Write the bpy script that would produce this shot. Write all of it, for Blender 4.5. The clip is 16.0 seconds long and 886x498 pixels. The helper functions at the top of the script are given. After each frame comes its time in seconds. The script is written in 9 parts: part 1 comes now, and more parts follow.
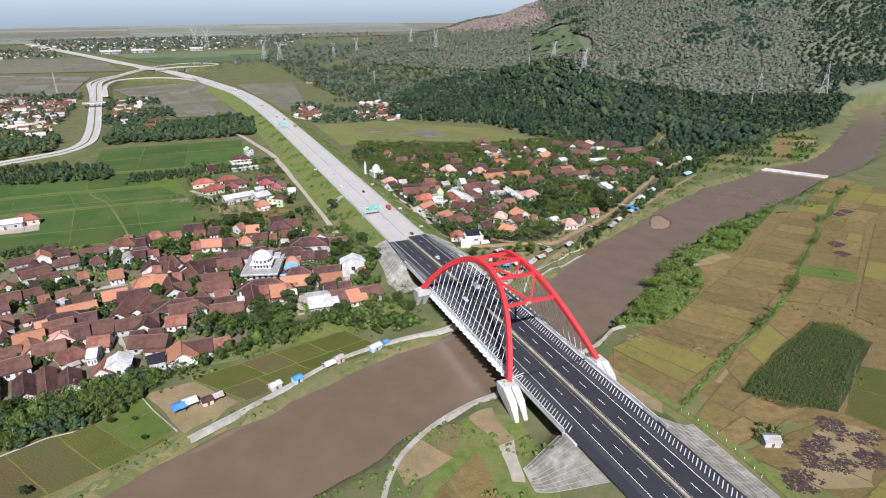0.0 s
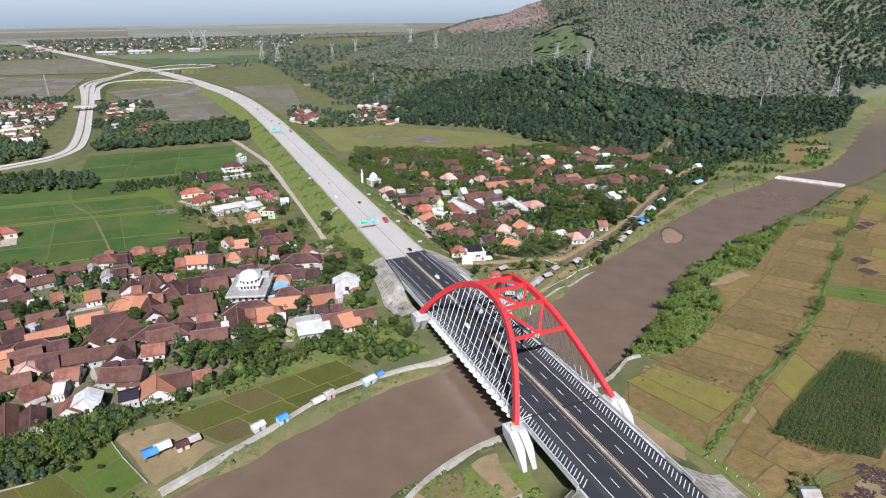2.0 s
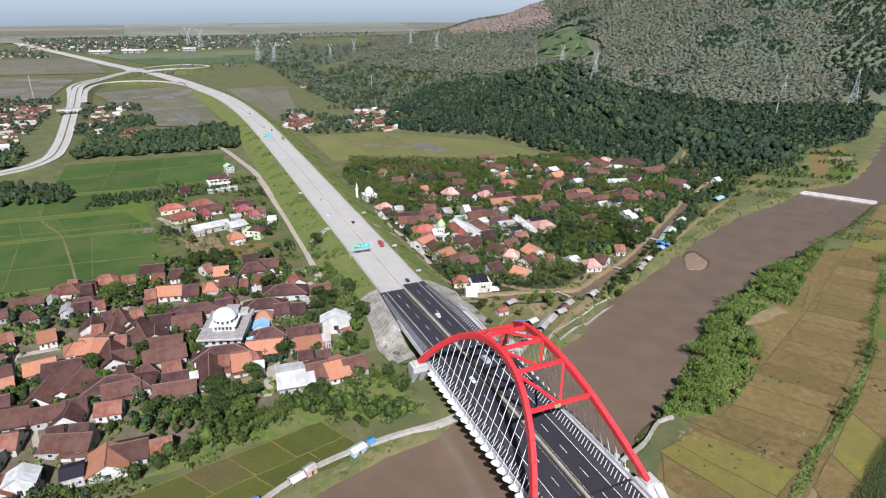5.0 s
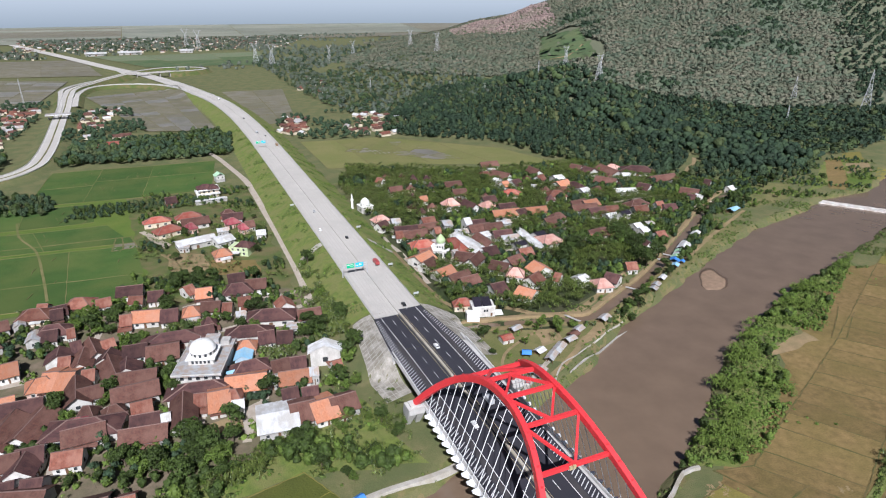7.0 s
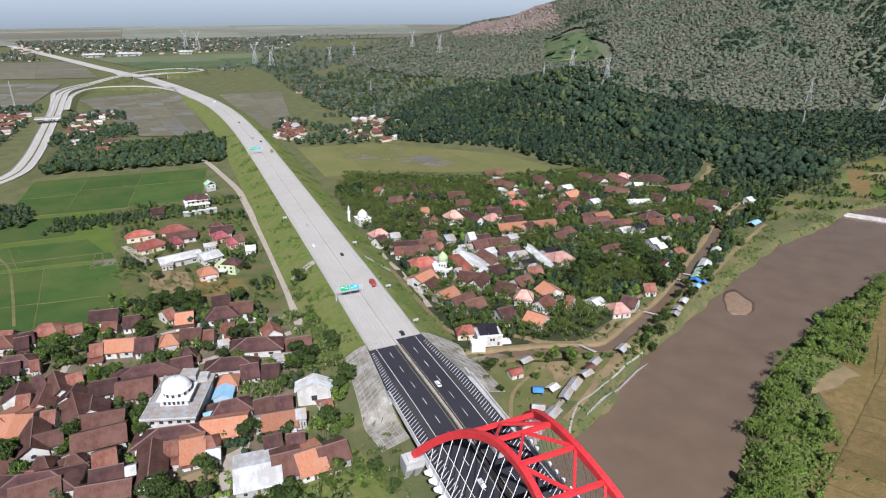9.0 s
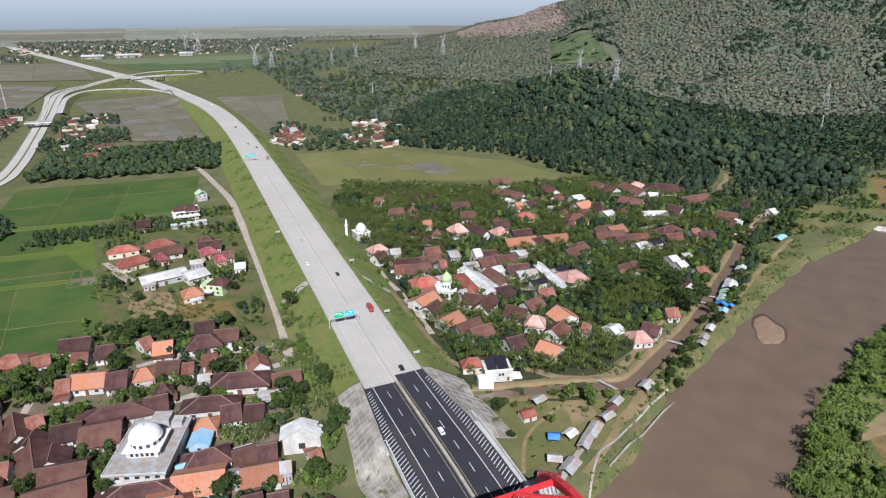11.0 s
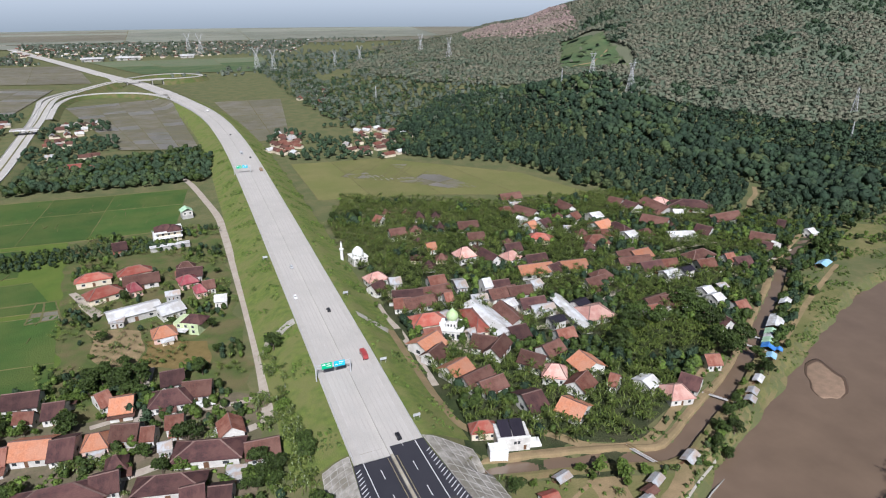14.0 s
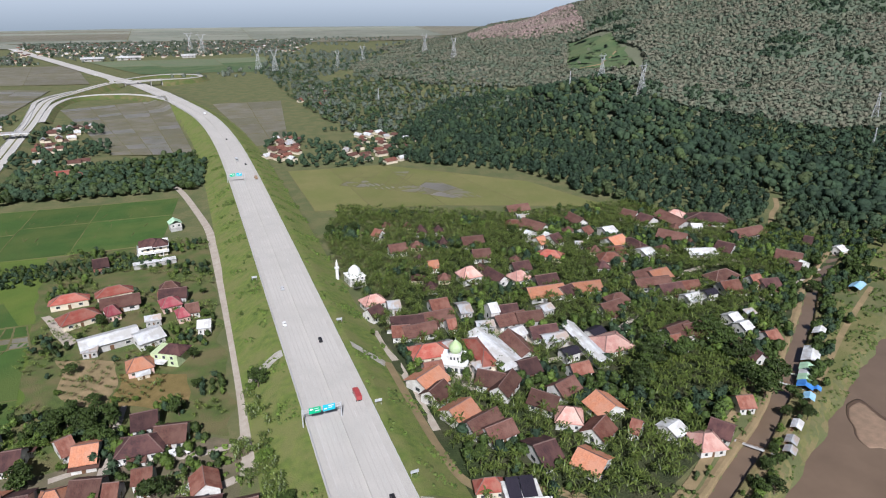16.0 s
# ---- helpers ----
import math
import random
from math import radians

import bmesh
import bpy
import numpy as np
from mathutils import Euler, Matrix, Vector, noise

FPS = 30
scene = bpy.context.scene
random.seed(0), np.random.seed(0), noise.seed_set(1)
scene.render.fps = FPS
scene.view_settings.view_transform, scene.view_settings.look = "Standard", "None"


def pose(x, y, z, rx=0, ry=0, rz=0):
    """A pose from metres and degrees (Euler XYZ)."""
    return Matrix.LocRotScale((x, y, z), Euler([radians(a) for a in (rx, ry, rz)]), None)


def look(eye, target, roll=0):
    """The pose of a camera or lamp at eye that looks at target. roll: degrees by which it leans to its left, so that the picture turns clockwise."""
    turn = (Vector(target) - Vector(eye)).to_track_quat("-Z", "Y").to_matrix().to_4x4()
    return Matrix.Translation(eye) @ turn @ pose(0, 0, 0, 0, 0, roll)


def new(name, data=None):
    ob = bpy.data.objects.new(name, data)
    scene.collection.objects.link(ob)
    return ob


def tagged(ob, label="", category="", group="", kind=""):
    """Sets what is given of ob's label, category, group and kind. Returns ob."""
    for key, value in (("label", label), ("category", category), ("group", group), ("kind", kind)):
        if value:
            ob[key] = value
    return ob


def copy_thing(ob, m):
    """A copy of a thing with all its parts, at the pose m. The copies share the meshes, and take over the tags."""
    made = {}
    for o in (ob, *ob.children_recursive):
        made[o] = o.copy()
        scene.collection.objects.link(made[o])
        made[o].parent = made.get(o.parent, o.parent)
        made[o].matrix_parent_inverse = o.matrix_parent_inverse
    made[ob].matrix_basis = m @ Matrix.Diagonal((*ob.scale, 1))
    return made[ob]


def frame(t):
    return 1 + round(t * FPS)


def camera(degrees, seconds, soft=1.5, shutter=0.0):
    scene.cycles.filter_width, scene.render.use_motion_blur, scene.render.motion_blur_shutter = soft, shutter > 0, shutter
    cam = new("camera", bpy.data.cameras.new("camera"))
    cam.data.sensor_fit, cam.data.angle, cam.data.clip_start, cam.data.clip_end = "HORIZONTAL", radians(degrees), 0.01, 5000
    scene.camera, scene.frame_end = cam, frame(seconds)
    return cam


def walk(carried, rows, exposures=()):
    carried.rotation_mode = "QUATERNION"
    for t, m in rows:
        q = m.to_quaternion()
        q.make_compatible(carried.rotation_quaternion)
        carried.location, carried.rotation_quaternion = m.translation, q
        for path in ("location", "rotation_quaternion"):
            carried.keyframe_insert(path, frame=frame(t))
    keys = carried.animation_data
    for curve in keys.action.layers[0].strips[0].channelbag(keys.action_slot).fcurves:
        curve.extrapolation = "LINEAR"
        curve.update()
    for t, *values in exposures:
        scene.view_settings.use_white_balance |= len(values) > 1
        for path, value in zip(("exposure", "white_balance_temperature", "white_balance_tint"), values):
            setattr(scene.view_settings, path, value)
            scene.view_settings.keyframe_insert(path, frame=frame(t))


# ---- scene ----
cam = camera(71.8, 16.0, 1.1)

PATH = [
    (0, (-137.036, -241.996, 162.884), (-136.302, -240.297, 162.127), -0.1),
    (0.5, (-134.069, -236.084, 163.205), (-133.337, -234.384, 162.448), -0.1),
    (1, (-131.453, -229.703, 163.407), (-130.722, -228.004, 162.648), -0.1),
    (1.5, (-128.827, -222.73, 163.073), (-128.093, -221.031, 162.316), -0.1),
    (2, (-125.822, -216.715, 163.67), (-125.089, -215.015, 162.913), -0.1),
    (2.5, (-122.914, -209.976, 164.08), (-122.181, -208.276, 163.322), -0.1),
    (3, (-119.908, -202.758, 164.1), (-119.175, -201.059, 163.341), -0.0),
    (3.5, (-116.553, -195.944, 163.979), (-115.821, -194.243, 163.221), -0.1),
    (4, (-114.0, -188.197, 164.416), (-113.265, -186.5, 163.656), 0.1),
    (6.5, (-99.078, -154.524, 165.701), (-98.347, -152.824, 164.941), 0.1),
    (7, (-95.805, -147.135, 165.426), (-95.075, -145.435, 164.667), 0.0),
    (7.5, (-92.963, -139.528, 165.608), (-92.233, -137.828, 164.848), 0.1),
    (8, (-89.793, -132.257, 165.543), (-89.065, -130.557, 164.783), 0.1),
    (8.5, (-86.343, -125.122, 164.977), (-85.617, -123.419, 164.219), 0.1),
    (9, (-83.448, -117.564, 164.143), (-82.723, -115.86, 163.388), 0.1),
    (11.5, (-68.295, -80.737, 162.997), (-67.582, -79.027, 162.245), -0.0),
    (12, (-65.258, -73.395, 162.872), (-64.548, -71.684, 162.12), -0.1),
    (12.5, (-62.208, -66.145, 162.716), (-61.5, -64.432, 161.963), -0.1),
    (13, (-59.038, -59.008, 162.374), (-58.333, -57.293, 161.623), -0.1),
    (13.5, (-56.072, -51.93, 162.46), (-55.37, -50.214, 161.709), -0.1),
    (14, (-52.843, -44.855, 162.409), (-52.145, -43.138, 161.659), -0.1),
    (14.5, (-49.905, -37.672, 162.733), (-49.209, -35.954, 161.982), -0.0),
    (15, (-46.888, -30.856, 162.841), (-46.195, -29.137, 162.09), -0.1),
    (15.5, (-43.806, -23.659, 163.022), (-43.117, -21.938, 162.271), -0.0),
    (16, (-40.635, -16.408, 163.124), (-39.949, -14.686, 162.372), 0.0),
]
walk(cam, [(t, look(e, a, r)) for t, e, a, r in PATH], [(0, 0.37, 5800, 14), (7, 0.27, 5800, 14), (16, 0.19, 5800, 14)])

# ---- world, sun ----
SUN_FROM = Vector((-0.30, -1.02, 1.0)).normalized()
world = bpy.data.worlds.new("sky")
scene.world = world
world.use_nodes = True
sky = world.node_tree.nodes.new("ShaderNodeTexSky")
sky.sky_type, sky.sun_disc = "NISHITA", False
sky.sun_elevation, sky.sun_rotation = radians(43.2), radians(196.4)
sky.dust_density, sky.air_density, sky.ozone_density = 2.5, 1.0, 1.0
world.node_tree.nodes["Background"].inputs["Strength"].default_value = 0.029
world.node_tree.links.new(sky.outputs[0], world.node_tree.nodes["Background"].inputs["Color"])
lamp = bpy.data.lights.new("sun", "SUN")
lamp.energy, lamp.angle, lamp.color = 5.5, radians(0.6), (1.0, 0.96, 0.90)
sun = new("sun", lamp)
sun.matrix_world = look(SUN_FROM * 900, (0, 0, 0))


# ---- materials ----
def mat(name, a, b, size=3.0, rough=0.85, bump=0.15, fine=0.25, metal=0.0, vary=0.0, island=0.0, local=False, spec=0.3, c=None, big=40.0, bigmix=0.5):
    """Two-scale mottled surface: a and b mix by noise of that size in metres, c by a larger noise; vary and island shift the tone per object or per piece."""
    m = bpy.data.materials.new(name)
    m.use_nodes = True
    nt, n = m.node_tree, m.node_tree.nodes
    bsdf = n["Principled BSDF"]
    bsdf.inputs["Roughness"].default_value = rough
    bsdf.inputs["Metallic"].default_value = metal
    bsdf.inputs["Specular IOR Level"].default_value = spec
    if local:
        src = n.new("ShaderNodeTexCoord").outputs["Object"]
    else:
        src = n.new("ShaderNodeNewGeometry").outputs["Position"]

    def tex(s, detail):
        t = n.new("ShaderNodeTexNoise")
        t.inputs["Scale"].default_value = 1.0 / s
        t.inputs["Detail"].default_value = detail
        nt.links.new(src, t.inputs["Vector"])
        return t.outputs["Fac"]

    def spread(out, lo, hi):
        r = n.new("ShaderNodeMapRange")
        r.inputs["From Min"].default_value, r.inputs["From Max"].default_value = lo, hi
        nt.links.new(out, r.inputs["Value"])
        return r.outputs["Result"]

    def blend(fac, x, y):
        k = n.new("ShaderNodeMix")
        k.data_type = "RGBA"
        for sock, v in ((k.inputs[0], fac), (k.inputs[6], x), (k.inputs[7], y)):
            if isinstance(v, (tuple, float, int)):
                sock.default_value = v if not isinstance(v, tuple) else (*v, 1.0)
            else:
                nt.links.new(v, sock)
        return k.outputs[2]

    base = blend(spread(tex(size, 6), 0.3, 0.7), a, b)
    if c is not None:
        f = n.new("ShaderNodeMath")
        f.operation = "MULTIPLY"
        nt.links.new(spread(tex(big, 3), 0.4, 0.62), f.inputs[0])
        f.inputs[1].default_value = bigmix
        base = blend(f.outputs[0], base, c)
    small = tex(fine, 3)
    tone = spread(small, 0.2, 0.8)
    for amount, out in ((vary, "Random"), (island, "Random Per Island")):
        if amount:
            node = n.new("ShaderNodeObjectInfo" if out == "Random" else "ShaderNodeNewGeometry")
            h = n.new("ShaderNodeHueSaturation")
            r = n.new("ShaderNodeMapRange")
            r.inputs["To Min"].default_value, r.inputs["To Max"].default_value = 1 - amount, 1 + amount
            nt.links.new(node.outputs[out], r.inputs["Value"])
            nt.links.new(r.outputs["Result"], h.inputs["Value"])
            nt.links.new(base, h.inputs["Color"])
            base = h.outputs["Color"]
    h = n.new("ShaderNodeHueSaturation")
    r = n.new("ShaderNodeMapRange")
    r.inputs["To Min"].default_value, r.inputs["To Max"].default_value = 0.85, 1.15
    nt.links.new(tone, r.inputs["Value"])
    nt.links.new(r.outputs["Result"], h.inputs["Value"])
    nt.links.new(base, h.inputs["Color"])
    nt.links.new(h.outputs["Color"], bsdf.inputs["Base Color"])
    if bump:
        bn = n.new("ShaderNodeBump")
        bn.inputs["Strength"].default_value = bump
        bn.inputs["Distance"].default_value = fine
        nt.links.new(small, bn.inputs["Height"])
        nt.links.new(bn.outputs["Normal"], bsdf.inputs["Normal"])
    return m


M = {
    "ground": mat("meadow", (0.112, 0.122, 0.047), (0.155, 0.140, 0.066), 3.4, 0.95, 0.6, 0.5, c=(0.085, 0.105, 0.040), big=16, bigmix=0.8),
    "grass": mat("grass", (0.158, 0.196, 0.042), (0.085, 0.125, 0.027), 3.2, 0.95, 0.8, 0.5, c=(0.165, 0.168, 0.058), big=10, bigmix=0.85),
    "weedy": mat("weedy_ground", (0.092, 0.122, 0.032), (0.062, 0.088, 0.024), 3.0, 0.95, 0.8, 0.5, c=(0.16, 0.125, 0.062), big=12, bigmix=0.7),
    "bank": mat("bank_grass", (0.135, 0.142, 0.048), (0.085, 0.102, 0.032), 2.6, 0.95, 0.8, 0.5, c=(0.19, 0.15, 0.075), big=7, bigmix=0.8),
    "village_soil": mat("village_soil", (0.20, 0.155, 0.11), (0.12, 0.10, 0.065), 4, 0.95, 0.3, 0.6, c=(0.105, 0.10, 0.052), big=13, bigmix=0.8),
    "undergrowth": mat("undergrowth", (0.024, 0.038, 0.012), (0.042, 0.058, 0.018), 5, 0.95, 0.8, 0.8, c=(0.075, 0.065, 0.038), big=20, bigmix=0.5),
    "dry_ground": mat("dry_ground", (0.200, 0.170, 0.077), (0.135, 0.135, 0.047), 9, 0.95, 0.5, 0.8, c=(0.095, 0.115, 0.033), big=26, bigmix=0.7),
    "dirt": mat("dirt", (0.300, 0.218, 0.122), (0.220, 0.163, 0.088), 5, 0.95, 0.3, 0.5, c=(0.170, 0.144, 0.067), big=14, bigmix=0.5),
    "paddy": mat("young_rice", (0.053, 0.101, 0.020), (0.041, 0.083, 0.016), 9, 0.9, 0.5, 0.8, vary=0.12, c=(0.085, 0.111, 0.027), big=32, bigmix=0.7),
    "paddy_olive": mat("old_rice", (0.083, 0.095, 0.017), (0.067, 0.079, 0.015), 9, 0.9, 0.5, 0.8, vary=0.12, c=(0.096, 0.087, 0.022), big=30),
    "straw": mat("stubble", (0.220, 0.150, 0.063), (0.130, 0.094, 0.035), 3.6, 0.95, 0.6, 0.8, vary=0.15, c=(0.139, 0.109, 0.035), big=22, bigmix=0.6),
    "paddy_brown": mat("brown_rice", (0.112, 0.083, 0.034), (0.089, 0.076, 0.029), 7, 0.85, 0.5, 0.8, vary=0.12, c=(0.083, 0.090, 0.026), big=22, bigmix=0.7),
    "straw_green": mat("ripe_crop", (0.197, 0.170, 0.037), (0.141, 0.137, 0.032), 6, 0.95, 0.5, 0.8, vary=0.08, c=(0.174, 0.135, 0.046), big=25),
    "wet_field": mat("wet_field", (0.165, 0.145, 0.095), (0.125, 0.122, 0.075), 9, 0.7, 0.3, 1.5, vary=0.08, c=(0.20, 0.185, 0.16), big=25, bigmix=0.6),
    "wet_pale": mat("flooded_field", (0.225, 0.205, 0.185), (0.18, 0.165, 0.14), 9, 0.35, 0.2, 1.5, vary=0.08, c=(0.15, 0.145, 0.10), big=20, bigmix=0.7),
    "wet_soil": mat("damp_field", (0.145, 0.13, 0.085), (0.12, 0.118, 0.072), 9, 0.7, 0.3, 1.5, vary=0.06, c=(0.16, 0.15, 0.11), big=25, bigmix=0.6),
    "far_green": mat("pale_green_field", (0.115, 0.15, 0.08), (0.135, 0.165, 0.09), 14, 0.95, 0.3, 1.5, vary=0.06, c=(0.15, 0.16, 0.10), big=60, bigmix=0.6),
    # pale grey-green with the distance haze put into the colour
    "far_plain": mat("haze_toned_plain", (0.20, 0.21, 0.17), (0.155, 0.172, 0.13), 60, 0.95, 0.2, 4, vary=0.12, c=(0.24, 0.235, 0.19), big=200, bigmix=0.6),
    "dike": mat("dike", (0.15, 0.13, 0.06), (0.115, 0.115, 0.045), 4, 0.95, 0.3, 0.5),
    "plot_edge": mat("plot_edge", (0.19, 0.14, 0.07), (0.15, 0.115, 0.055), 3, 0.95, 0.3, 0.5, c=(0.12, 0.13, 0.045), big=12, bigmix=0.7),
    "field_weed": mat("weedy_field_edge", (0.106, 0.090, 0.033), (0.165, 0.113, 0.052), 2.5, 0.95, 0.4, 0.5, c=(0.069, 0.081, 0.024), big=9, bigmix=0.8),
    "field_yellow": mat("ripening_rice", (0.185, 0.172, 0.066), (0.15, 0.15, 0.052), 12, 0.95, 0.5, 1.0, vary=0.06, c=(0.13, 0.145, 0.042), big=45, bigmix=0.7),
    "crop_green": mat("green_crop", (0.091, 0.135, 0.022), (0.070, 0.111, 0.018), 5, 0.9, 0.5, 0.6, vary=0.06, c=(0.117, 0.144, 0.028), big=20),
    "ash": mat("burnt_stubble", (0.035, 0.026, 0.026), (0.09, 0.055, 0.05), 1.8, 0.95, 0.6, 0.6),
    "asphalt": mat("asphalt", (0.033, 0.033, 0.042), (0.041, 0.040, 0.049), 8, 0.7, 0.15, 0.2, c=(0.029, 0.029, 0.036), big=30),
    "shoulder": mat("worn_asphalt", (0.061, 0.056, 0.058), (0.047, 0.044, 0.048), 6, 0.85, 0.15, 0.2),
    "concrete_road": mat("concrete_pavement", (0.46, 0.435, 0.40), (0.41, 0.39, 0.36), 9, 0.85, 0.1, 0.4, c=(0.50, 0.475, 0.44), big=50),
    "concrete_worn": mat("worn_pavement", (0.40, 0.375, 0.345), (0.46, 0.435, 0.40), 5, 0.85, 0.1, 0.4, c=(0.43, 0.405, 0.37), big=25),
    "concrete": mat("concrete", (0.44, 0.42, 0.39), (0.33, 0.315, 0.29), 3.5, 0.9, 0.2, 0.4, c=(0.25, 0.235, 0.21), big=14, bigmix=0.6),
    "concrete_white": mat("pale_concrete", (0.546, 0.537, 0.519), (0.440, 0.431, 0.414), 3, 0.85, 0.15, 0.3, c=(0.334, 0.326, 0.308), big=9, bigmix=0.5),
    "path_concrete": mat("stained_path", (0.44, 0.42, 0.385), (0.33, 0.31, 0.275), 2.2, 0.9, 0.2, 0.4, c=(0.27, 0.24, 0.18), big=7, bigmix=0.7),
    "lane": mat("lane", (0.42, 0.37, 0.31), (0.33, 0.28, 0.23), 4, 0.9, 0.2, 0.4),
    "white_paint": mat("white_paint", (0.78, 0.78, 0.77), (0.68, 0.68, 0.67), 1.5, 0.6, 0.05, 0.2),
    "worn_paint": mat("worn_white_paint", (0.60, 0.60, 0.60), (0.46, 0.46, 0.47), 1.5, 0.7, 0.05, 0.2),
    "yellow_paint": mat("yellow_paint", (0.47, 0.39, 0.21), (0.38, 0.33, 0.20), 1.5, 0.6, 0.05, 0.2),
    "red_steel": mat("red_steel", (0.70, 0.045, 0.052), (0.60, 0.038, 0.045), 4, 0.42, 0.03, 0.6, spec=0.5),
    "stained_barrier": mat("stained_barrier", (0.46, 0.425, 0.35), (0.34, 0.305, 0.24), 1.8, 0.9, 0.2, 0.3, c=(0.27, 0.23, 0.16), big=6, bigmix=0.6),
    "white_steel": mat("white_steel", (0.80, 0.81, 0.82), (0.72, 0.73, 0.74), 2, 0.45, 0.03, 0.4, spec=0.5),
    "grey_steel": mat("grey_steel", (0.55, 0.56, 0.57), (0.46, 0.47, 0.48), 2, 0.5, 0.03, 0.3, metal=0.2),
    "dark_joint": mat("rubber_joint", (0.015, 0.015, 0.016), (0.03, 0.03, 0.03), 1, 0.7, 0.1, 0.2),
    "foam": mat("foaming_water", (0.78, 0.77, 0.75), (0.50, 0.46, 0.42), 2.2, 0.6, 0.6, 0.5, c=(0.40, 0.33, 0.27), big=7, bigmix=0.5),
    "hill_green": mat("hill_grass", (0.072, 0.118, 0.048), (0.055, 0.092, 0.038), 14, 0.95, 0.3, 2, c=(0.11, 0.13, 0.06), big=40, bigmix=0.7),
    "sand": mat("sand", (0.270, 0.184, 0.126), (0.198, 0.140, 0.095), 3, 0.95, 0.3, 0.4),
    "wet_sand": mat("wet_sand", (0.106, 0.070, 0.048), (0.093, 0.062, 0.044), 3, 0.4, 0.2, 0.4),
    "leaf": mat("tree_leaves", (0.027, 0.046, 0.009), (0.048, 0.074, 0.015), 2.5, 0.6, 1.0, 0.6, vary=0.3, island=0.4, local=True),
    "leaf_light": mat("fresh_leaves", (0.067, 0.111, 0.019), (0.103, 0.150, 0.026), 2.5, 0.55, 1.0, 0.6, vary=0.2, island=0.35, local=True),
    "banana": mat("banana_leaves", (0.045, 0.075, 0.013), (0.121, 0.148, 0.032), 1.5, 0.42, 0, 0.4, vary=0.2, island=0.55, local=True, spec=0.5),
    "palm": mat("palm_fronds", (0.092, 0.141, 0.025), (0.131, 0.184, 0.034), 1.5, 0.5, 0, 0.4, vary=0.2, island=0.3, local=True),
    "forest": mat("forest_leaves", (0.022, 0.046, 0.024), (0.037, 0.065, 0.030), 6, 0.7, 1.0, 1.1, island=0.22, c=(0.046, 0.073, 0.034), big=30, bigmix=0.6),
    # leaves lightened and blued: haze over the plain is in the colour
    "plain_tree": mat("haze_toned_leaves", (0.090, 0.116, 0.089), (0.123, 0.147, 0.114), 9, 0.75, 1.0, 1.1, island=0.25, c=(0.123, 0.136, 0.103), big=120, bigmix=0.6),
    "forest_dark": mat("dark_forest_leaves", (0.016, 0.035, 0.019), (0.027, 0.048, 0.025), 6, 0.7, 1.0, 1.1, island=0.22),
    "forest_light": mat("light_forest_leaves", (0.043, 0.072, 0.023), (0.063, 0.092, 0.031), 6, 0.7, 1.0, 1.1, island=0.25, c=(0.077, 0.088, 0.039), big=40, bigmix=0.6),
    "teak_green": mat("green_teak_leaves", (0.098, 0.126, 0.085), (0.114, 0.134, 0.089), 9, 0.8, 0.6, 1.1, island=0.14, c=(0.083, 0.112, 0.076), big=70, bigmix=0.6),
    "teak_pale": mat("pale_teak_leaves", (0.161, 0.159, 0.111), (0.141, 0.143, 0.098), 9, 0.8, 0.6, 1.1, island=0.14, c=(0.165, 0.156, 0.116), big=70, bigmix=0.6),
    "teak": mat("dry_teak_leaves", (0.139, 0.147, 0.099), (0.115, 0.130, 0.087), 9, 0.8, 0.6, 1.1, island=0.14, c=(0.145, 0.144, 0.104), big=70, bigmix=0.6),
    "bare": mat("leafless_wood", (0.367, 0.270, 0.246), (0.299, 0.227, 0.208), 12, 0.8, 1.0, 1.1, island=0.3, c=(0.258, 0.238, 0.181), big=70, bigmix=0.6),
    "scrub": mat("scrub", (0.090, 0.152, 0.023), (0.128, 0.193, 0.035), 6, 0.75, 1.0, 0.5, island=0.4, c=(0.145, 0.175, 0.046), big=18, bigmix=0.5),
    "weed": mat("weeds", (0.075, 0.122, 0.026), (0.105, 0.152, 0.034), 6, 0.75, 1.0, 0.5, island=0.35, c=(0.14, 0.15, 0.05), big=14, bigmix=0.5),
    "slope_concrete": mat("stained_slope_concrete", (0.40, 0.375, 0.335), (0.22, 0.205, 0.175), 2.6, 0.9, 0.2, 0.4, c=(0.17, 0.155, 0.12), big=6, bigmix=0.8),
    "corn": mat("maize", (0.039, 0.069, 0.014), (0.064, 0.092, 0.020), 4, 0.7, 0, 0.6, island=0.35, c=(0.087, 0.090, 0.027), big=10, bigmix=0.5),
    "bark": mat("bark", (0.13, 0.10, 0.07), (0.08, 0.06, 0.045), 0.6, 0.95, 0.3, 0.1, local=True),
    "hill_soil": mat("hill_soil", (0.13, 0.12, 0.06), (0.09, 0.095, 0.045), 18, 0.95, 0.3, 2),
    "glass": mat("dark_glass", (0.03, 0.035, 0.04), (0.05, 0.055, 0.06), 2, 0.12, 0, 0.5, spec=0.6),
    "timber": mat("brown_timber", (0.16, 0.085, 0.045), (0.11, 0.06, 0.035), 1, 0.7, 0.1, 0.2, local=True),
    "tyre": mat("tyre_rubber", (0.02, 0.02, 0.021), (0.03, 0.03, 0.03), 0.5, 0.85, 0.05, 0.1),
}
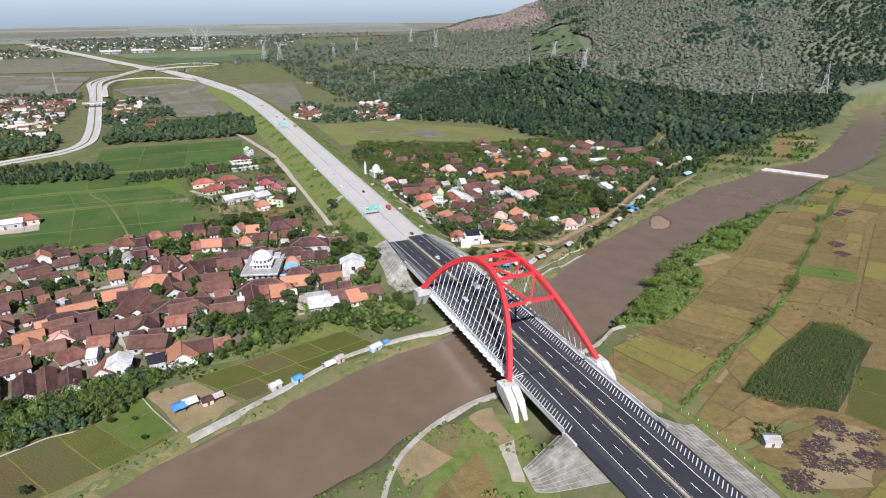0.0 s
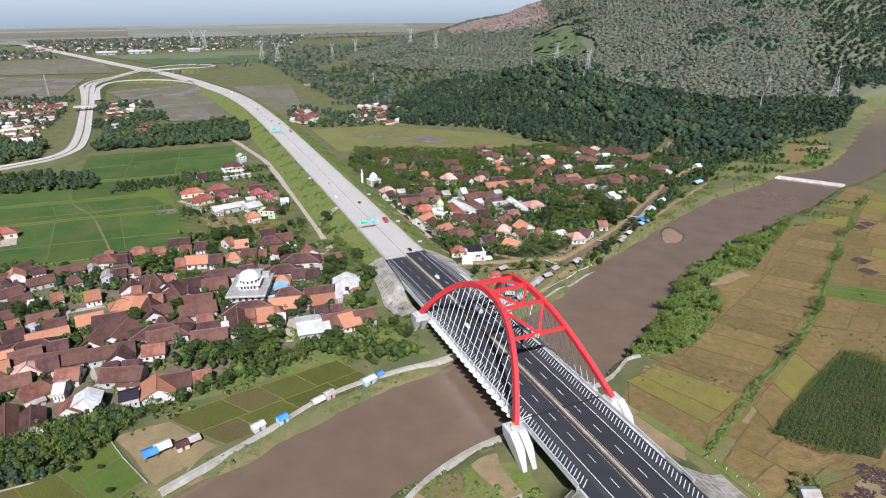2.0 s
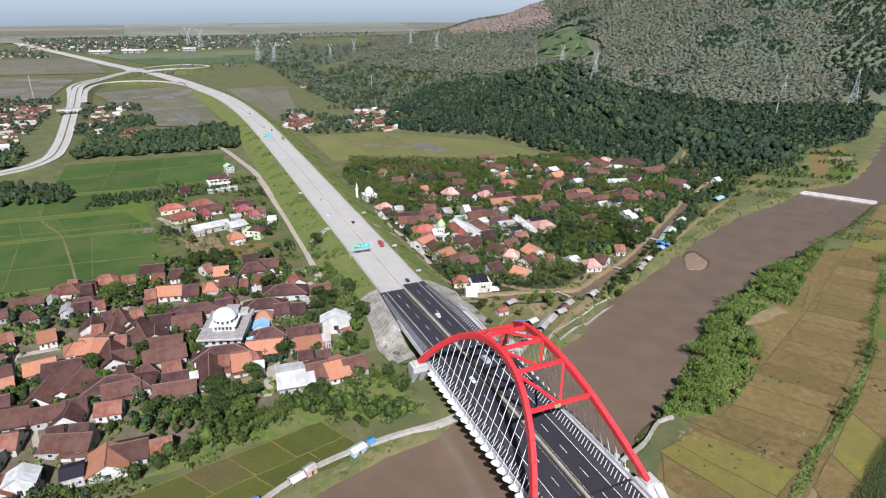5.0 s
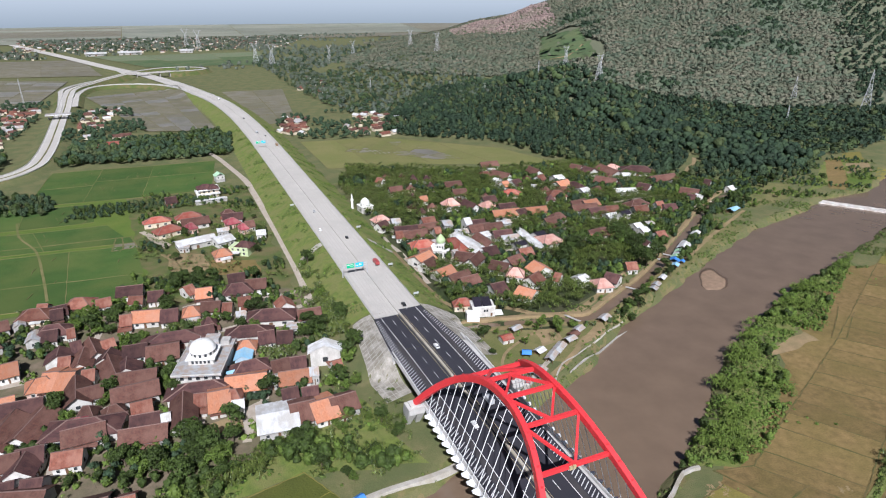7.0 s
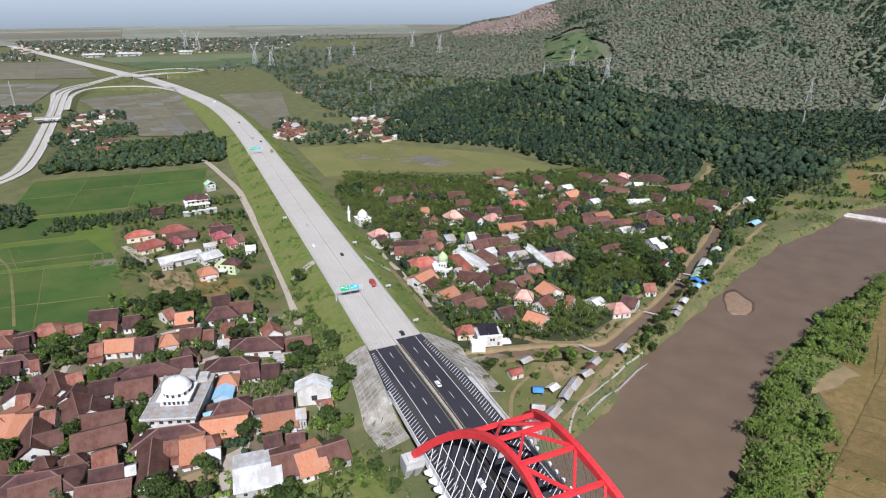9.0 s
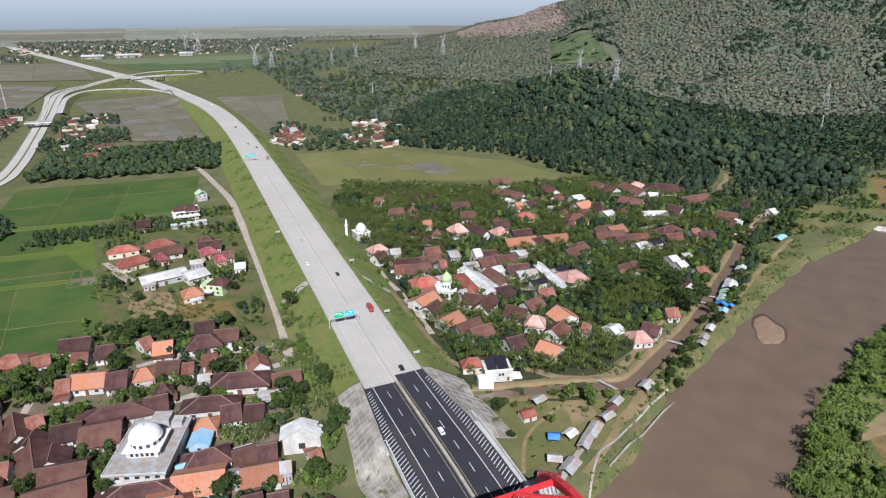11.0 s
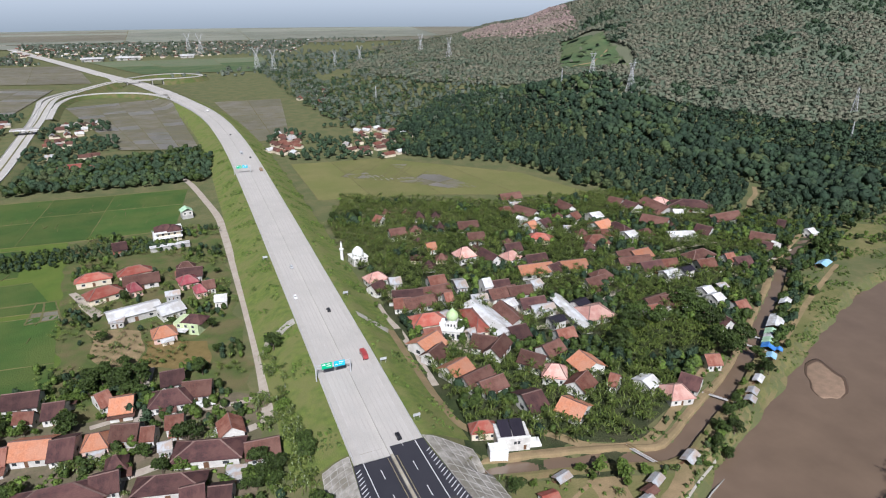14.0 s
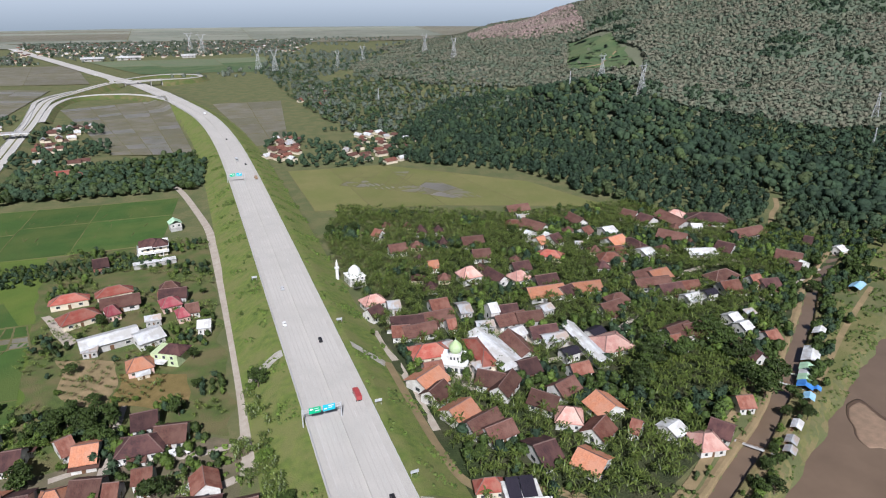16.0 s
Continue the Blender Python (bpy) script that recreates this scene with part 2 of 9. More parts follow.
for key, a, b, c in (
    ("tile_brown", (0.122, 0.054, 0.040), (0.063, 0.031, 0.025), (0.133, 0.070, 0.054)),
    ("tile_dark", (0.072, 0.032, 0.031), (0.036, 0.020, 0.020), (0.095, 0.047, 0.041)),
    ("tile_red", (0.205, 0.074, 0.048), (0.115, 0.045, 0.033), (0.235, 0.115, 0.083)),
    ("tile_orange", (0.47, 0.20, 0.11), (0.33, 0.135, 0.075), (0.40, 0.20, 0.13)),
    ("tile_scarlet", (0.303, 0.074, 0.052), (0.246, 0.063, 0.045), (0.312, 0.135, 0.099)),
    ("tile_pink", (0.451, 0.243, 0.198), (0.377, 0.189, 0.162), (0.492, 0.324, 0.270)),
    ("tile_crimson", (0.303, 0.063, 0.077), (0.254, 0.054, 0.068), (0.328, 0.126, 0.126)),
    ("sheet_white", (0.68, 0.69, 0.70), (0.57, 0.58, 0.59), (0.45, 0.43, 0.40)),
    ("sheet_grey", (0.42, 0.44, 0.46), (0.34, 0.35, 0.36), (0.36, 0.28, 0.22)),
    ("sheet_blue", (0.27, 0.50, 0.68), (0.22, 0.42, 0.6), (0.34, 0.50, 0.60)),
    ("tarp_blue", (0.06, 0.22, 0.62), (0.05, 0.17, 0.52), (0.1, 0.3, 0.65)),
    ("solar", (0.020, 0.018, 0.026), (0.028, 0.024, 0.034), (0.024, 0.02, 0.03)),
):
    M[key] = mat(key, a, b, 0.7 if "tile" in key else 1.6, 0.85 if "tile" in key else 0.5, 0.5, 0.3, vary=0.34 if "tile" in key else 0.1, local=True, c=c, big=3.2, bigmix=0.85)
M["ridge"] = mat("cement_ridge", (0.20, 0.13, 0.11), (0.14, 0.09, 0.08), 1.0, 0.85, 0.1, 0.3, vary=0.35, local=True)
for key, a, b in (
    ("wall_white", (0.64, 0.63, 0.60), (0.51, 0.49, 0.455)), ("wall_grey", (0.46, 0.45, 0.43), (0.36, 0.35, 0.33)),
    ("wall_cream", (0.68, 0.60, 0.46), (0.56, 0.49, 0.38)), ("wall_pink", (0.64, 0.45, 0.38), (0.55, 0.39, 0.33)),
    ("wall_green", (0.42, 0.62, 0.42), (0.36, 0.54, 0.36)), ("wall_lime", (0.52, 0.60, 0.36), (0.44, 0.52, 0.30)),
    ("wall_blue", (0.42, 0.56, 0.66), (0.36, 0.48, 0.58)), ("dome_white", (0.80, 0.80, 0.78), (0.70, 0.70, 0.68)),
    ("dome_lime", (0.36, 0.50, 0.20), (0.44, 0.54, 0.34)),
):
    M[key] = mat(key, a, b, 1.8, 0.8, 0.1, 0.3, vary=0.08, local=True, c=tuple(v * 0.75 for v in b), big=3.5, bigmix=0.4)
for key, a in (("car_white", (0.75, 0.75, 0.74)), ("car_black", (0.02, 0.02, 0.022)), ("car_red", (0.36, 0.06, 0.06)), ("car_silver", (0.45, 0.46, 0.47)), ("cargo_brown", (0.3, 0.2, 0.12)), ("sign_green", (0.0, 0.42, 0.20)), ("sign_blue", (0.02, 0.45, 0.62))):
    M[key] = mat(key, a, tuple(v * 0.9 for v in a), 2, 0.35, 0, 0.4, local=True, spec=0.5)


def river_material():
    m = mat("silty_water", (0.162, 0.114, 0.077), (0.160, 0.113, 0.076), 60, 0.24, 0.0, 14, c=(0.154, 0.108, 0.075), big=110, spec=1.0)
    nt, n = m.node_tree, m.node_tree.nodes
    t = n.new("ShaderNodeTexNoise")
    t.inputs["Scale"].default_value, t.inputs["Detail"].default_value = 0.5, 4
    nt.links.new(n.new("ShaderNodeNewGeometry").outputs["Position"], t.inputs["Vector"])
    b = n.new("ShaderNodeBump")
    b.inputs["Strength"].default_value, b.inputs["Distance"].default_value = 0.006, 0.2
    nt.links.new(t.outputs["Fac"], b.inputs["Height"])
    nt.links.new(b.outputs["Normal"], n["Principled BSDF"].inputs["Normal"])
    return m


def forest_floor(m):
    """Leaf litter in place of grass on the wooded slopes above the valley floor."""
    nt, n = m.node_tree, m.node_tree.nodes
    bsdf = n["Principled BSDF"]
    old = bsdf.inputs["Base Color"].links[0].from_socket
    xyz, up, k = n.new("ShaderNodeSeparateXYZ"), n.new("ShaderNodeMapRange"), n.new("ShaderNodeMix")
    nt.links.new(n.new("ShaderNodeNewGeometry").outputs["Position"], xyz.inputs[0])
    nt.links.new(xyz.outputs["Z"], up.inputs["Value"])
    up.inputs["From Min"].default_value, up.inputs["From Max"].default_value = 13, 22
    k.data_type = "RGBA"
    nt.links.new(up.outputs["Result"], k.inputs[0])
    nt.links.new(old, k.inputs[6])
    k.inputs[7].default_value = (0.125, 0.135, 0.085, 1)
    nt.links.new(k.outputs[2], bsdf.inputs["Base Color"])


forest_floor(M["ground"])
M["water"] = river_material()


# ---- mesh tools ----
def part(name, bm, material, parent=None, label="", smooth=False):
    me = bpy.data.meshes.new(name)
    bm.to_mesh(me)
    bm.free()
    me.materials.append(M[material])
    if smooth:
        me.polygons.foreach_set("use_smooth", [True] * len(me.polygons))
    ob = new(name, me)
    if parent is not None:
        ob.parent = parent
    if label:
        ob["label"] = label
    return ob


def arrays(name, v, f, material, parent=None, smooth=False):
    """A mesh from numpy arrays of vertices and of faces with an equal number of corners."""
    v, f = np.asarray(v, np.float32).reshape(-1, 3), np.asarray(f, np.int32)
    me = bpy.data.meshes.new(name)
    k = f.shape[1]
    me.vertices.add(len(v))
    me.vertices.foreach_set("co", v.ravel())
    me.loops.add(f.size)
    me.loops.foreach_set("vertex_index", f.ravel())
    me.polygons.add(len(f))
    me.polygons.foreach_set("loop_start", np.arange(0, f.size, k, dtype=np.int32))
    me.polygons.foreach_set("use_smooth", np.full(len(f), smooth))
    me.update(calc_edges=True)
    me.validate()
    me.materials.append(M[material])
    ob = new(name, me)
    if parent is not None:
        ob.parent = parent
    return ob


def box(bm, x0, x1, y0, y1, z0, z1, m=None):
    made = bmesh.ops.create_cube(bm, size=1.0)["verts"]
    for v in made:
        v.co = Vector(((x0 + x1) / 2 + v.co.x * (x1 - x0), (y0 + y1) / 2 + v.co.y * (y1 - y0), (z0 + z1) / 2 + v.co.z * (z1 - z0)))
        if m is not None:
            v.co = m @ v.co
    return made


def beam(bm, a, b, w, h=None, up=(0, 0, 1)):
    """A straight bar of w by h metres from a to b."""
    a, b = Vector(a), Vector(b)
    d = (b - a).normalized()
    s = d.cross(Vector(up))
    s = (s if s.length > 1e-4 else d.cross(Vector((1, 0, 0)))).normalized()
    u = s.cross(d)
    h = h or w
    ring = [[bm.verts.new(p + s * i * w / 2 + u * j * h / 2) for i, j in ((-1, -1), (1, -1), (1, 1), (-1, 1))] for p in (a, b)]
    for k in range(4):
        bm.faces.new((ring[0][k], ring[0][(k + 1) % 4], ring[1][(k + 1) % 4], ring[1][k]))
    bm.faces.new(ring[0][::-1])
    bm.faces.new(ring[1])


def tube(bm, points, radii, sides=6):
    rings = []
    for i, p in enumerate(points):
        p = Vector(p)
        d = (Vector(points[min(i + 1, len(points) - 1)]) - Vector(points[max(i - 1, 0)])).normalized()
        s = d.cross(Vector((0.3, 1, 0.1))).normalized()
        u = s.cross(d)
        rings.append([bm.verts.new(p + (s * math.cos(a) + u * math.sin(a)) * radii[i]) for a in (2 * math.pi * k / sides for k in range(sides))])
    for r0, r1 in zip(rings, rings[1:]):
        for k in range(sides):
            bm.faces.new((r0[k], r0[(k + 1) % sides], r1[(k + 1) % sides], r1[k]))
    bm.faces.new(rings[-1])


def thing(name, label, category, group="", kind="", at=(0, 0, 0), turn=0.0):
    ob = tagged(new(name), label, category, group, kind)
    ob.matrix_basis = pose(*at, 0, 0, turn)
    return ob


# ---- the lie of the land ----
RIVER = [(-1500, -560, 28), (-410, -152, 26), (-200, -75, 26), (-150, -50, 26), (-105, -37, 26), (-82, -26, 26), (-57, -18, 26), (-20, -12, 27), (20, 3, 29), (50, 18, 29), (78, 30, 26), (119, 59, 25), (157, 78, 24), (219, 103, 26), (297, 132, 31), (400, 161, 27), (434, 174, 27), (490, 180, 22), (570, 210, 23), (670, 266, 22), (780, 325, 24), (870, 385, 26), (940, 400, 28), (1010, 370, 28), (1100, 280, 28), (1250, 120, 28), (1600, -100, 30)]
CANAL = [(27, 117, 2.4), (39, 115, 2.5), (66, 108.5, 2.6), (82, 104, 2.7), (92, 100, 2.9), (102, 99, 3.2), (115, 104.5, 3.3), (130, 112, 3.4), (160, 126, 3.4), (195, 147, 3.2), (233, 172, 3.0), (261, 190, 2.8), (302, 218, 2.6), (372, 254, 2.4)]
ROAD = [(-1, -420), (-1, -120), (-1, 40), (-2, 90), (-3.6, 135), (-4, 200), (-5, 303), (-6, 409), (-8.5, 586), (-12.5, 722), (-21, 850), (-35, 958), (-62, 1086), (-92, 1212), (-135, 1371), (-160, 1448), (-204, 1557), (-288, 1791), (-410, 2120), (-519, 2412), (-700, 2938), (-830, 3500), (-900, 4700)]
ROAD_Z = [(-420, 10.0), (600, 10.0), (900, 8.5), (1250, 7.0), (1700, 3.0), (4700, 1.5)]
RAMP = [(-340, 500), (-290, 528), (-257, 551), (-241, 590), (-239, 640), (-241, 700), (-246, 780), (-252, 870), (-259, 990), (-269, 1120), (-271, 1215), (-249, 1290)]


def dense(points, step=6.0):
    """A smooth line through the points, as an array with one row about every step metres."""
    p = np.array(points, float)
    out = []
    for i in range(len(p) - 1):
        a, b, c, d = p[max(i - 1, 0)], p[i], p[i + 1], p[min(i + 2, len(p) - 1)]
        n = max(2, int(np.hypot(*(c - b)[:2]) / step))
        for t in np.arange(n)[:, None] / n:
            out.append((0.5 * (2 * b + (c - a) * t + (2 * a - 5 * b + 4 * c - d) * t ** 2 + (3 * b - a - 3 * c + d) * t ** 3))[None])
    out.append(p[-1][None])
    return np.concatenate(out).reshape(-1, p.shape[1])


def near_line(x, y, line):
    """Distance from each place to the line, and the number of its nearest point."""
    best, which = np.full(x.shape, 1e9), np.zeros(x.shape, int)
    for i in range(len(line) - 1):
        ax, ay = line[i][:2]
        dx, dy = line[i + 1][:2] - line[i][:2]
        t = np.clip(((x - ax) * dx + (y - ay) * dy) / (dx * dx + dy * dy + 1e-9), 0, 1)
        d = np.hypot(x - ax - t * dx, y - ay - t * dy)
        m = d < best
        best[m], which[m] = d[m], i
    return best, which


river_line, canal_line, road_line, ramp_line = dense(RIVER, 14), dense(CANAL, 10), dense(ROAD, 25), dense(RAMP, 25)


def waves(x, y, s, k=0.0):
    return np.sin(x / s + 1.3 + k) * np.cos(y / s * 1.17 + 0.7 * k) + 0.6 * np.sin((x * 0.7 + y * 0.9) / s * 1.9 + 2 * k)


def step01(t):
    t = np.clip(t, 0, 1)
    return t * t * (3 - 2 * t)


def road_height(y):
    return np.interp(y, [p[0] for p in ROAD_Z], [p[1] for p in ROAD_Z])


def hill(x, y):
    h = 260 * np.exp(-((x - 1400) ** 2 + (y - 1150) ** 2) / 352800.0) + 80 * np.exp(-((x - 1200) ** 2 + (y - 1900) ** 2) / 320000.0)
    h = h + 30 * np.exp(-((x - 540) ** 2 + (y - 720) ** 2) / 26000.0) + 34 * np.exp(-((x - 440) ** 2 / 30000.0 + (y - 1330) ** 2 / 60000.0))
    h = np.maximum(h - 13, 0) * 1.08
    return h + np.clip(h / 40, 0, 1) * (9 * waves(x, y, 75) + 4 * waves(x, y, 29, 1.0))


def land(x, y):
    """The ground's height at places given as arrays."""
    x, y = np.asarray(x, float), np.asarray(y, float)
    z = hill(x, y) + 0.25 * waves(x, y, 23)
    d, i = near_line(x, y, road_line)
    top = road_height(y) - 0.55
    ends = np.minimum(np.abs(y + 87), np.abs(y - 92))
    gap = np.where((y > -87) & (y < 92), ends, 0.0)
    bank = top - np.maximum(d - 17.5, 0) / 1.9 - gap / 1.15
    z = np.maximum(z, np.where(y < 1800, bank, -9))
    d, i = near_line(x, y, ramp_line)
    z = np.maximum(z, 3.6 - np.maximum(d - 13, 0) / 2.0)
    d, i = near_line(x, y, river_line)
    w = river_line[i, 2] + 1.5 * waves(x, y, 9)
    k = step01((w + 7 - d) / 9.0)
    z = z * (1 - k) - 5.0 * k
    d, i = near_line(x, y, canal_line)
    k = step01((canal_line[i, 2] + 1.6 - d) / 2.6)
    return z * (1 - k) + np.minimum(z, -2.2) * k


def graded(lo, hi, step, end, grow=1.12):
    inner = list(np.arange(lo, hi + 0.1, step))
    out, s = inner[-1], step
    up = []
    while out < end:
        s = min(s * grow, 260)
        out += s
        up.append(out)
    out, s, down = inner[0], step, []
    while out > -end:
        s = min(s * grow, 260)
        out -= s
        down.append(out)
    return np.array(down[::-1] + inner + up)


def grid_faces(nu, nv):
    i = np.arange((nu - 1) * (nv - 1))
    a = (i // (nv - 1)) * nv + i % (nv - 1)
    return np.stack([a, a + nv, a + nv + 1, a + 1], 1)


gx, gy = graded(-300, 480, 3.6, 4700), graded(-190, 640, 3.6, 4700)
X, Y = np.meshgrid(gx, gy, indexing="ij")
Z = land(X.ravel(), Y.ravel())
ground = arrays("ground", np.stack([X.ravel(), Y.ravel(), Z], 1), grid_faces(len(gx), len(gy)), "ground", smooth=True)
tagged(ground, "grassy valley floor with river banks and wooded hill", "ground", kind="structure")


ZG = Z.reshape(X.shape)


def lay(x, y):
    """The height of the ground sheet at places given as arrays."""
    x, y = np.asarray(x, float), np.asarray(y, float)
    i = np.clip(np.searchsorted(gx, x) - 1, 0, len(gx) - 2)
    j = np.clip(np.searchsorted(gy, y) - 1, 0, len(gy) - 2)
    u, v = (x - gx[i]) / (gx[i + 1] - gx[i]), (y - gy[j]) / (gy[j + 1] - gy[j])
    return ZG[i, j] * (1 - u) * (1 - v) + ZG[i + 1, j] * u * (1 - v) + ZG[i + 1, j + 1] * u * v + ZG[i, j + 1] * (1 - u) * v


def land_at(x, y):
    return float(lay(x, y))


def strip(name, line, offsets, lift, material, parent=None, z=None, top=None):
    """A ribbon along a line: offsets are the sideways places of its edges; z: a fixed height; top: heights along y; else it lies on the land."""
    line = np.asarray(line, float)[:, :2]
    d = np.gradient(line, axis=0)
    d /= np.linalg.norm(d, axis=1)[:, None] + 1e-9
    nrm = np.stack([d[:, 1], -d[:, 0]], 1)
    cols = [line + nrm * o for o in offsets]
    P = np.stack(cols, 1).reshape(-1, 2)
    if z is not None:
        h = np.full(len(P), z)
    elif top is not None:
        h = np.repeat(top, len(offsets))
    else:
        h = lay(P[:, 0], P[:, 1])
    return arrays(name, np.column_stack([P, h + lift]), grid_faces(len(line), len(offsets)), material, parent, True)


def patch(name, quad, material, lift=0.06, n=14, parent=None, rough=0.0, m=None):
    """A piece of land cover between four corners that lies on the ground."""
    a, b, c, d = [np.array(q, float) for q in quad]
    m = m or n
    u, v = [t.ravel()[:, None] for t in np.meshgrid(np.linspace(0, 1, n), np.linspace(0, 1, m), indexing="ij")]
    P = a * (1 - u) * (1 - v) + b * u * (1 - v) + c * u * v + d * (1 - u) * v
    if rough:
        P = P + rough * np.column_stack([waves(P[:, 0], P[:, 1], 7.0), waves(P[:, 1], P[:, 0], 6.0, 2.0)])
    h = lay(P[:, 0], P[:, 1]) + lift
    return arrays(name, np.column_stack([P, h]), grid_faces(n, m), material, parent, True)


# water
water = strip("water", dense(RIVER, 14), [-42, -20, 0, 20, 42], 0, "water", z=-3.2)
tagged(water, "brown silty river water", "river", kind="structure")
canal = strip("canal_water", dense(CANAL, 6), [-3.7, 0, 3.7], 0, "water", z=-1.1)
ln = dense(CANAL, 6)[:, :2]
d = np.gradient(ln, axis=0)
nrm = np.stack([d[:, 1], -d[:, 0]], 1) / np.linalg.norm(d, axis=1)[:, None]
for s in (-1, 1):
    V = np.stack([np.column_stack([ln + nrm * s * (o + 0.25 * waves(ln[:, :1], ln[:, 1:], 5.0)), np.full(len(ln), h)]) for o, h in ((3.2, -2.2), (3.6, 0.1), (4.0, 0.42), (5.4, 0.48), (7.6, -0.1))], 1)
    tagged(arrays("canal_bank", V.reshape(-1, 3), grid_faces(len(ln), 5), "dirt" if s < 0 else "plot_edge"), "low earth bank of the canal", "bank", kind="structure")
tagged(canal, "brown irrigation canal along the village", "canal", kind="structure")

for s in (-1, 1):
    ln = dense(RIVER, 8)
    ln = ln[(ln[:, 0] > -400) & (ln[:, 0] < 560)]
    d = np.gradient(ln[:, :2], axis=0)
    nrm = np.stack([d[:, 1], -d[:, 0]], 1) / np.linalg.norm(d, axis=1)[:, None]
    w = ln[:, 2] + 1.5 * waves(ln[:, 0], ln[:, 1], 9)
    cols = [ln[:, :2] + nrm * (s * (w + o + 0.8 * waves(ln[:, 1], ln[:, 0], 6)))[:, None] for o in (1.2, 2.6, 4.0, 5.6, 7.4)]
    Q = np.stack(cols, 1).reshape(-1, 2)
    tagged(arrays("bank_grass", np.column_stack([Q, lay(Q[:, 0], Q[:, 1]) + 0.07]), grid_faces(len(ln), 5), "bank", smooth=True), "rough grass along the river bank", "grass", kind="structure")

# distance: a backdrop ring glowing in painted haze, paler with height
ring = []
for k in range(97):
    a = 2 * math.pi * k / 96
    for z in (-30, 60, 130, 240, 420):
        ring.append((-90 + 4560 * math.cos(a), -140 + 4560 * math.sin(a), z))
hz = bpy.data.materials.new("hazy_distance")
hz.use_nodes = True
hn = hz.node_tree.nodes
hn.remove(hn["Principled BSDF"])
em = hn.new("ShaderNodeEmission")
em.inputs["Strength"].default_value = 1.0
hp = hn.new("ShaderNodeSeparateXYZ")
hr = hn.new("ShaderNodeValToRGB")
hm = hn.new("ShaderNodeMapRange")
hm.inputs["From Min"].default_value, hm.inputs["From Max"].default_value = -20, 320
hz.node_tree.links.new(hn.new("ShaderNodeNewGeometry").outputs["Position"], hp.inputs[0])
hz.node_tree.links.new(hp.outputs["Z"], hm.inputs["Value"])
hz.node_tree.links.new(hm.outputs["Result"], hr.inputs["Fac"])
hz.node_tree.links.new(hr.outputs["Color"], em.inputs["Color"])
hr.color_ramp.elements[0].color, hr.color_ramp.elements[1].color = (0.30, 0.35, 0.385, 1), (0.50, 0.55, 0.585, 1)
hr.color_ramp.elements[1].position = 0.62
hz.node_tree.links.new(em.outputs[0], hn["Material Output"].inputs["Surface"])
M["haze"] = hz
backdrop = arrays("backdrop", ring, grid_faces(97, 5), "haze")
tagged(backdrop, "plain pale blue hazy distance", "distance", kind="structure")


# ---- roads ----
def cut(line, y0, y1):
    """The stretch of the road's line between two distances along y, with clean ends."""
    ys = np.arange(y0, y1 + 0.01, (y1 - y0) / max(2, round((y1 - y0) / 12.0)))
    return np.column_stack([np.interp(ys, line[:, 1], line[:, 0]), ys])


def slab(name, y0, y1, offs, material, lift, depth, label, far=False):
    """A road slab with sides: the profile offs swept along the highway."""
    ln = cut(road_line, y0, y1)
    d = np.gradient(ln, axis=0)
    d /= np.linalg.norm(d, axis=1)[:, None]
    nrm = np.stack([d[:, 1], -d[:, 0]], 1)
    z = road_height(ln[:, 1]) + lift
    prof = [(offs[0], -depth)] + [(o, 0) for o in offs] + [(offs[-1], -depth)]
    V = np.stack([np.column_stack([ln + nrm * o, z + dz]) for o, dz in prof], 1)
    ob = arrays(name, V.reshape(-1, 3), grid_faces(len(ln), len(prof)), material)
    return tagged(ob, label, "road", kind="structure")


slab("road", 131.5, 4600, [-14, -1, 1, 14], "concrete_road", 0.0, 0.9, "pale concrete toll road with two carriageways")
slab("road", 126.5, 131.5, [-14, -1, 0], "concrete_road", 0.0, 0.9, "pale concrete pavement at the end of the asphalt")
slab("road", -420, 92, [-18, -1.5, 0], "asphalt", 0.0, 0.5, "dark asphalt carriageway on the bridge and approaches")
slab("road", -420, 92, [0, 1.5, 18], "asphalt", 0.0, 0.5, "dark asphalt carriageway on the bridge and approaches")


def deck_edge(y, wide, slim):
    """How far a line along the deck lies from the middle: it draws in where the deck narrows to the toll road."""
    return slim + (wide - slim) * float(np.clip((128 - y) / 36.0, 0, 1))


for s, end in ((-1, 126.5), (1, 131.5)):
    ys = np.linspace(92, end, 12)
    cx, z = np.interp(ys, road_line[:, 1], road_line[:, 0]), road_height(ys)
    out = cx + s * np.array([deck_edge(y, 18, 14.2) for y in ys])
    V = np.stack([np.column_stack([a, ys, z + dz]) for a, dz in ((cx, 0.0), (out, 0.0), (out, -0.6))], 1).reshape(-1, 3)
    F = grid_faces(len(ys), 3)
    tagged(arrays("road", V, F if s < 0 else F[:, ::-1], "asphalt"), "dark asphalt narrowing to the concrete toll road", "road", kind="structure")

marks = thing("road_marking", "white and yellow painted road lines", "marking", kind="structure")


def painted(name, runs, material, lift):
    """Thin painted bars: runs are (offset, width, y0, y1), laid along the highway."""
    V, F = [], []
    for o, w, y0, y1 in runs:
        ys = np.linspace(y0, y1, max(2, int((y1 - y0) / 12) + 1))
        cx = np.interp(ys, road_line[:, 1], road_line[:, 0])
        z = road_height(ys) + lift
        b = len(V)
        for x, y, h in zip(cx, ys, z):
            V += [(x + o - w / 2, y, h), (x + o + w / 2, y, h)]
        F += [(b + 2 * i, b + 2 * i + 1, b + 2 * i + 3, b + 2 * i + 2) for i in range(len(ys) - 1)]
    return arrays(name, V, F, material, marks)


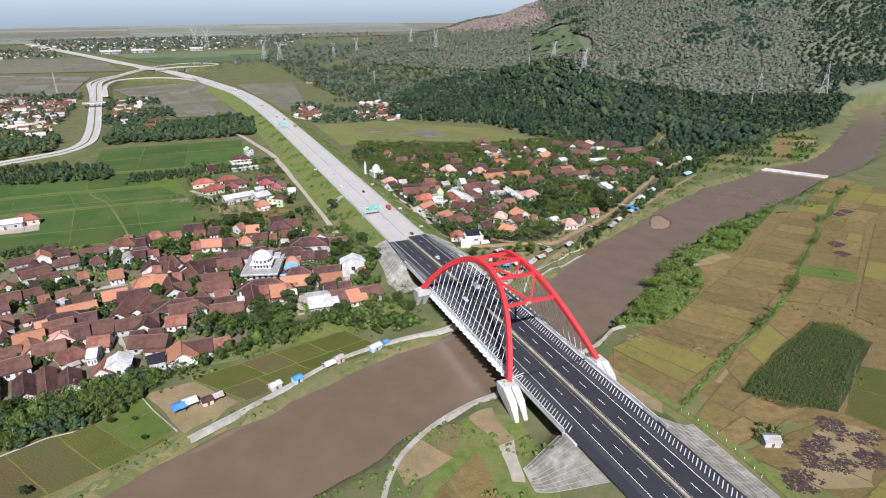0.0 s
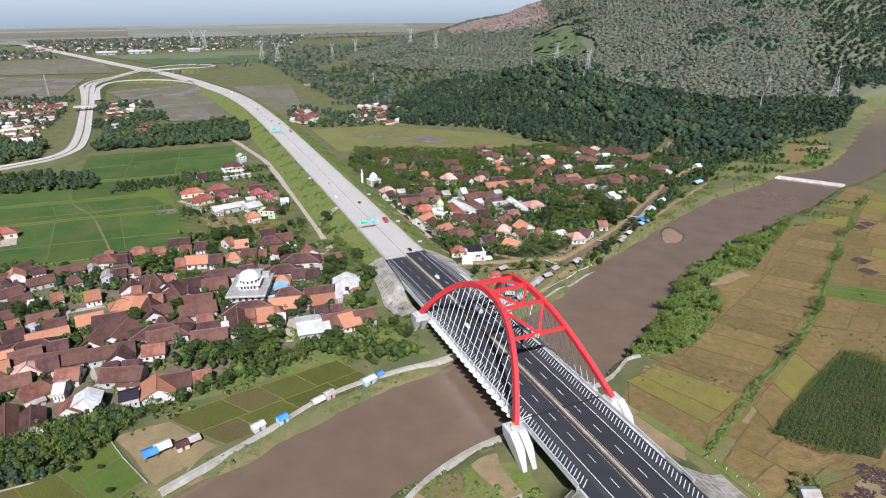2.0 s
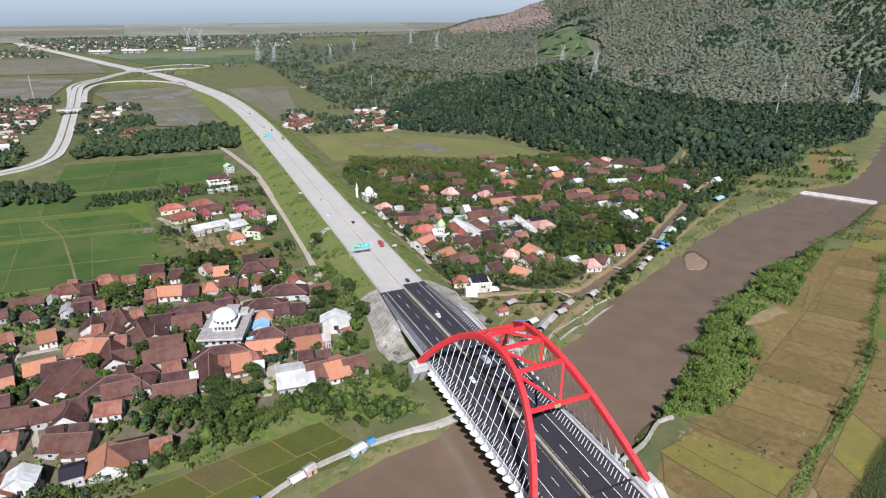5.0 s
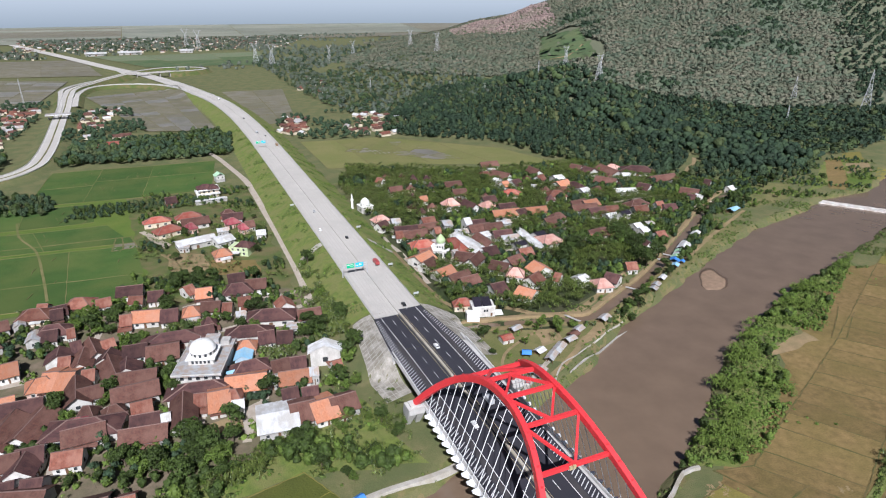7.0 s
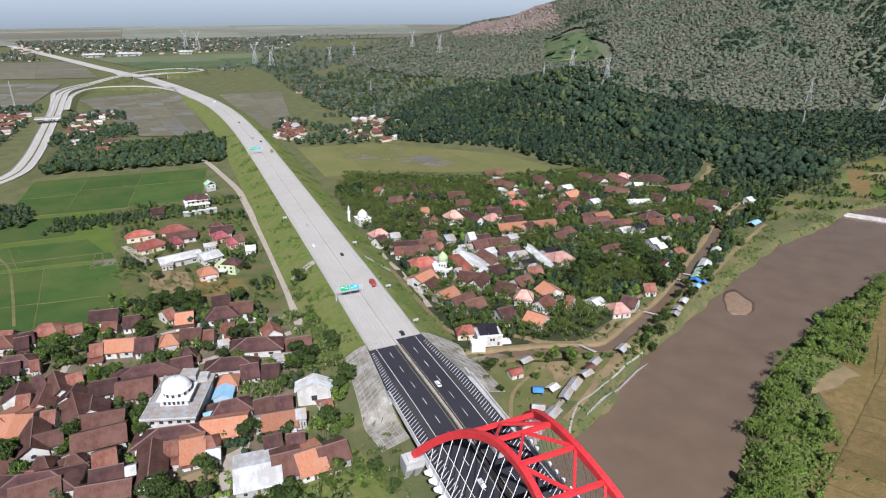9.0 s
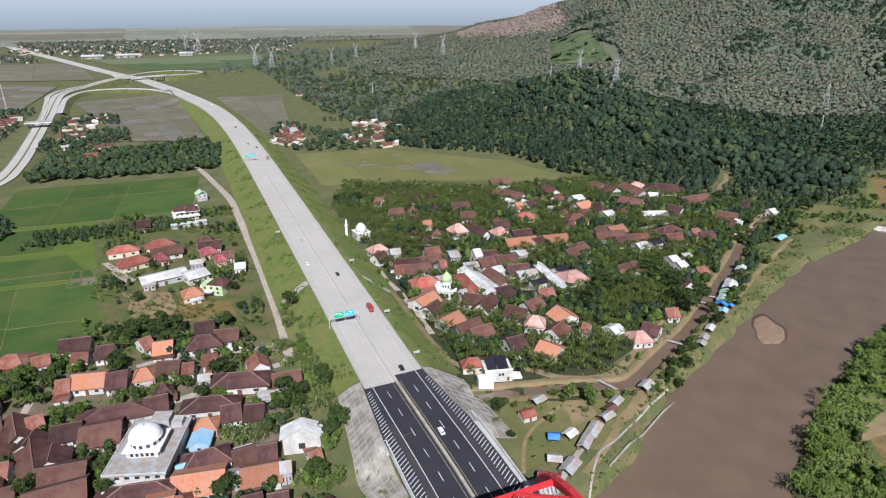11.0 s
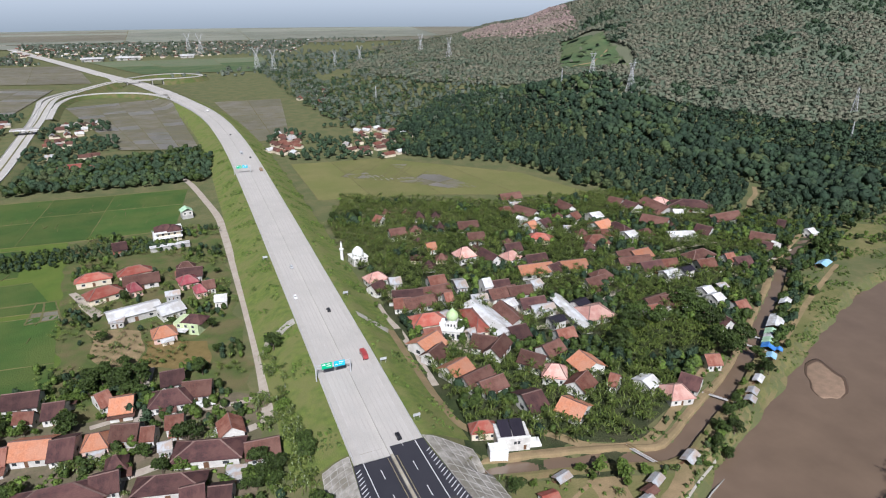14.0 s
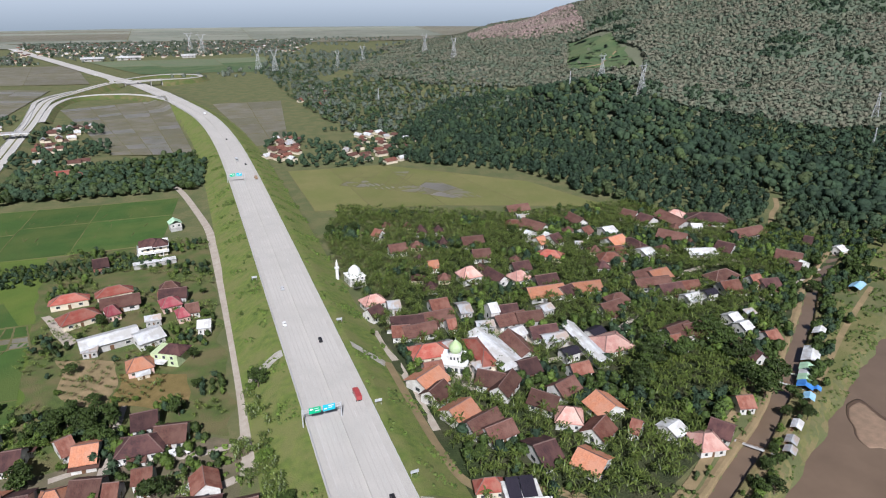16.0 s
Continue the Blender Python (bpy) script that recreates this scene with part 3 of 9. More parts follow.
painted("edge_line", [(s * 10.7, 0.24, -420, 128.8 + 2.5 * s) for s in (-1, 1)], "white_paint", 0.012)
painted("lane_dashes", [(s * 6.0, 0.22, y, y + 5) for s in (-1, 1) for y in range(-300, 122, 13)], "white_paint", 0.012)
painted("median_line", [(s * 1.75, 0.16, -420, 126) for s in (-1, 1)], "yellow_paint", 0.012)
V, F = [], []
for s, first in ((-1, -86), (1, -170)):
    for y in np.arange(first, 124.5, 1.95):
        lo, hi = deck_edge(y, 13.7, 12.4), deck_edge(y, 17.3, 13.9)
        (a, ya), (c, yc) = sorted(((s * lo, y + 0.38 * s * (lo - hi)), (s * hi, y + 0.38 * s * (hi - lo))))
        F.append([len(V) + k for k in range(4)])
        for o, yy in ((a, ya), (c, yc), (c, yc + 0.46), (a, ya + 0.46)):
            V.append((float(np.interp(yy, road_line[:, 1], road_line[:, 0])) + o, yy, float(road_height(yy)) + 0.012))
arrays("hatching", V, F, "worn_paint", marks)
painted("shoulder_asphalt", [(s * 12.1, 2.3, -420, 100) for s in (-1, 1)], "shoulder", 0.006)
painted("far_edge_line", [(s * 10.4, 0.15, 129.2 + 2.6 * s, 1250) for s in (-1, 1)], "concrete_white", 0.012)
painted("far_dashes", [(s * 5.6, 0.16, y, y + 5) for s in (-1, 1) for y in range(130, 900, 13)], "concrete_white", 0.012)
painted("tyre_track", [(s * 5.6 + d, 0.5, 129.5 + 3 * s, 900) for s in (-1, 1) for d in (-2.9, -1.2, 1.2, 2.9)], "concrete_worn", 0.008)
painted("shoulder_tint", [(s * 12.0, 2.6, 129.4 + 2.6 * s, 1200) for s in (-1, 1)], "concrete_worn", 0.006)
painted("expansion_joint", [(0, 38.0, -47.6, -46.5)], "dark_joint", 0.018)
painted("expansion_joint", [(0, 38.0, 52.2, 53.0)], "dark_joint", 0.018)

# median barrier and guard rails
for y0, y1, m in ((-420, 126.5, "stained_barrier"), (126.5, 1400, "concrete_road")):
    ob = slab("median_barrier", y0, y1, [-0.55, -0.3, 0.3, 0.55], m, 0.75, 0.8, "low concrete median barrier")
    ob["category"] = "barrier"
for s in (-1, 1):
    ob = slab("guard_rail", 132 if s > 0 else 128, 1250, [s * 13.6 - 0.06, s * 13.6 + 0.06], "grey_steel", 0.85, 0.42, "galvanised steel guard rail beside the toll road")
    ob["category"] = "guard rail"
    posts = bmesh.new()
    for y in range(134, 900, 4):
        x = float(np.interp(y, road_line[:, 1], road_line[:, 0])) + s * 13.75
        box(posts, x - 0.07, x + 0.07, y - 0.07, y + 0.07, float(road_height(y)) - 0.6, float(road_height(y)) + 0.8)
    part("posts", posts, "grey_steel", ob)

# slip road, toll gate, loop and overpass
def raised(pts, w, label):
    """A slip road on an embankment through points with heights."""
    ln3 = dense(pts, 10)
    ln, z = ln3[:, :2], ln3[:, 2]
    d = np.gradient(ln, axis=0)
    d /= np.linalg.norm(d, axis=1)[:, None]
    nrm = np.stack([d[:, 1], -d[:, 0]], 1)

    def sweep(name, prof, m, parent=None):
        V = np.stack([np.column_stack([ln + nrm * o, np.maximum(z + dz, -0.6)]) for o, dz in prof], 1)
        return arrays(name, V.reshape(-1, 3), grid_faces(len(ln), len(prof)), m, parent)

    road = sweep("slip_road", [(-w, -0.9), (-w, 0), (w, 0), (w, -0.9)], "concrete_road")
    tagged(road, label, "road", kind="structure")
    for s in (-1, 1):
        sweep("embankment_slope", [(s * w, -0.25), (s * (w + 1.5), -0.3), (s * (w + 9), -6), (s * (w + 15), -13)], "weedy", road)
        sweep("edge_line", [(s * (w - 1.4) - 0.12, 0.012), (s * (w - 1.4) + 0.12, 0.012)], "white_paint", road)
        sweep("kerb", [(s * w - 0.2, 0.0), (s * w - 0.2, 0.6), (s * w + 0.2, 0.6), (s * w + 0.2, -0.4)], "concrete_white", road)
    if w > 8:
        sweep("median_strip", [(-0.9, 0.02), (-0.7, 0.35), (0.7, 0.35), (0.9, 0.02)], "dry_ground", road)
    return road


raised([(x, y, 4.2 + 2.2 * float(step01((y - 1000) / 290))) for x, y in RAMP] + [(-217, 1352, 9.4), (-191, 1392, 11.5)], 9.0, "pale concrete slip road to the toll gate")
raised([(-246, 1000, 4.25), (-251, 1060, 4.4), (-256, 1155, 4.9), (-242, 1230, 5.6), (-208, 1254, 6.3), (-161, 1242, 6.9), (-122, 1210, 7.2), (-90, 1150, 7.5), (-72, 1090, 7.75)], 4.5, "pale concrete slip road curving to the highway")
raised([(-258, 1702, 2.9), (-236, 1620, 3.8), (-212, 1545, 4.6), (-196, 1460, 5.8), (-205, 1391, 6.6), (-236, 1330, 6.6), (-258, 1280, 6.2)], 3.6, "pale concrete slip road off the highway")
raised([(-262, 930, 4.25), (-268, 1010, 4.3), (-280, 1120, 5.0), (-288, 1201, 5.7), (-276, 1268, 6.2), (-246, 1318, 7.4)], 3.6, "pale concrete slip road off the highway")
raised([(-99, 1418, 11.5), (-74, 1424, 10.6), (-38, 1446, 9.4), (-20, 1484, 8.0), (-33, 1532, 6.8), (-74, 1572, 5.6), (-122, 1572, 4.8), (-160, 1535, 4.6), (-186, 1500, 4.9)], 4.0, "pale concrete loop of slip road")
over = thing("overpass", "pale concrete overpass above the toll road", "bridge", at=(-145, 1405, 0), turn=-74.5)
b = bmesh.new()
box(b, -6, 6, -50, 50, 10.2, 11.5)
part("deck", b, "concrete_white", over)
for s in (-1, 1):
    b = bmesh.new()
    box(b, s * 5.9 - 0.15, s * 5.9 + 0.15, -50, 50, 11.5, 12.4)
    part("parapet", b, "concrete", over)
for y in (-48, -22, 2, 26, 48):
    b = bmesh.new()
    box(b, -4, 4, y - 0.7, y + 0.7, 0, 10.2)
    part("pier", b, "concrete", over)
gate = thing("toll_gate", "long toll gate canopy over several booths", "toll gate", at=(-253.5, 884, 4.2), turn=3)
b = bmesh.new()
box(b, -16, 16, -7, 7, 6.0, 7.6)
part("canopy", b, "sheet_grey", gate)
b = bmesh.new()
box(b, -16.1, 16.1, -7.2, -7.0, 6.1, 7.4)
part("fascia", b, "sheet_white", gate)
for x in (-13, -6.5, 0, 6.5, 13):
    b = bmesh.new()
    box(b, x - 0.35, x + 0.35, -0.35, 0.35, 0, 6)
    part("column", b, "concrete_white", gate)
    b = bmesh.new()
    box(b, x - 1, x + 1, 1.5, 4.5, 0, 2.7)
    part("booth", b, "wall_white", gate)

# ---- the red arch bridge ----
bridge = thing("arch_bridge", "red steel tied-arch bridge with white hangers over the river", "bridge", at=(0, 0, 0))
BX, FOOT, CROWN_IN, RISE, SPRING = -0.6, 22.8, 13.2, 32.0, 10.7


def arch_q(y):
    return 1 - abs(y / 50.0) ** 2.2


def arch_at(s, y):
    q = arch_q(y)
    return Vector((BX + s * (FOOT - CROWN_IN * q), y, SPRING + RISE * q))


for s in (-1, 1):
    b = bmesh.new()
    ys = [50 * math.sin(math.pi / 2 * k / 30) if abs(k) < 31 else 0 for k in range(-30, 31)]
    rings = []
    lean = Vector((-s * CROWN_IN, 0, RISE)).normalized()
    for i, y in enumerate(ys):
        d = (arch_at(s, ys[min(i + 1, 60)]) - arch_at(s, ys[max(i - 1, 0)])).normalized()
        side = d.cross(lean).normalized()
        side = Vector((1, 0, 0)) - d * d.x
        side = (side - lean * side.dot(lean) * 0.0).normalized()
        up = side.cross(d).normalized()
        w, h = 2.0, 2.7
        corner = [(-1, -0.86), (-0.86, -1), (0.86, -1), (1, -0.86), (1, 0.86), (0.86, 1), (-0.86, 1), (-1, 0.86)]
        rings.append([b.verts.new(arch_at(s, y) + side * i2 * w / 2 + up * j2 * h / 2) for i2, j2 in corner])
    for r0, r1 in zip(rings, rings[1:]):
        for k in range(8):
            b.faces.new((r0[k], r0[(k + 1) % 8], r1[(k + 1) % 8], r1[k]))
    b.faces.new(rings[0])
    b.faces.new(rings[-1][::-1])
    arch = part("arch_rib", b, "red_steel", bridge)
    for y in np.linspace(-44, 44, 20):
        p = arch_at(s, y)
        d = (arch_at(s, y + 0.3) - p).normalized()
        up = (Vector((1, 0, 0)) - d * d.x).cross(d).normalized()
        top = p + up * (1.36 if up.z > 0 else -1.36)
        b = bmesh.new()
        box(b, top.x - 0.35, top.x + 0.35, top.y - 0.3, top.y + 0.3, top.z - 0.25, top.z + 0.16)
        part("lifting_lug", b, "red_steel", arch)

STRUTS = [-27.5, -13.5, 0.0, 13.5, 27.5]
for y in STRUTS:
    b = bmesh.new()
    beam(b, arch_at(-1, y), arch_at(1, y), 1.15, 1.35)
    part("strut", b, "red_steel", bridge)
for inner, outer in ((-13.5, -27.5), (0.0, -13.5), (0.0, 13.5), (13.5, 27.5)):
    mid = (arch_at(-1, outer) + arch_at(1, outer)) / 2
    for s in (-1, 1):
        b = bmesh.new()
        beam(b, arch_at(s, inner), mid, 0.85, 0.95)
        part("diagonal", b, "red_steel", bridge)

b = bmesh.new()
box(b, BX - 19.4, BX + 19.0, -86, 88, 9.0, 9.94)
part("deck_slab", b, "concrete_white", bridge)
for s in (-1, 1):
    b = bmesh.new()
    box(b, BX + s * 19.0 - 0.55, BX + s * 19.0 + 0.55, -52, 54, 7.4, 9.5)
    part("edge_girder", b, "white_steel", bridge)
    b = bmesh.new()
    box(b, BX + s * 18.9 - 0.2, BX + s * 18.9 + 0.2, -86 if s < 0 else -100, 90, 9.6, 11.0)
    for v in b.verts:
        if v.co.z > 10.5:
            v.co.x += s * 0.08
    part("parapet", b, "concrete_white", bridge)
    b = bmesh.new()
    beam(b, (BX + s * 18.95, -86, 11.35), (BX + s * 18.95, 90, 11.35), 0.14)
    for y in range(-86, 90, 3):
        beam(b, (BX + s * 18.95, y, 10.9), (BX + s * 18.95, y, 11.35), 0.09)
    part("hand_rail", b, "white_steel", bridge)
    for k in range(20):
        y = -41.8 + 4.4 * k
        foot = Vector((BX + s * 20.4, y, 9.5))
        b = bmesh.new()
        tube(b, [foot, arch_at(s, y) - Vector((0, 0, 1.0))], [0.14, 0.14], 6)
        part("hanger", b, "white_steel", bridge)
        b = bmesh.new()
        o = BX + s * 19.5
        prof = [(0, 9.7), (s * 2.5, 9.5), (s * 2.6, 8.9), (0, 6.9)]
        a0 = [b.verts.new((o + px, y - 0.55 - 0.25 * (px == 0), pz)) for px, pz in prof]
        a1 = [b.verts.new((o + px, y + 0.55 + 0.25 * (px == 0), pz)) for px, pz in prof]
        b.faces.new(a0)
        b.faces.new(a1[::-1])
        for i in range(4):
            b.faces.new((a0[i], a1[i], a1[(i + 1) % 4], a0[(i + 1) % 4]))
        bmesh.ops.recalc_face_normals(b, faces=b.faces)
        part("bracket", b, "white_steel", bridge)
for k in range(20):
    y = -41.8 + 4.4 * k
    b = bmesh.new()
    box(b, BX - 19, BX + 19, y - 0.4, y + 0.4, 7.3, 9.0)
    part("cross_girder", b, "white_steel", bridge)


def fin(b, e, x0, x1, xm, out):
    """One concrete leg that tapers to its toe under an arch foot: e is the end of the bridge, xm the middle of the pair, out how far its toe reaches past the foot."""
    top = [(x0, 50 * e - 3.4 * e), (x1, 50 * e - 3.4 * e), (x1, 50 * e + 2.8 * e), (x0, 50 * e + 2.8 * e)]
    mid = [(x0, 50 * e - 2.2 * e), (x1, 50 * e - 2.2 * e), (x1, 50 * e + (2.6 + out * 0.42) * e), (x0, 50 * e + (2.6 + out * 0.42) * e)]
    xt = x0 + 1.0 if x0 < xm else x1 - 1.9
    low = [(xt - 0.6, 50 * e + (out - 1.4) * e), (xt + 0.6, 50 * e + (out - 1.4) * e), (xt + 0.6, 50 * e + (out + 0.6) * e), (xt - 0.6, 50 * e + (out + 0.6) * e)]
    rows = [[b.verts.new((x, y, z)) for x, y in r] for r, z in ((top, 10.2), (mid, 6.2), (low, -2.0))]
    for r0, r1 in zip(rows, rows[1:]):
        for k in range(4):
            b.faces.new((r0[k], r0[(k + 1) % 4], r1[(k + 1) % 4], r1[k]))
    b.faces.new(rows[0])
    bmesh.ops.recalc_face_normals(b, faces=b.faces)


for s in (-1, 1):
    for e in (-1, 1):
        b = bmesh.new()
        xc = BX + s * 23.4
        out = 14.6 if e < 0 else 3.5
        fin(b, e, xc - 3.6, xc - 0.2, xc, out)
        fin(b, e, xc + 0.2, xc + 3.6, xc, out)
        box(b, xc - 3.45, xc + 3.45, min(50 * e - 3.3 * e, 50 * e + 2.7 * e), max(50 * e - 3.3 * e, 50 * e + 2.7 * e), 7.4, 10.15)
        box(b, xc - 2.2, xc + 2.2, 50 * e - 2.2, 50 * e + 2.2, 9.7, 10.9)
        part("arch_pedestal", b, "concrete_white", bridge)
for y, z0 in ((-50, -3), (54, -3)):
    b = bmesh.new()
    box(b, BX - 19, BX + 19, y - 1.6, y + 1.6, 7.3, 9.0)
    for x in (-15, -5, 5, 15):
        box(b, BX + x - 1.1, BX + x + 1.1, y - 1.1, y + 1.1, z0, 7.3)
    part("pier", b, "concrete", bridge)
for y, e in ((-87.2, -1), (89.2, 1)):
    b = bmesh.new()
    box(b, BX - 19.6, BX + 19.6, y - 1.2, y + 1.2, 0.5, 9.0)
    for s in (-1, 1):
        box(b, BX + s * 19.0 - 0.5, BX + s * 19.0 + 0.5, min(y, y + 7 * e), max(y, y + 7 * e), 1.5, 9.95)
    part("abutment", b, "concrete_white", bridge)
b = bmesh.new()
beam(b, (BX - 26.5, -49.0, 10.6), (BX - 14, -47.2, 11.2), 0.25)
beam(b, (BX - 26.0, -50.4, 10.6), (BX - 15, -48.6, 11.2), 0.2)
part("maintenance_rail", b, "white_steel", bridge)
for x, y, z in ((-25.2, -50, 10.9), (-23.8, -50, 10.9)):
    b = bmesh.new()
    box(b, x - 0.55, x + 0.55, y - 0.5, y + 0.5, z, z + 1.1)
    part("floodlight_box", b, "yellow_paint", bridge, "yellow floodlight housing")
mid = (arch_at(-1, -27.5) + arch_at(1, -27.5)) / 2
for dx in (-2.2, -0.9):
    b = bmesh.new()
    box(b, mid.x + dx - 0.5, mid.x + dx + 0.5, -28.7, -28.1, mid.z - 0.6, mid.z + 0.6)
    part("warning_sign", b, "yellow_paint", bridge, "yellow warning sign")

# ---- paved slopes at the bridge ends ----
def paved(name, quad, n, m, label, lift=0.25, rib=0.1):
    root = thing(name, label, "slope paving", kind="structure")
    patch("slab", quad, "slope_concrete", lift, n * 2 + 1, root, m=m * 2 + 1)
    a, bq, c, d = [np.array(q, float) for q in quad]
    bm = bmesh.new()
    for i in range(n + 1):
        for j in range(m + 1):
            def at(u, v):
                p = a * (1 - u) * (1 - v) + bq * u * (1 - v) + c * u * v + d * (1 - u) * v
                return Vector((p[0], p[1], land_at(*p) + lift + 0.08))
            if i < n:
                beam(bm, at(i / n, j / m), at((i + 1) / n, j / m), 0.2, rib)
            if j < m:
                beam(bm, at(i / n, j / m), at(i / n, (j + 1) / m), 0.2, rib)
    part("ribs", bm, "concrete", root)
    return root


paved("slope_paving", [(-17.9, 132), (-28, 131), (-32.5, 84), (-20.1, 90)], 4, 16, "ribbed grey concrete paving on the embankment slope")
paved("slope_paving", [(-20.1, 90), (-32.5, 84), (-30, 68), (-17, 72)], 5, 5, "ribbed grey concrete paving below the bridge end")
paved("slope_paving", [(10.9, 133), (16.1, 90), (33, 84), (29, 127)], 10, 5, "ribbed grey concrete paving on the embankment slope", 0.5)
paved("slope_paving", [(-19.5, -83), (-38, -88), (-40, -100), (-19.5, -114)], 6, 9, "ribbed grey concrete paving on the embankment slope")
paved("slope_paving", [(19, -88), (19, -160), (37, -150), (39, -94)], 12, 6, "ribbed grey concrete paving on the embankment slope")


# ---- lanes and banks ----
def lane(name, pts, w, label, material="lane", lift=0.1, cat="lane"):
    return tagged(strip(name, dense(pts, 4), [-w / 2, 0, w / 2], lift, material), label, cat, kind="structure")


def bank_path(pts, w, z, label, deep=2.2):
    """A raised concrete path with sides that keeps one height along the bank."""
    ln = dense(pts, 4)[:, :2]
    d = np.gradient(ln, axis=0)
    d /= np.linalg.norm(d, axis=1)[:, None]
    nrm = np.stack([d[:, 1], -d[:, 0]], 1)
    V = np.stack([np.column_stack([ln + nrm * o, np.full(len(ln), h)]) for o, h in ((-w / 2 - 0.5, z - deep), (-w / 2, z), (w / 2, z), (w / 2 + 0.5, z - deep))], 1)
    return tagged(arrays("bank_path", V.reshape(-1, 3), grid_faces(len(ln), 4), "path_concrete"), label, "path", kind="structure")


lane("lane", [(-70, 600), (-60, 556), (-46, 470), (-43, 420), (-40, 310), (-39, 235), (-40, 195), (-42, 176)], 5.5, "pale gravel service road beside the embankment")
bank_path([(-152, -20), (-117, -4), (-83, 12.5), (-51, 18.5), (-19, 20.5), (10, 36), (40, 60), (62, 74)], 2.1, 0.75, "pale concrete path on the river bank")
bank_path([(-98, -110), (-92, -85), (-80, -66), (-62, -53), (-40, -45), (-20, -42), (5, -36), (30, -26)], 1.9, 0.75, "pale concrete path on the river bank")
lane("lane", [(-46, 176), (-80, 166), (-120, 160), (-170, 150), (-260, 150)], 4.0, "village lane between houses")
lane("lane", [(-88, 240), (-96, 160), (-104, 100), (-112, 60)], 3.2, "village lane between houses")
lane("lane", [(-150, 200), (-158, 140), (-160, 80), (-158, 40)], 3.2, "village lane between houses")
lane("lane", [(28, 228), (28, 196), (29, 160), (34, 140), (60, 128), (74, 113), (92, 107), (108, 112), (140, 130), (163, 142), (208, 171), (260, 204)], 4.2, "dusty lane along the canal", "dirt", 0.35)
lane("lane", [(38, 300), (46, 250), (60, 222), (90, 205), (130, 205), (180, 230), (240, 262), (320, 262), (380, 255)], 4.0, "village lane between houses")
lane("lane", [(349, 296), (372, 314), (390, 329), (410, 342), (427, 359)], 4.0, "dirt track into the wood", "dirt")
lane("lane", [(250, 214), (292, 225), (309, 228), (345, 237), (400, 246)], 5.0, "grey village road by the canal end", "lane")
tagged(patch("grass_patch", [(425, 218), (540, 240), (590, 268), (560, 298)], "grass", 0.06, 30, rough=1.5), "grassy flat below the wood", "grass", kind="structure")
lane("ditch_bank", [(41, -84), (60, -75), (81, -66), (99, -57), (126, -48), (173, -27), (200, -12), (228, 5), (283, 36), (314, 56), (338, 66), (369, 85), (428, 114)], 3.4, "grassy bank of a field ditch", "grass", 0.22, "ditch")
lane("verge_grass", [(41, -152), (43, -130), (43.5, -111), (42.5, -90), (38, -64), (36, -52)], 4.6, "lush green grass strip beside the embankment", "grass", 0.3, "grass")
bank_path([(28, -30), (44, -25), (58, -17), (66, -17)], 1.2, 1.2, "pale concrete river wall", 3.0)
lane("lane", [(72, -75), (90, -67), (117, -55), (148, -39), (181, -24)], 2.2, "narrow pale farm track beside a ditch", "dirt")
lane("lane", [(120, -128), (150, -96), (166, -83), (180, -62), (187, -55), (206, -46), (229, -35), (250, -20), (270, -5), (300, 14), (341, 37), (420, 80)], 1.0, "winding footpath across dry fields", "plot_edge")
lane("lane", [(47, 57), (63, 66), (102, 91), (156, 116), (212, 143), (269, 173), (330, 202)], 3.0, "pale dirt track between canal and river", "dirt")

weir = thing("weir", "low concrete weir with white falling water", "weir", kind="structure", at=(434, 174, -3.2), turn=124)
b = bmesh.new()
box(b, -30, 30, -9, 3, -1.2, 1.1)
for v in b.verts:
    if v.co.z > 0 and v.co.y < 0:
        v.co.z = 0.25
part("weir_sill", b, "foam", weir)
bar = bmesh.new()
bmesh.ops.create_uvsphere(bar, u_segments=28, v_segments=8, radius=1.0)
for v in bar.verts:
    a = math.atan2(v.co.y, v.co.x)
    k = 1 + 0.1 * math.sin(2 * a + 0.5) + 0.1 * math.sin(3 * a) + 0.05 * math.sin(5 * a + 1) + 0.03 * math.sin(9 * a)
    v.co = Vector((v.co.x * 15.5 * k, v.co.y * 8.2 * k, v.co.z * 0.55))
bar = part("sandbank", bar, "sand", None, smooth=True)
bar.matrix_basis = pose(205, 113, -3.25, 0, 0, 42)
tagged(bar, "bare brown sandbank in the river", "sandbank", kind="structure")
rim = new("wet_sand", bar.data.copy())
rim.data.materials[0] = M["wet_sand"]
rim.matrix_basis = pose(206, 113.6, -3.22, 0, 0, 42) @ Matrix.Diagonal((1.08, 1.14, 0.3, 1))
tagged(rim, "dark wet sand round the sandbank", "sandbank", kind="structure")


for s in (-1, 1):
    ln = dense(cut(road_line, 133, 1150), 4)
    tagged(strip("verge", ln, [s * o for o in (14.0, 15.6, 17.4, 19.5, 22, 24.5, 27, 29.5, 32, 34.5)], 0.2, "grass"), "grassy embankment slope beside the toll road", "verge", kind="structure")


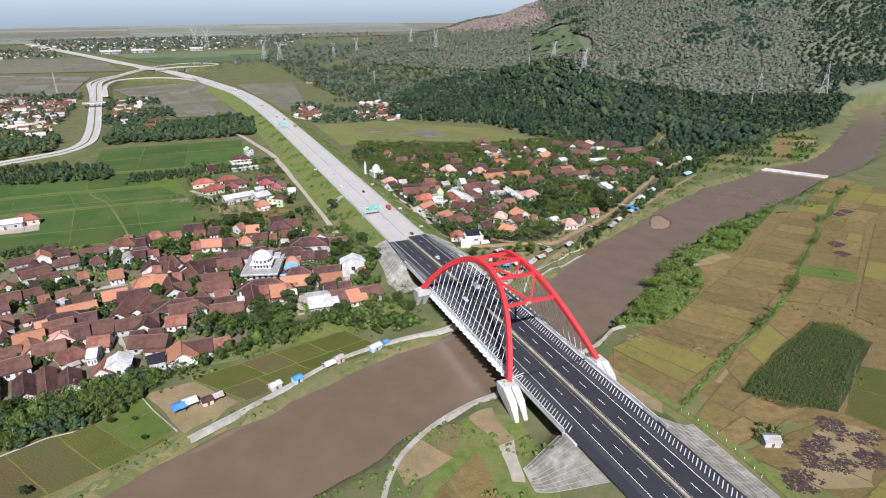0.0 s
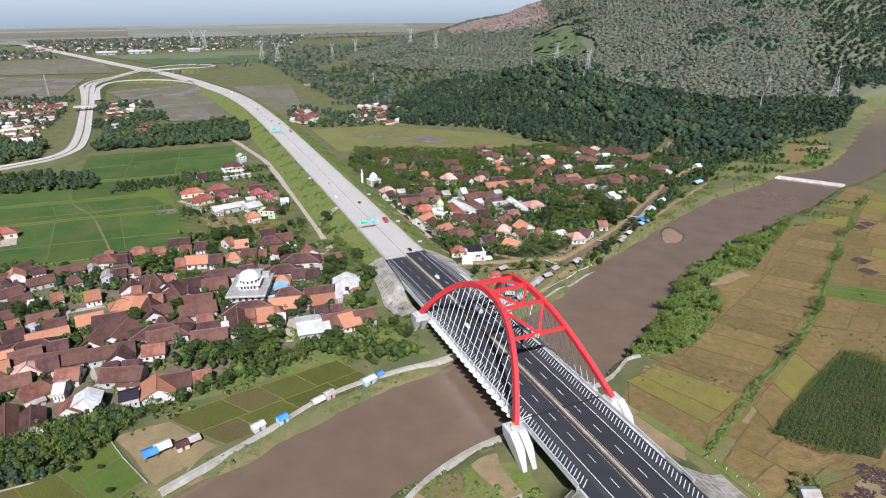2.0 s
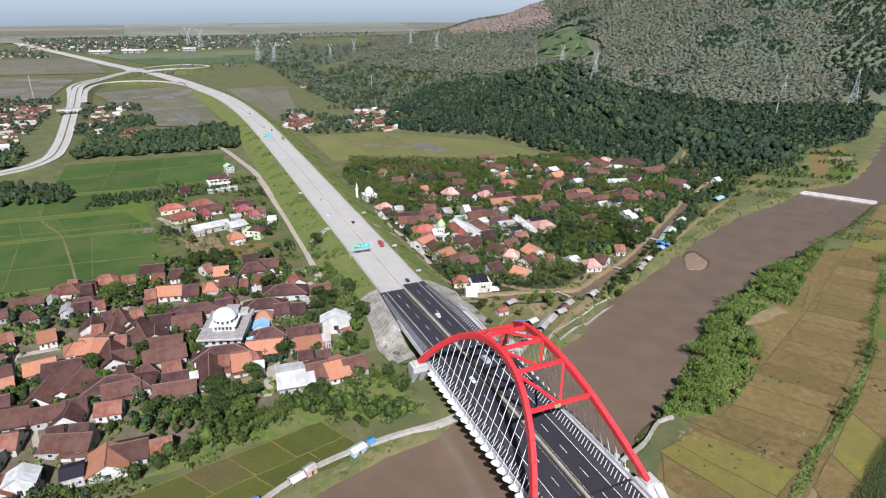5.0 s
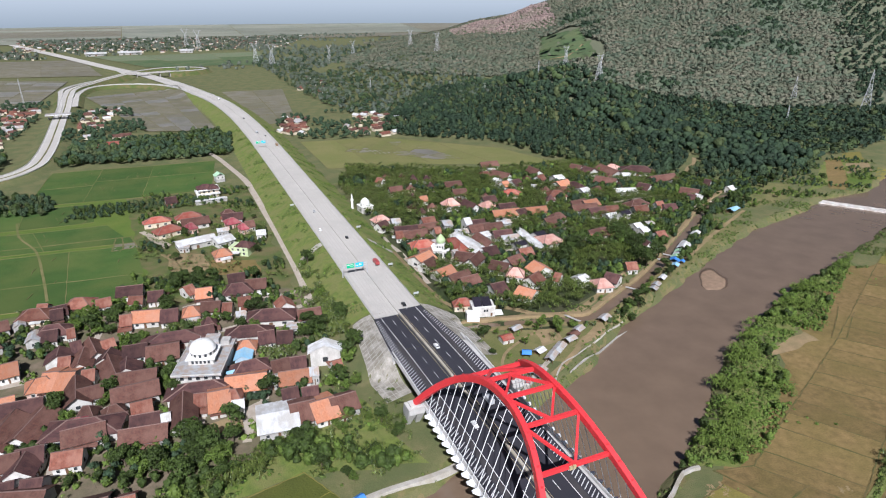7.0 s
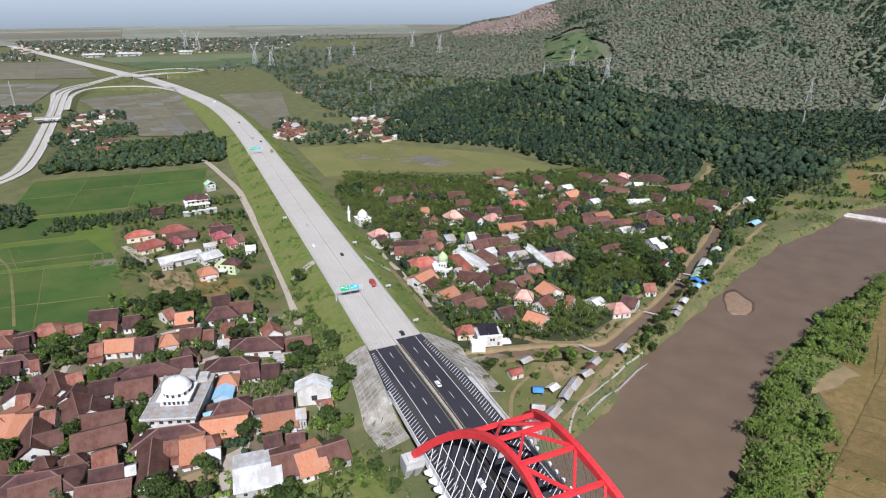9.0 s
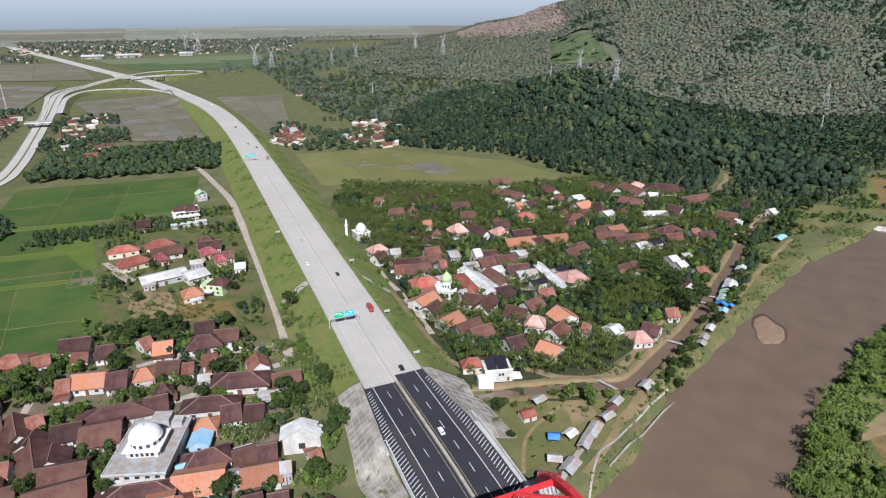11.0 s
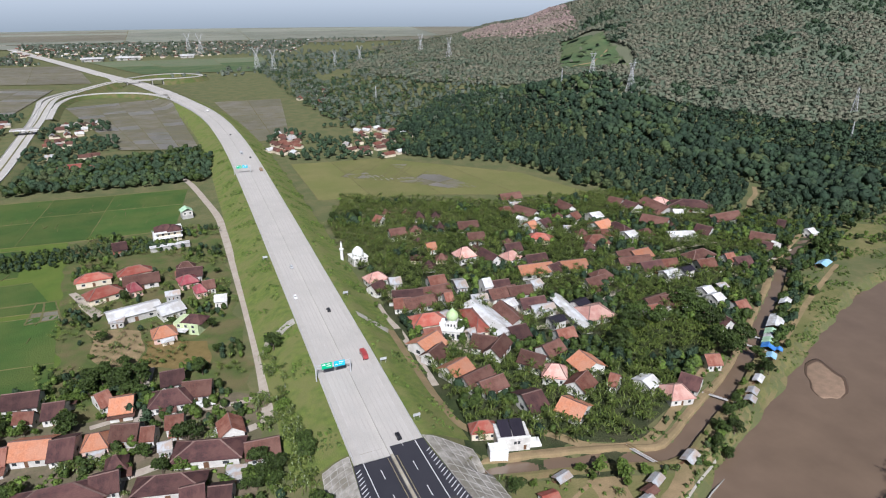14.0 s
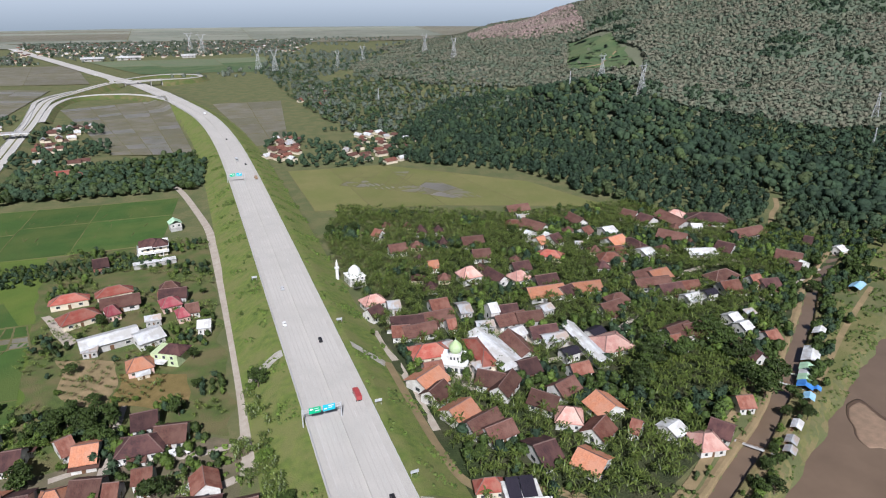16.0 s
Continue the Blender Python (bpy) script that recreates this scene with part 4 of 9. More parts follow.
# ---- fields ----
def fields(quad, nu, nv, mats, label, group, seed, dike=0.5, names="crop_field", edge="dike", wild=0.7):
    """Plots between four corners, each its own piece of land cover, parted by low dikes."""
    rng = random.Random(seed)
    a, b, c, d = [np.array(q, float) for q in quad]
    big = min(float(np.linalg.norm(c - a)) / 500.0, 2.5)
    big = big if big > 0.8 else 0.0
    us = [0] + [(i + rng.uniform(-0.22, 0.22)) / nu for i in range(1, nu)] + [1]

    def at(u, v):
        return a * (1 - u) * (1 - v) + b * u * (1 - v) + c * u * v + d * (1 - u) * v

    bm = bmesh.new()
    for i in range(nu):
        vs = [0] + [(j + rng.uniform(-0.25, 0.25)) / nv for j in range(1, nv)] + [1]
        for j in range(nv):
            q = [at(us[i], vs[j]), at(us[i + 1], vs[j]), at(us[i + 1], vs[j + 1]), at(us[i], vs[j + 1])]
            m = rng.choice(mats)
            ob = patch(names, q, m, 0.10 + 0.02 * rng.random() + big, 12, rough=wild if "straw" in m or "olive" in m else 0.0)
            tagged(ob, label, "field", group)
            for p, r in ((q[0], q[1]), (q[0], q[3]), (q[2], q[3])):
                n = 6
                pts = [p + (r - p) * k / n + np.array([rng.uniform(-0.3, 0.3), rng.uniform(-0.3, 0.3)]) for k in range(n + 1)]
                for e, f in zip(pts, pts[1:]):
                    beam(bm, (*e, land_at(*e) + 0.1 + big), (*f, land_at(*f) + 0.1 + big), dike * rng.uniform(0.7, 1.3), 0.3)
    tagged(part("field_dikes", bm, edge), "low grassy dikes between plots", "dike", kind="stuff")


fields([(-330, 243), (-128, 226), (-138, 318), (-330, 332)], 4, 2, ["paddy"], "bright green young rice in a flooded plot", "rice fields", 1, edge="dry_ground")
fields([(-330, 338), (-140, 324), (-160, 372), (-330, 384)], 4, 1, ["paddy"], "bright green young rice in a flooded plot", "rice fields", 2, edge="dry_ground")
fields([(-330, 390), (-170, 384), (-175, 436), (-330, 446)], 3, 1, ["paddy"], "bright green young rice in a flooded plot", "rice fields", 3, edge="dry_ground")
fields([(-228, 448), (-78, 440), (-66, 556), (-222, 566)], 3, 2, ["paddy"], "bright green young rice in a flooded plot", "rice fields", 4, edge="dry_ground")
fields([(-420, 470), (-290, 470), (-290, 640), (-420, 640)], 2, 2, ["paddy", "paddy_olive"], "green rice plot beside the slip road", "rice fields", 5)
fields([(-153, 311), (-152, 340), (-142, 337), (-136, 313)], 2, 2, ["wet_field", "paddy", "wet_field"], "small flooded nursery plot among green rice", "rice fields", 41, 0.9)
fields([(-149, 24), (-128, -3), (-60, 16), (-72, 40)], 2, 4, ["paddy_olive", "paddy_brown"], "olive ripening rice in a small plot", "river plots", 6, 0.3, edge="straw_green")
fields([(-330, -40), (-180, 14), (-160, -18), (-312, -72)], 8, 1, ["paddy_olive", "paddy_brown", "paddy_olive"], "olive ripening rice in a small plot", "river plots", 7, 0.5, edge="straw_green")
fields([(-187, 5), (-168.5, 18.5), (-157.5, -12.5), (-170, -21)], 1, 2, ["crop_green"], "bright green crop in a small plot", "river plots", 31, 0.6)
fields([(38, 615), (135, 603), (148, 450), (40, 474)], 2, 1, ["field_yellow"], "yellowing rice in a wide open plot", "far plots", 8, 0.6)
fields([(135, 603), (250, 490), (278, 392), (148, 450)], 2, 1, ["field_yellow"], "yellowing rice in a wide open plot", "far plots", 9, 0.6)
fields([(76, 542), (110, 580), (155, 568), (118, 508)], 3, 3, ["wet_pale", "wet_field", "field_yellow"], "half flooded brown patch in a yellowing plot", "far plots", 32, 0.8)
fields([(-136, 754), (-50, 729), (-88, 1190), (-243, 1130)], 4, 14, ["wet_field", "wet_field", "wet_field", "wet_field", "wet_pale", "wet_soil"], "brown half-flooded rice plot", "far plots", 10, 0.8)
fields([(-640, 1000), (-312, 1010), (-300, 1400), (-640, 1560)], 6, 14, ["wet_field", "wet_field", "wet_field", "wet_field", "wet_pale", "wet_soil"], "brown half-flooded rice plot", "far plots", 11, 0.9)
fields([(-640, 1570), (-240, 1480), (-330, 1940), (-640, 1960)], 3, 5, ["wet_field"], "brown half-flooded rice plot", "far plots", 33, 1.0)
fields([(21, 746), (60, 752), (100, 1110), (-14, 1110)], 2, 5, ["wet_field", "wet_soil", "wet_field"], "dry brown plot beside the toll road", "far plots", 12, 0.9)
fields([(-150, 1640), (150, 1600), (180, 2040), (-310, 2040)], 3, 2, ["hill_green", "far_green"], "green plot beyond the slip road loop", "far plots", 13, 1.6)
# the far_plain plots carry haze as part of their colour
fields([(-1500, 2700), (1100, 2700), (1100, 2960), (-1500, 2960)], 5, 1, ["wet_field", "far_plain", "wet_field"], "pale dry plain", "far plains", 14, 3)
fields([(-2400, 2980), (2400, 2980), (3000, 4400), (-3000, 4400)], 7, 6, ["far_plain", "far_plain", "wet_field"], "far plain with pale haze in its colour", "far plains", 15, 3)
tagged(patch("dry_ground", [(36, -40), (300, 92), (520, 10), (150, -230)], "straw", 0.04, 60, rough=2.5), "dry weedy ground between harvested plots", "ground", kind="structure")
tagged(patch("dry_ground", [(36, -40), (150, -230), (60, -240), (30, -150)], "dry_ground", 0.045, 30, rough=1.5), "dry weedy ground beside the embankment", "ground", kind="structure")
tagged(patch("dry_ground", [(-110, -120), (-46, -52), (-22, -60), (-44, -150)], "grass", 0.05, 24, rough=1.5), "green weedy ground by the river", "ground", kind="structure")
tagged(patch("tilled_plot", [(-66.7, -54.8), (-52.9, -51.2), (-45.9, -58.7), (-59.5, -71.5)], "plot_edge", 0.095, 14, rough=0.8), "brown tilled plot beside the river path", "soil", kind="structure")
tagged(patch("tilled_plot", [(-80.7, -61.7), (-67.2, -57.4), (-59.4, -72.8), (-82.1, -79.3)], "dirt", 0.1, 14, rough=0.8), "pale dry plot beside the river path", "soil", kind="structure")
tagged(patch("bare_soil", [(-42.1, -52.4), (-31.6, -50.9), (-33.7, -71.9), (-40.7, -73.0)], "dirt", 0.11, 14, rough=1.2), "bare trodden soil by the bridge foot", "soil", kind="structure")
tagged(patch("bare_soil", [(-40.7, -73.0), (-33.7, -71.9), (-40.2, -94.5), (-44.4, -92.6)], "lane", 0.12, 14, rough=0.7), "pale dusty track by the bridge", "soil", kind="structure")
tagged(patch("bare_soil", [(54.0, -131.5), (74.2, -118.3), (94.7, -114.7), (103.6, -126.7)], "dirt", 0.13, 14, rough=0.8), "pale bare field strewn with burnt straw", "soil", kind="structure")
tagged(patch("bare_soil", [(54.0, -131.5), (103.6, -126.7), (73.4, -146.2), (45.3, -135.6)], "dirt", 0.135, 14, rough=0.8), "pale bare field strewn with burnt straw", "soil", kind="structure")
tagged(patch("bare_soil", [(24, -60), (34, -42), (46, -50), (34, -84)], "dirt", 0.1, 12, rough=2.0), "bare trodden soil by the bridge", "soil", kind="structure")
tagged(patch("bare_soil", [(28, 78), (60, 62), (80, 78), (46, 100)], "dry_ground", 0.09, 14, rough=2.5), "bare trodden soil among riverside stalls", "soil", kind="structure")
tagged(patch("bare_soil", [(163, 35), (195, 40), (194, 30), (155, 29)], "dirt", 0.12, 12, rough=1.0), "pale bare soil beside the banana grove", "soil", kind="structure")
DRY = "dry straw-coloured harvested plot"
for n, (quad, nu, nv, mats, label) in enumerate((
    ([(46, -31), (68, -27), (86, -61), (57, -70)], 2, 1, ["straw_green"], "yellow-green ripe crop on a small plot"),
    ([(36, -46), (46, -33), (57, -71), (42, -82)], 1, 1, ["straw"], DRY),
    ([(70, -20), (86, -24), (104, -52), (88, -60)], 1, 2, ["straw"], DRY),
    ([(86, -24), (205, 28), (225, 2), (104, -54)], 9, 1, ["straw"], DRY),
    ([(205, 28), (300, 74), (312, 54), (225, 2)], 6, 1, ["straw"], DRY),
    ([(300, 74), (440, 140), (452, 122), (312, 54)], 6, 1, ["straw", "straw", "straw_green"], DRY),
    ([(84, -69), (172, -30), (166, -51), (80, -82)], 3, 1, ["straw", "straw_green"], DRY),
    ([(172, -30), (212, -8), (230, -32), (194, -49)], 2, 2, ["straw"], DRY),
    ([(230, 5), (335, 62), (345, 40), (252, -17)], 4, 2, ["straw", "straw", "straw_green"], DRY),
    ([(335, 62), (440, 118), (470, 80), (345, 40)], 4, 2, ["straw", "straw_green"], DRY),
    ([(190, -58), (350, 36), (470, -60), (200, -160)], 6, 4, ["straw", "straw", "straw", "straw_green"], DRY),
    ([(44, -90), (72, -77), (86, -106), (44, -111)], 2, 2, ["straw"], DRY),
    ([(44, -114), (102, -113), (108, -138), (60, -150)], 3, 1, ["straw"], DRY),
    ([(62, -149), (106, -140), (150, -160), (80, -200)], 3, 2, ["straw_green"], "yellow-green ripe crop on a small plot"),
    ([(104, -114), (144, -91), (196, -150), (112, -138)], 2, 2, ["paddy_olive"], "olive weedy plot beside the maize"),
    ([(202, 29), (239, 52), (241, 44), (209, 26)], 1, 1, ["straw"], "pale bare plot beside the banana grove"),
)):
    fields(quad, nu, nv, mats, label, "dry fields", 200 + n, 0.5, edge="field_weed", wild=0.35)
# the dark colour here paints the shade between the maize stalks
tagged(patch("maize_soil", [(76, -84), (164, -53), (172, -80), (102, -112)], "undergrowth", 0.16, 30, rough=0.4), "earth under standing maize, coloured dark as if shaded", "soil", kind="structure")
fields([(-92, -100), (-50, -72), (-52, -110), (-84, -140)], 2, 2, ["straw", "straw_green"], "dry straw-coloured harvested plot", "dry fields", 22, 0.6)
tagged(patch("garden_plot", [(-121, 294), (-93, 279), (-93, 240), (-112, 248)], "dirt", 0.1, 20, rough=1.5), "brown tilled garden plot", "garden", kind="structure")
tagged(patch("garden_plot", [(-92, 267), (-62, 257), (-62, 230), (-92, 240)], "straw", 0.1, 20, rough=1.5), "weedy brown plot behind the houses", "garden", kind="structure")
tagged(patch("paved_yard", [(-137, 346), (-133, 347), (-114, 309), (-119, 303)], "lane", 0.12, 12, rough=0.4), "pale concrete drive beside the fields", "yard", kind="structure")
fields([(228, 4), (250, -18), (232, -30), (212, -7)], 1, 3, ["crop_green"], "dark green vegetable plot in a dry field", "dry fields", 23, 0.4)
for x, y in ((281, 19), (268, 5), (357, 65), (345, 62)):
    tagged(patch("burnt_patch", [(x - 5, y - 4), (x + 5, y - 4), (x + 5, y + 4), (x - 5, y + 4)], "ash", 0.2, 8, rough=0.9), "black burnt stubble on a dry field", "burnt stubble", "burnt patches")
def low_wall(pts, h, material, label):
    """A thin garden wall that follows the ground."""
    b = bmesh.new()
    for e, f in zip(pts, pts[1:]):
        beam(b, (*e, land_at(*e) + h / 2 - 0.2), (*f, land_at(*f) + h / 2 - 0.2), 0.25, h + 0.4)
    tagged(part("garden_wall", b, material), label, "wall", kind="structure")


low_wall([(-300, -30), (-250, -14), (-217, -1), (-204, 3), (-195, 3), (-184, 9), (-171, 20)], 0.6, "concrete", "low pale grey wall along small plots")
low_wall([(-171, 20.5), (-165, 5), (-156, -14)], 0.9, "concrete", "low grey wall beside a yard")
yard = patch("yard", [(-168, 20), (-152, -20), (-131, -3), (-149, 22)], "dirt", 0.12, 10, rough=0.8)
tagged(yard, "bare trodden earth yard", "yard", kind="structure")
for i, q in enumerate(([(-205, 30), (-60, 62), (-40, 200), (-300, 225)], [(-340, 10), (-205, 30), (-300, 225), (-420, 220)])):
    tagged(patch("village_ground", q, "village_soil", 0.05, 40, rough=2.0), "trodden earth between village houses", "village ground", kind="structure")
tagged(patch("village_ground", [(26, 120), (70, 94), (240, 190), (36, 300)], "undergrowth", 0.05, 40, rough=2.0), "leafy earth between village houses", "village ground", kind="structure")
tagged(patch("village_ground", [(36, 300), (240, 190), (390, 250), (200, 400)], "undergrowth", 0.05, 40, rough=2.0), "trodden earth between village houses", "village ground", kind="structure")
for pts, w in (([(31, 262), (31, 243), (33, 228), (33, 200), (32.5, 174)], 3.4), ([(33, 215), (46, 205), (58, 196), (68, 199)], 4.0), ([(-173, 37), (-177, 58), (-182, 80), (-187, 99), (-195, 128), (-202, 152)], 2.4), ([(-90, 66), (-86, 81), (-80, 90), (-78, 99)], 3.6), ([(-121, 80), (-118, 92), (-116, 109), (-115, 123)], 1.6), ([(-110, 200), (-92, 202), (-72, 197), (-48, 195), (-41, 200)], 3.0), ([(-92, 112), (-88, 138), (-84, 160)], 1.5)):
    lane("village_lane", pts, w, "pale trodden lane between village houses", "lane", 0.14)
tagged(patch("grass_patch", [(-126, 206), (-44, 204), (-46, 440), (-150, 440)], "weedy", 0.055, 50, rough=2.0), "rough grass and weeds round field-side houses", "grass", kind="structure")
tagged(patch("grass_patch", [(62, -14), (160, 52), (152, 14), (80, -23)], "grass", 0.07, 30, rough=1.2), "green weedy ground under banana plants", "grass", kind="structure")
tagged(patch("grass_patch", [(160, 52), (312, 106), (314, 97), (180, 38)], "grass", 0.07, 30, rough=1.2), "green weedy ground under banana plants", "grass", kind="structure")
tagged(patch("dry_ground", [(26, 66), (60, 70), (98, 88), (34, 108)], "dry_ground", 0.06, 26, rough=0.8), "dry olive grass beside the bridge end", "ground", kind="structure")
tagged(patch("bare_earth", [(72, 75), (86, 77), (121, 94), (104, 95)], "dirt", 0.1, 16, rough=0.8), "bare trodden earth behind the riverside stalls", "ground", kind="structure")
tagged(patch("bare_earth", [(58, 82), (72, 84), (76, 95), (62, 98)], "dirt", 0.1, 10, rough=1.2), "bare trodden earth under a tree", "ground", kind="structure")
lane("footpath", [(26, 66), (30, 73.5), (36.4, 82.7), (46, 89), (62, 96), (70, 96)], 1.6, "trodden footpath across dry grass", "dirt", 0.16, "path")
for quad in ([(40, 203), (68, 197), (78, 207), (58, 224)], [(88, 220), (104, 219), (118, 246), (90, 248)], [(112, 206), (130, 208), (128, 226), (114, 226)]):
    tagged(patch("paved_yard", quad, "lane", 0.15, 12, rough=0.8), "pale swept yard between village houses", "yard", kind="structure")
lane("dike_crest", [(34.9, 37.3), (46, 52), (58.6, 64.2), (67.3, 67.0), (83.9, 74.7), (116, 90.2)], 0.8, "pale concrete crest of the river dike", "path_concrete", 0.3, "dike")
tagged(patch("paved_yard", [(-90, 88), (-80, 92), (-79, 80), (-91, 74)], "lane", 0.15, 10, rough=0.6), "pale trodden yard beside the houses", "yard", kind="structure")
tagged(patch("bare_earth", [(-112, 86), (-90, 84), (-90, 75), (-108, 78)], "dirt", 0.12, 10, rough=1.0), "bare weedy earth below the houses", "ground", kind="structure")
tagged(patch("bare_earth", [(340, 232), (382, 262), (433, 248), (425, 228)], "dry_ground", 0.12, 16, rough=2.0), "bare dusty flat beside the weir", "ground", kind="structure")
tagged(patch("dry_ground", [(300, 205), (340, 230), (425, 226), (374, 206)], "dry_ground", 0.1, 20, rough=2.0), "dry grassy flat beside the weir", "ground", kind="structure")
tagged(patch("dry_ground", [(96, 90), (106, 84), (300, 172), (290, 205)], "dry_ground", 0.05, 50, rough=1.2), "dry weedy terrace between canal and river", "ground", kind="structure")
tagged(patch("grass_patch", [(-330, -78), (-155, -14), (-150, -22), (-320, -92)], "dry_ground", 0.06, 40, rough=1.2), "weedy river bank below small plots", "grass", kind="structure")
tagged(patch("grass_patch", [(-150, 30), (-40, 76), (-28, 26), (-74, 40)], "grass", 0.06, 40, rough=1.5), "rough grass between village and river plots", "grass", kind="structure")
tagged(patch("hill_meadow", [(610, 985), (690, 892), (804, 1136), (748, 1210)], "hill_green", 1.6, 24, rough=7.0), "open green meadow on the wooded hill", "meadow", kind="structure")
lane("lane", [(625, 975), (660, 960), (690, 990), (735, 1020)], 4.0, "pale track across the hill meadow", "dirt", 1.9)
tagged(patch("bare_soil", [(143, 0), (165, 31), (195, 40), (206, 29)], "straw", 0.1, 16, rough=1.0), "bare pale soil beside the banana grove", "soil", kind="structure")
tagged(patch("crop_field", [(456.3, 219.0), (553.8, 295.2), (585.3, 300.4), (467.9, 205.7)], "straw", 0.14, 12, rough=0.6), "dry plot on the river flat", "field", "far plots")
tagged(patch("crop_field", [(564.2, 283.4), (601.2, 309.0), (626.2, 306.2), (590.0, 275.9)], "straw_green", 0.14, 12, rough=0.6), "yellow plot on the river flat", "field", "far plots")
tagged(patch("crop_field", [(521.5, 247.5), (558.8, 275.0), (587.2, 269.9), (554.0, 243.1)], "dirt", 0.14, 12, rough=0.6), "brown bare plot on the river flat", "field", "far plots")
tagged(patch("crop_field", [(471.2, 209.8), (518.9, 245.4), (547.4, 239.5), (502.0, 207.7)], "crop_green", 0.14, 12, rough=0.6), "green crop on the river flat", "field", "far plots")
tagged(patch("crop_field", [(532.8, 226.9), (579.0, 252.4), (598.3, 237.2), (556.1, 210.7)], "straw_green", 0.14, 12, rough=0.6), "pale yellow plot on the river flat", "field", "far plots")
low_wall([(58, 57), (70, 62.5), (84, 69), (102, 78), (112, 82)], 1.6, "concrete", "grey stone revetment along the river bank")
tagged(patch("field_base", [(-335, 234), (-122, 222), (-150, 446), (-335, 452)], "crop_green", 0.05, 40), "green field margins between rice plots", "field margin", kind="structure")
fields([(120, 508), (157, 560), (188, 458), (160, 466)], 2, 3, ["wet_pale", "wet_field", "field_yellow"], "half flooded brown patch in a yellowing plot", "far plots", 43, 0.8)
marks_rng = random.Random(12)
bm = bmesh.new()
for quad in ([(-320, 250), (-140, 240), (-146, 312), (-320, 322)], [(-222, 456), (-86, 450), (-76, 548), (-216, 556)], [(-320, 344), (-168, 330), (-180, 430), (-320, 436)]):
    for _ in range(26):
        u, v = marks_rng.random(), marks_rng.random()
        qx = (1 - u) * (1 - v) * quad[0][0] + u * (1 - v) * quad[1][0] + u * v * quad[2][0] + (1 - u) * v * quad[3][0]
        qy = (1 - u) * (1 - v) * quad[0][1] + u * (1 - v) * quad[1][1] + u * v * quad[2][1] + (1 - u) * v * quad[3][1]
        a, n = marks_rng.uniform(1.2, 1.9), marks_rng.uniform(4, 10)
        e, f = (qx, qy), (qx + n * math.cos(a), qy + n * math.sin(a))
        beam(bm, (*e, land_at(*e) + 0.25), (*f, land_at(*f) + 0.25), 0.34, 0.25)
tagged(part("field_ridges", bm, "dike"), "short pale earth ridges in the rice", "dike", kind="stuff")
lane("field_path", [(-183, 240), (-191, 282), (-202, 331), (-218, 368), (-226, 405)], 1.6, "narrow pale path through rice fields", "dry_ground", 0.2, "path")
lane("field_path", [(-330, 346), (-256, 345), (-229, 343), (-199, 340), (-140, 338)], 1.8, "narrow pale path through rice fields", "dry_ground", 0.2, "path")
tagged(patch("paved_yard", [(-282, 282), (-246, 280), (-249, 311), (-282, 313)], "lane", 0.24, 10, rough=0.4), "pale yard of a building among rice fields", "yard", kind="structure")


# ---- houses ----
def roof_mesh(w, d, h, form, over=0.7):
    """A pitched roof over a plan of w by d metres, its ridge along x: form gable, hip or joglo; a thin shell with eaves."""
    b = bmesh.new()
    W, D = w / 2 + over, d / 2 + over

    def sheet(pts):
        return b.faces.new([b.verts.new(p) for p in pts])

    if form == "gable":
        for s in (-1, 1):
            sheet([(-W, s * D, -0.25), (W, s * D, -0.25), (W, 0, h), (-W, 0, h)][::s])
    elif form == "hip":
        r = max(W - D * 0.85, 0.6)
        for s in (-1, 1):
            sheet([(-W, s * D, -0.25), (W, s * D, -0.25), (r, 0, h), (-r, 0, h)][::s])
            sheet([(s * W, -D, -0.25), (s * W, D, -0.25), (s * r, 0, h)][::s])
    elif form == "shed":
        sheet([(-W, -D, -0.1), (W, -D, -0.1), (W, D, h), (-W, D, h)])
    else:
        k, hm = 0.52, h * 0.42
        r = max(W * k - D * k * 0.7, 0.5)
        for s in (-1, 1):
            sheet([(-W, s * D, -0.25), (W, s * D, -0.25), (W * k, s * D * k, hm), (-W * k, s * D * k, hm)][::s])
            sheet([(s * W, -D, -0.25), (s * W, D, -0.25), (s * W * k, D * k, hm), (s * W * k, -D * k, hm)][::s])
            sheet([(-W * k, s * D * k, hm), (W * k, s * D * k, hm), (r, 0, h), (-r, 0, h)][::s])
            sheet([(s * W * k, -D * k, hm), (s * W * k, D * k, hm), (s * r, 0, h)][::s])
    bmesh.ops.remove_doubles(b, verts=b.verts, dist=0.01)
    bmesh.ops.subdivide_edges(b, edges=b.edges[:], cuts=2, use_grid_fill=True)
    for v in b.verts:
        v.co.z += 0.10 * noise.noise(Vector((v.co.x * 0.35 + w, v.co.y * 0.35, d)))
    ret = bmesh.ops.extrude_face_region(b, geom=b.faces[:])
    for v in [g for g in ret["geom"] if isinstance(g, bmesh.types.BMVert)]:
        v.co.z += 0.16
    bmesh.ops.recalc_face_normals(b, faces=b.faces)
    return b


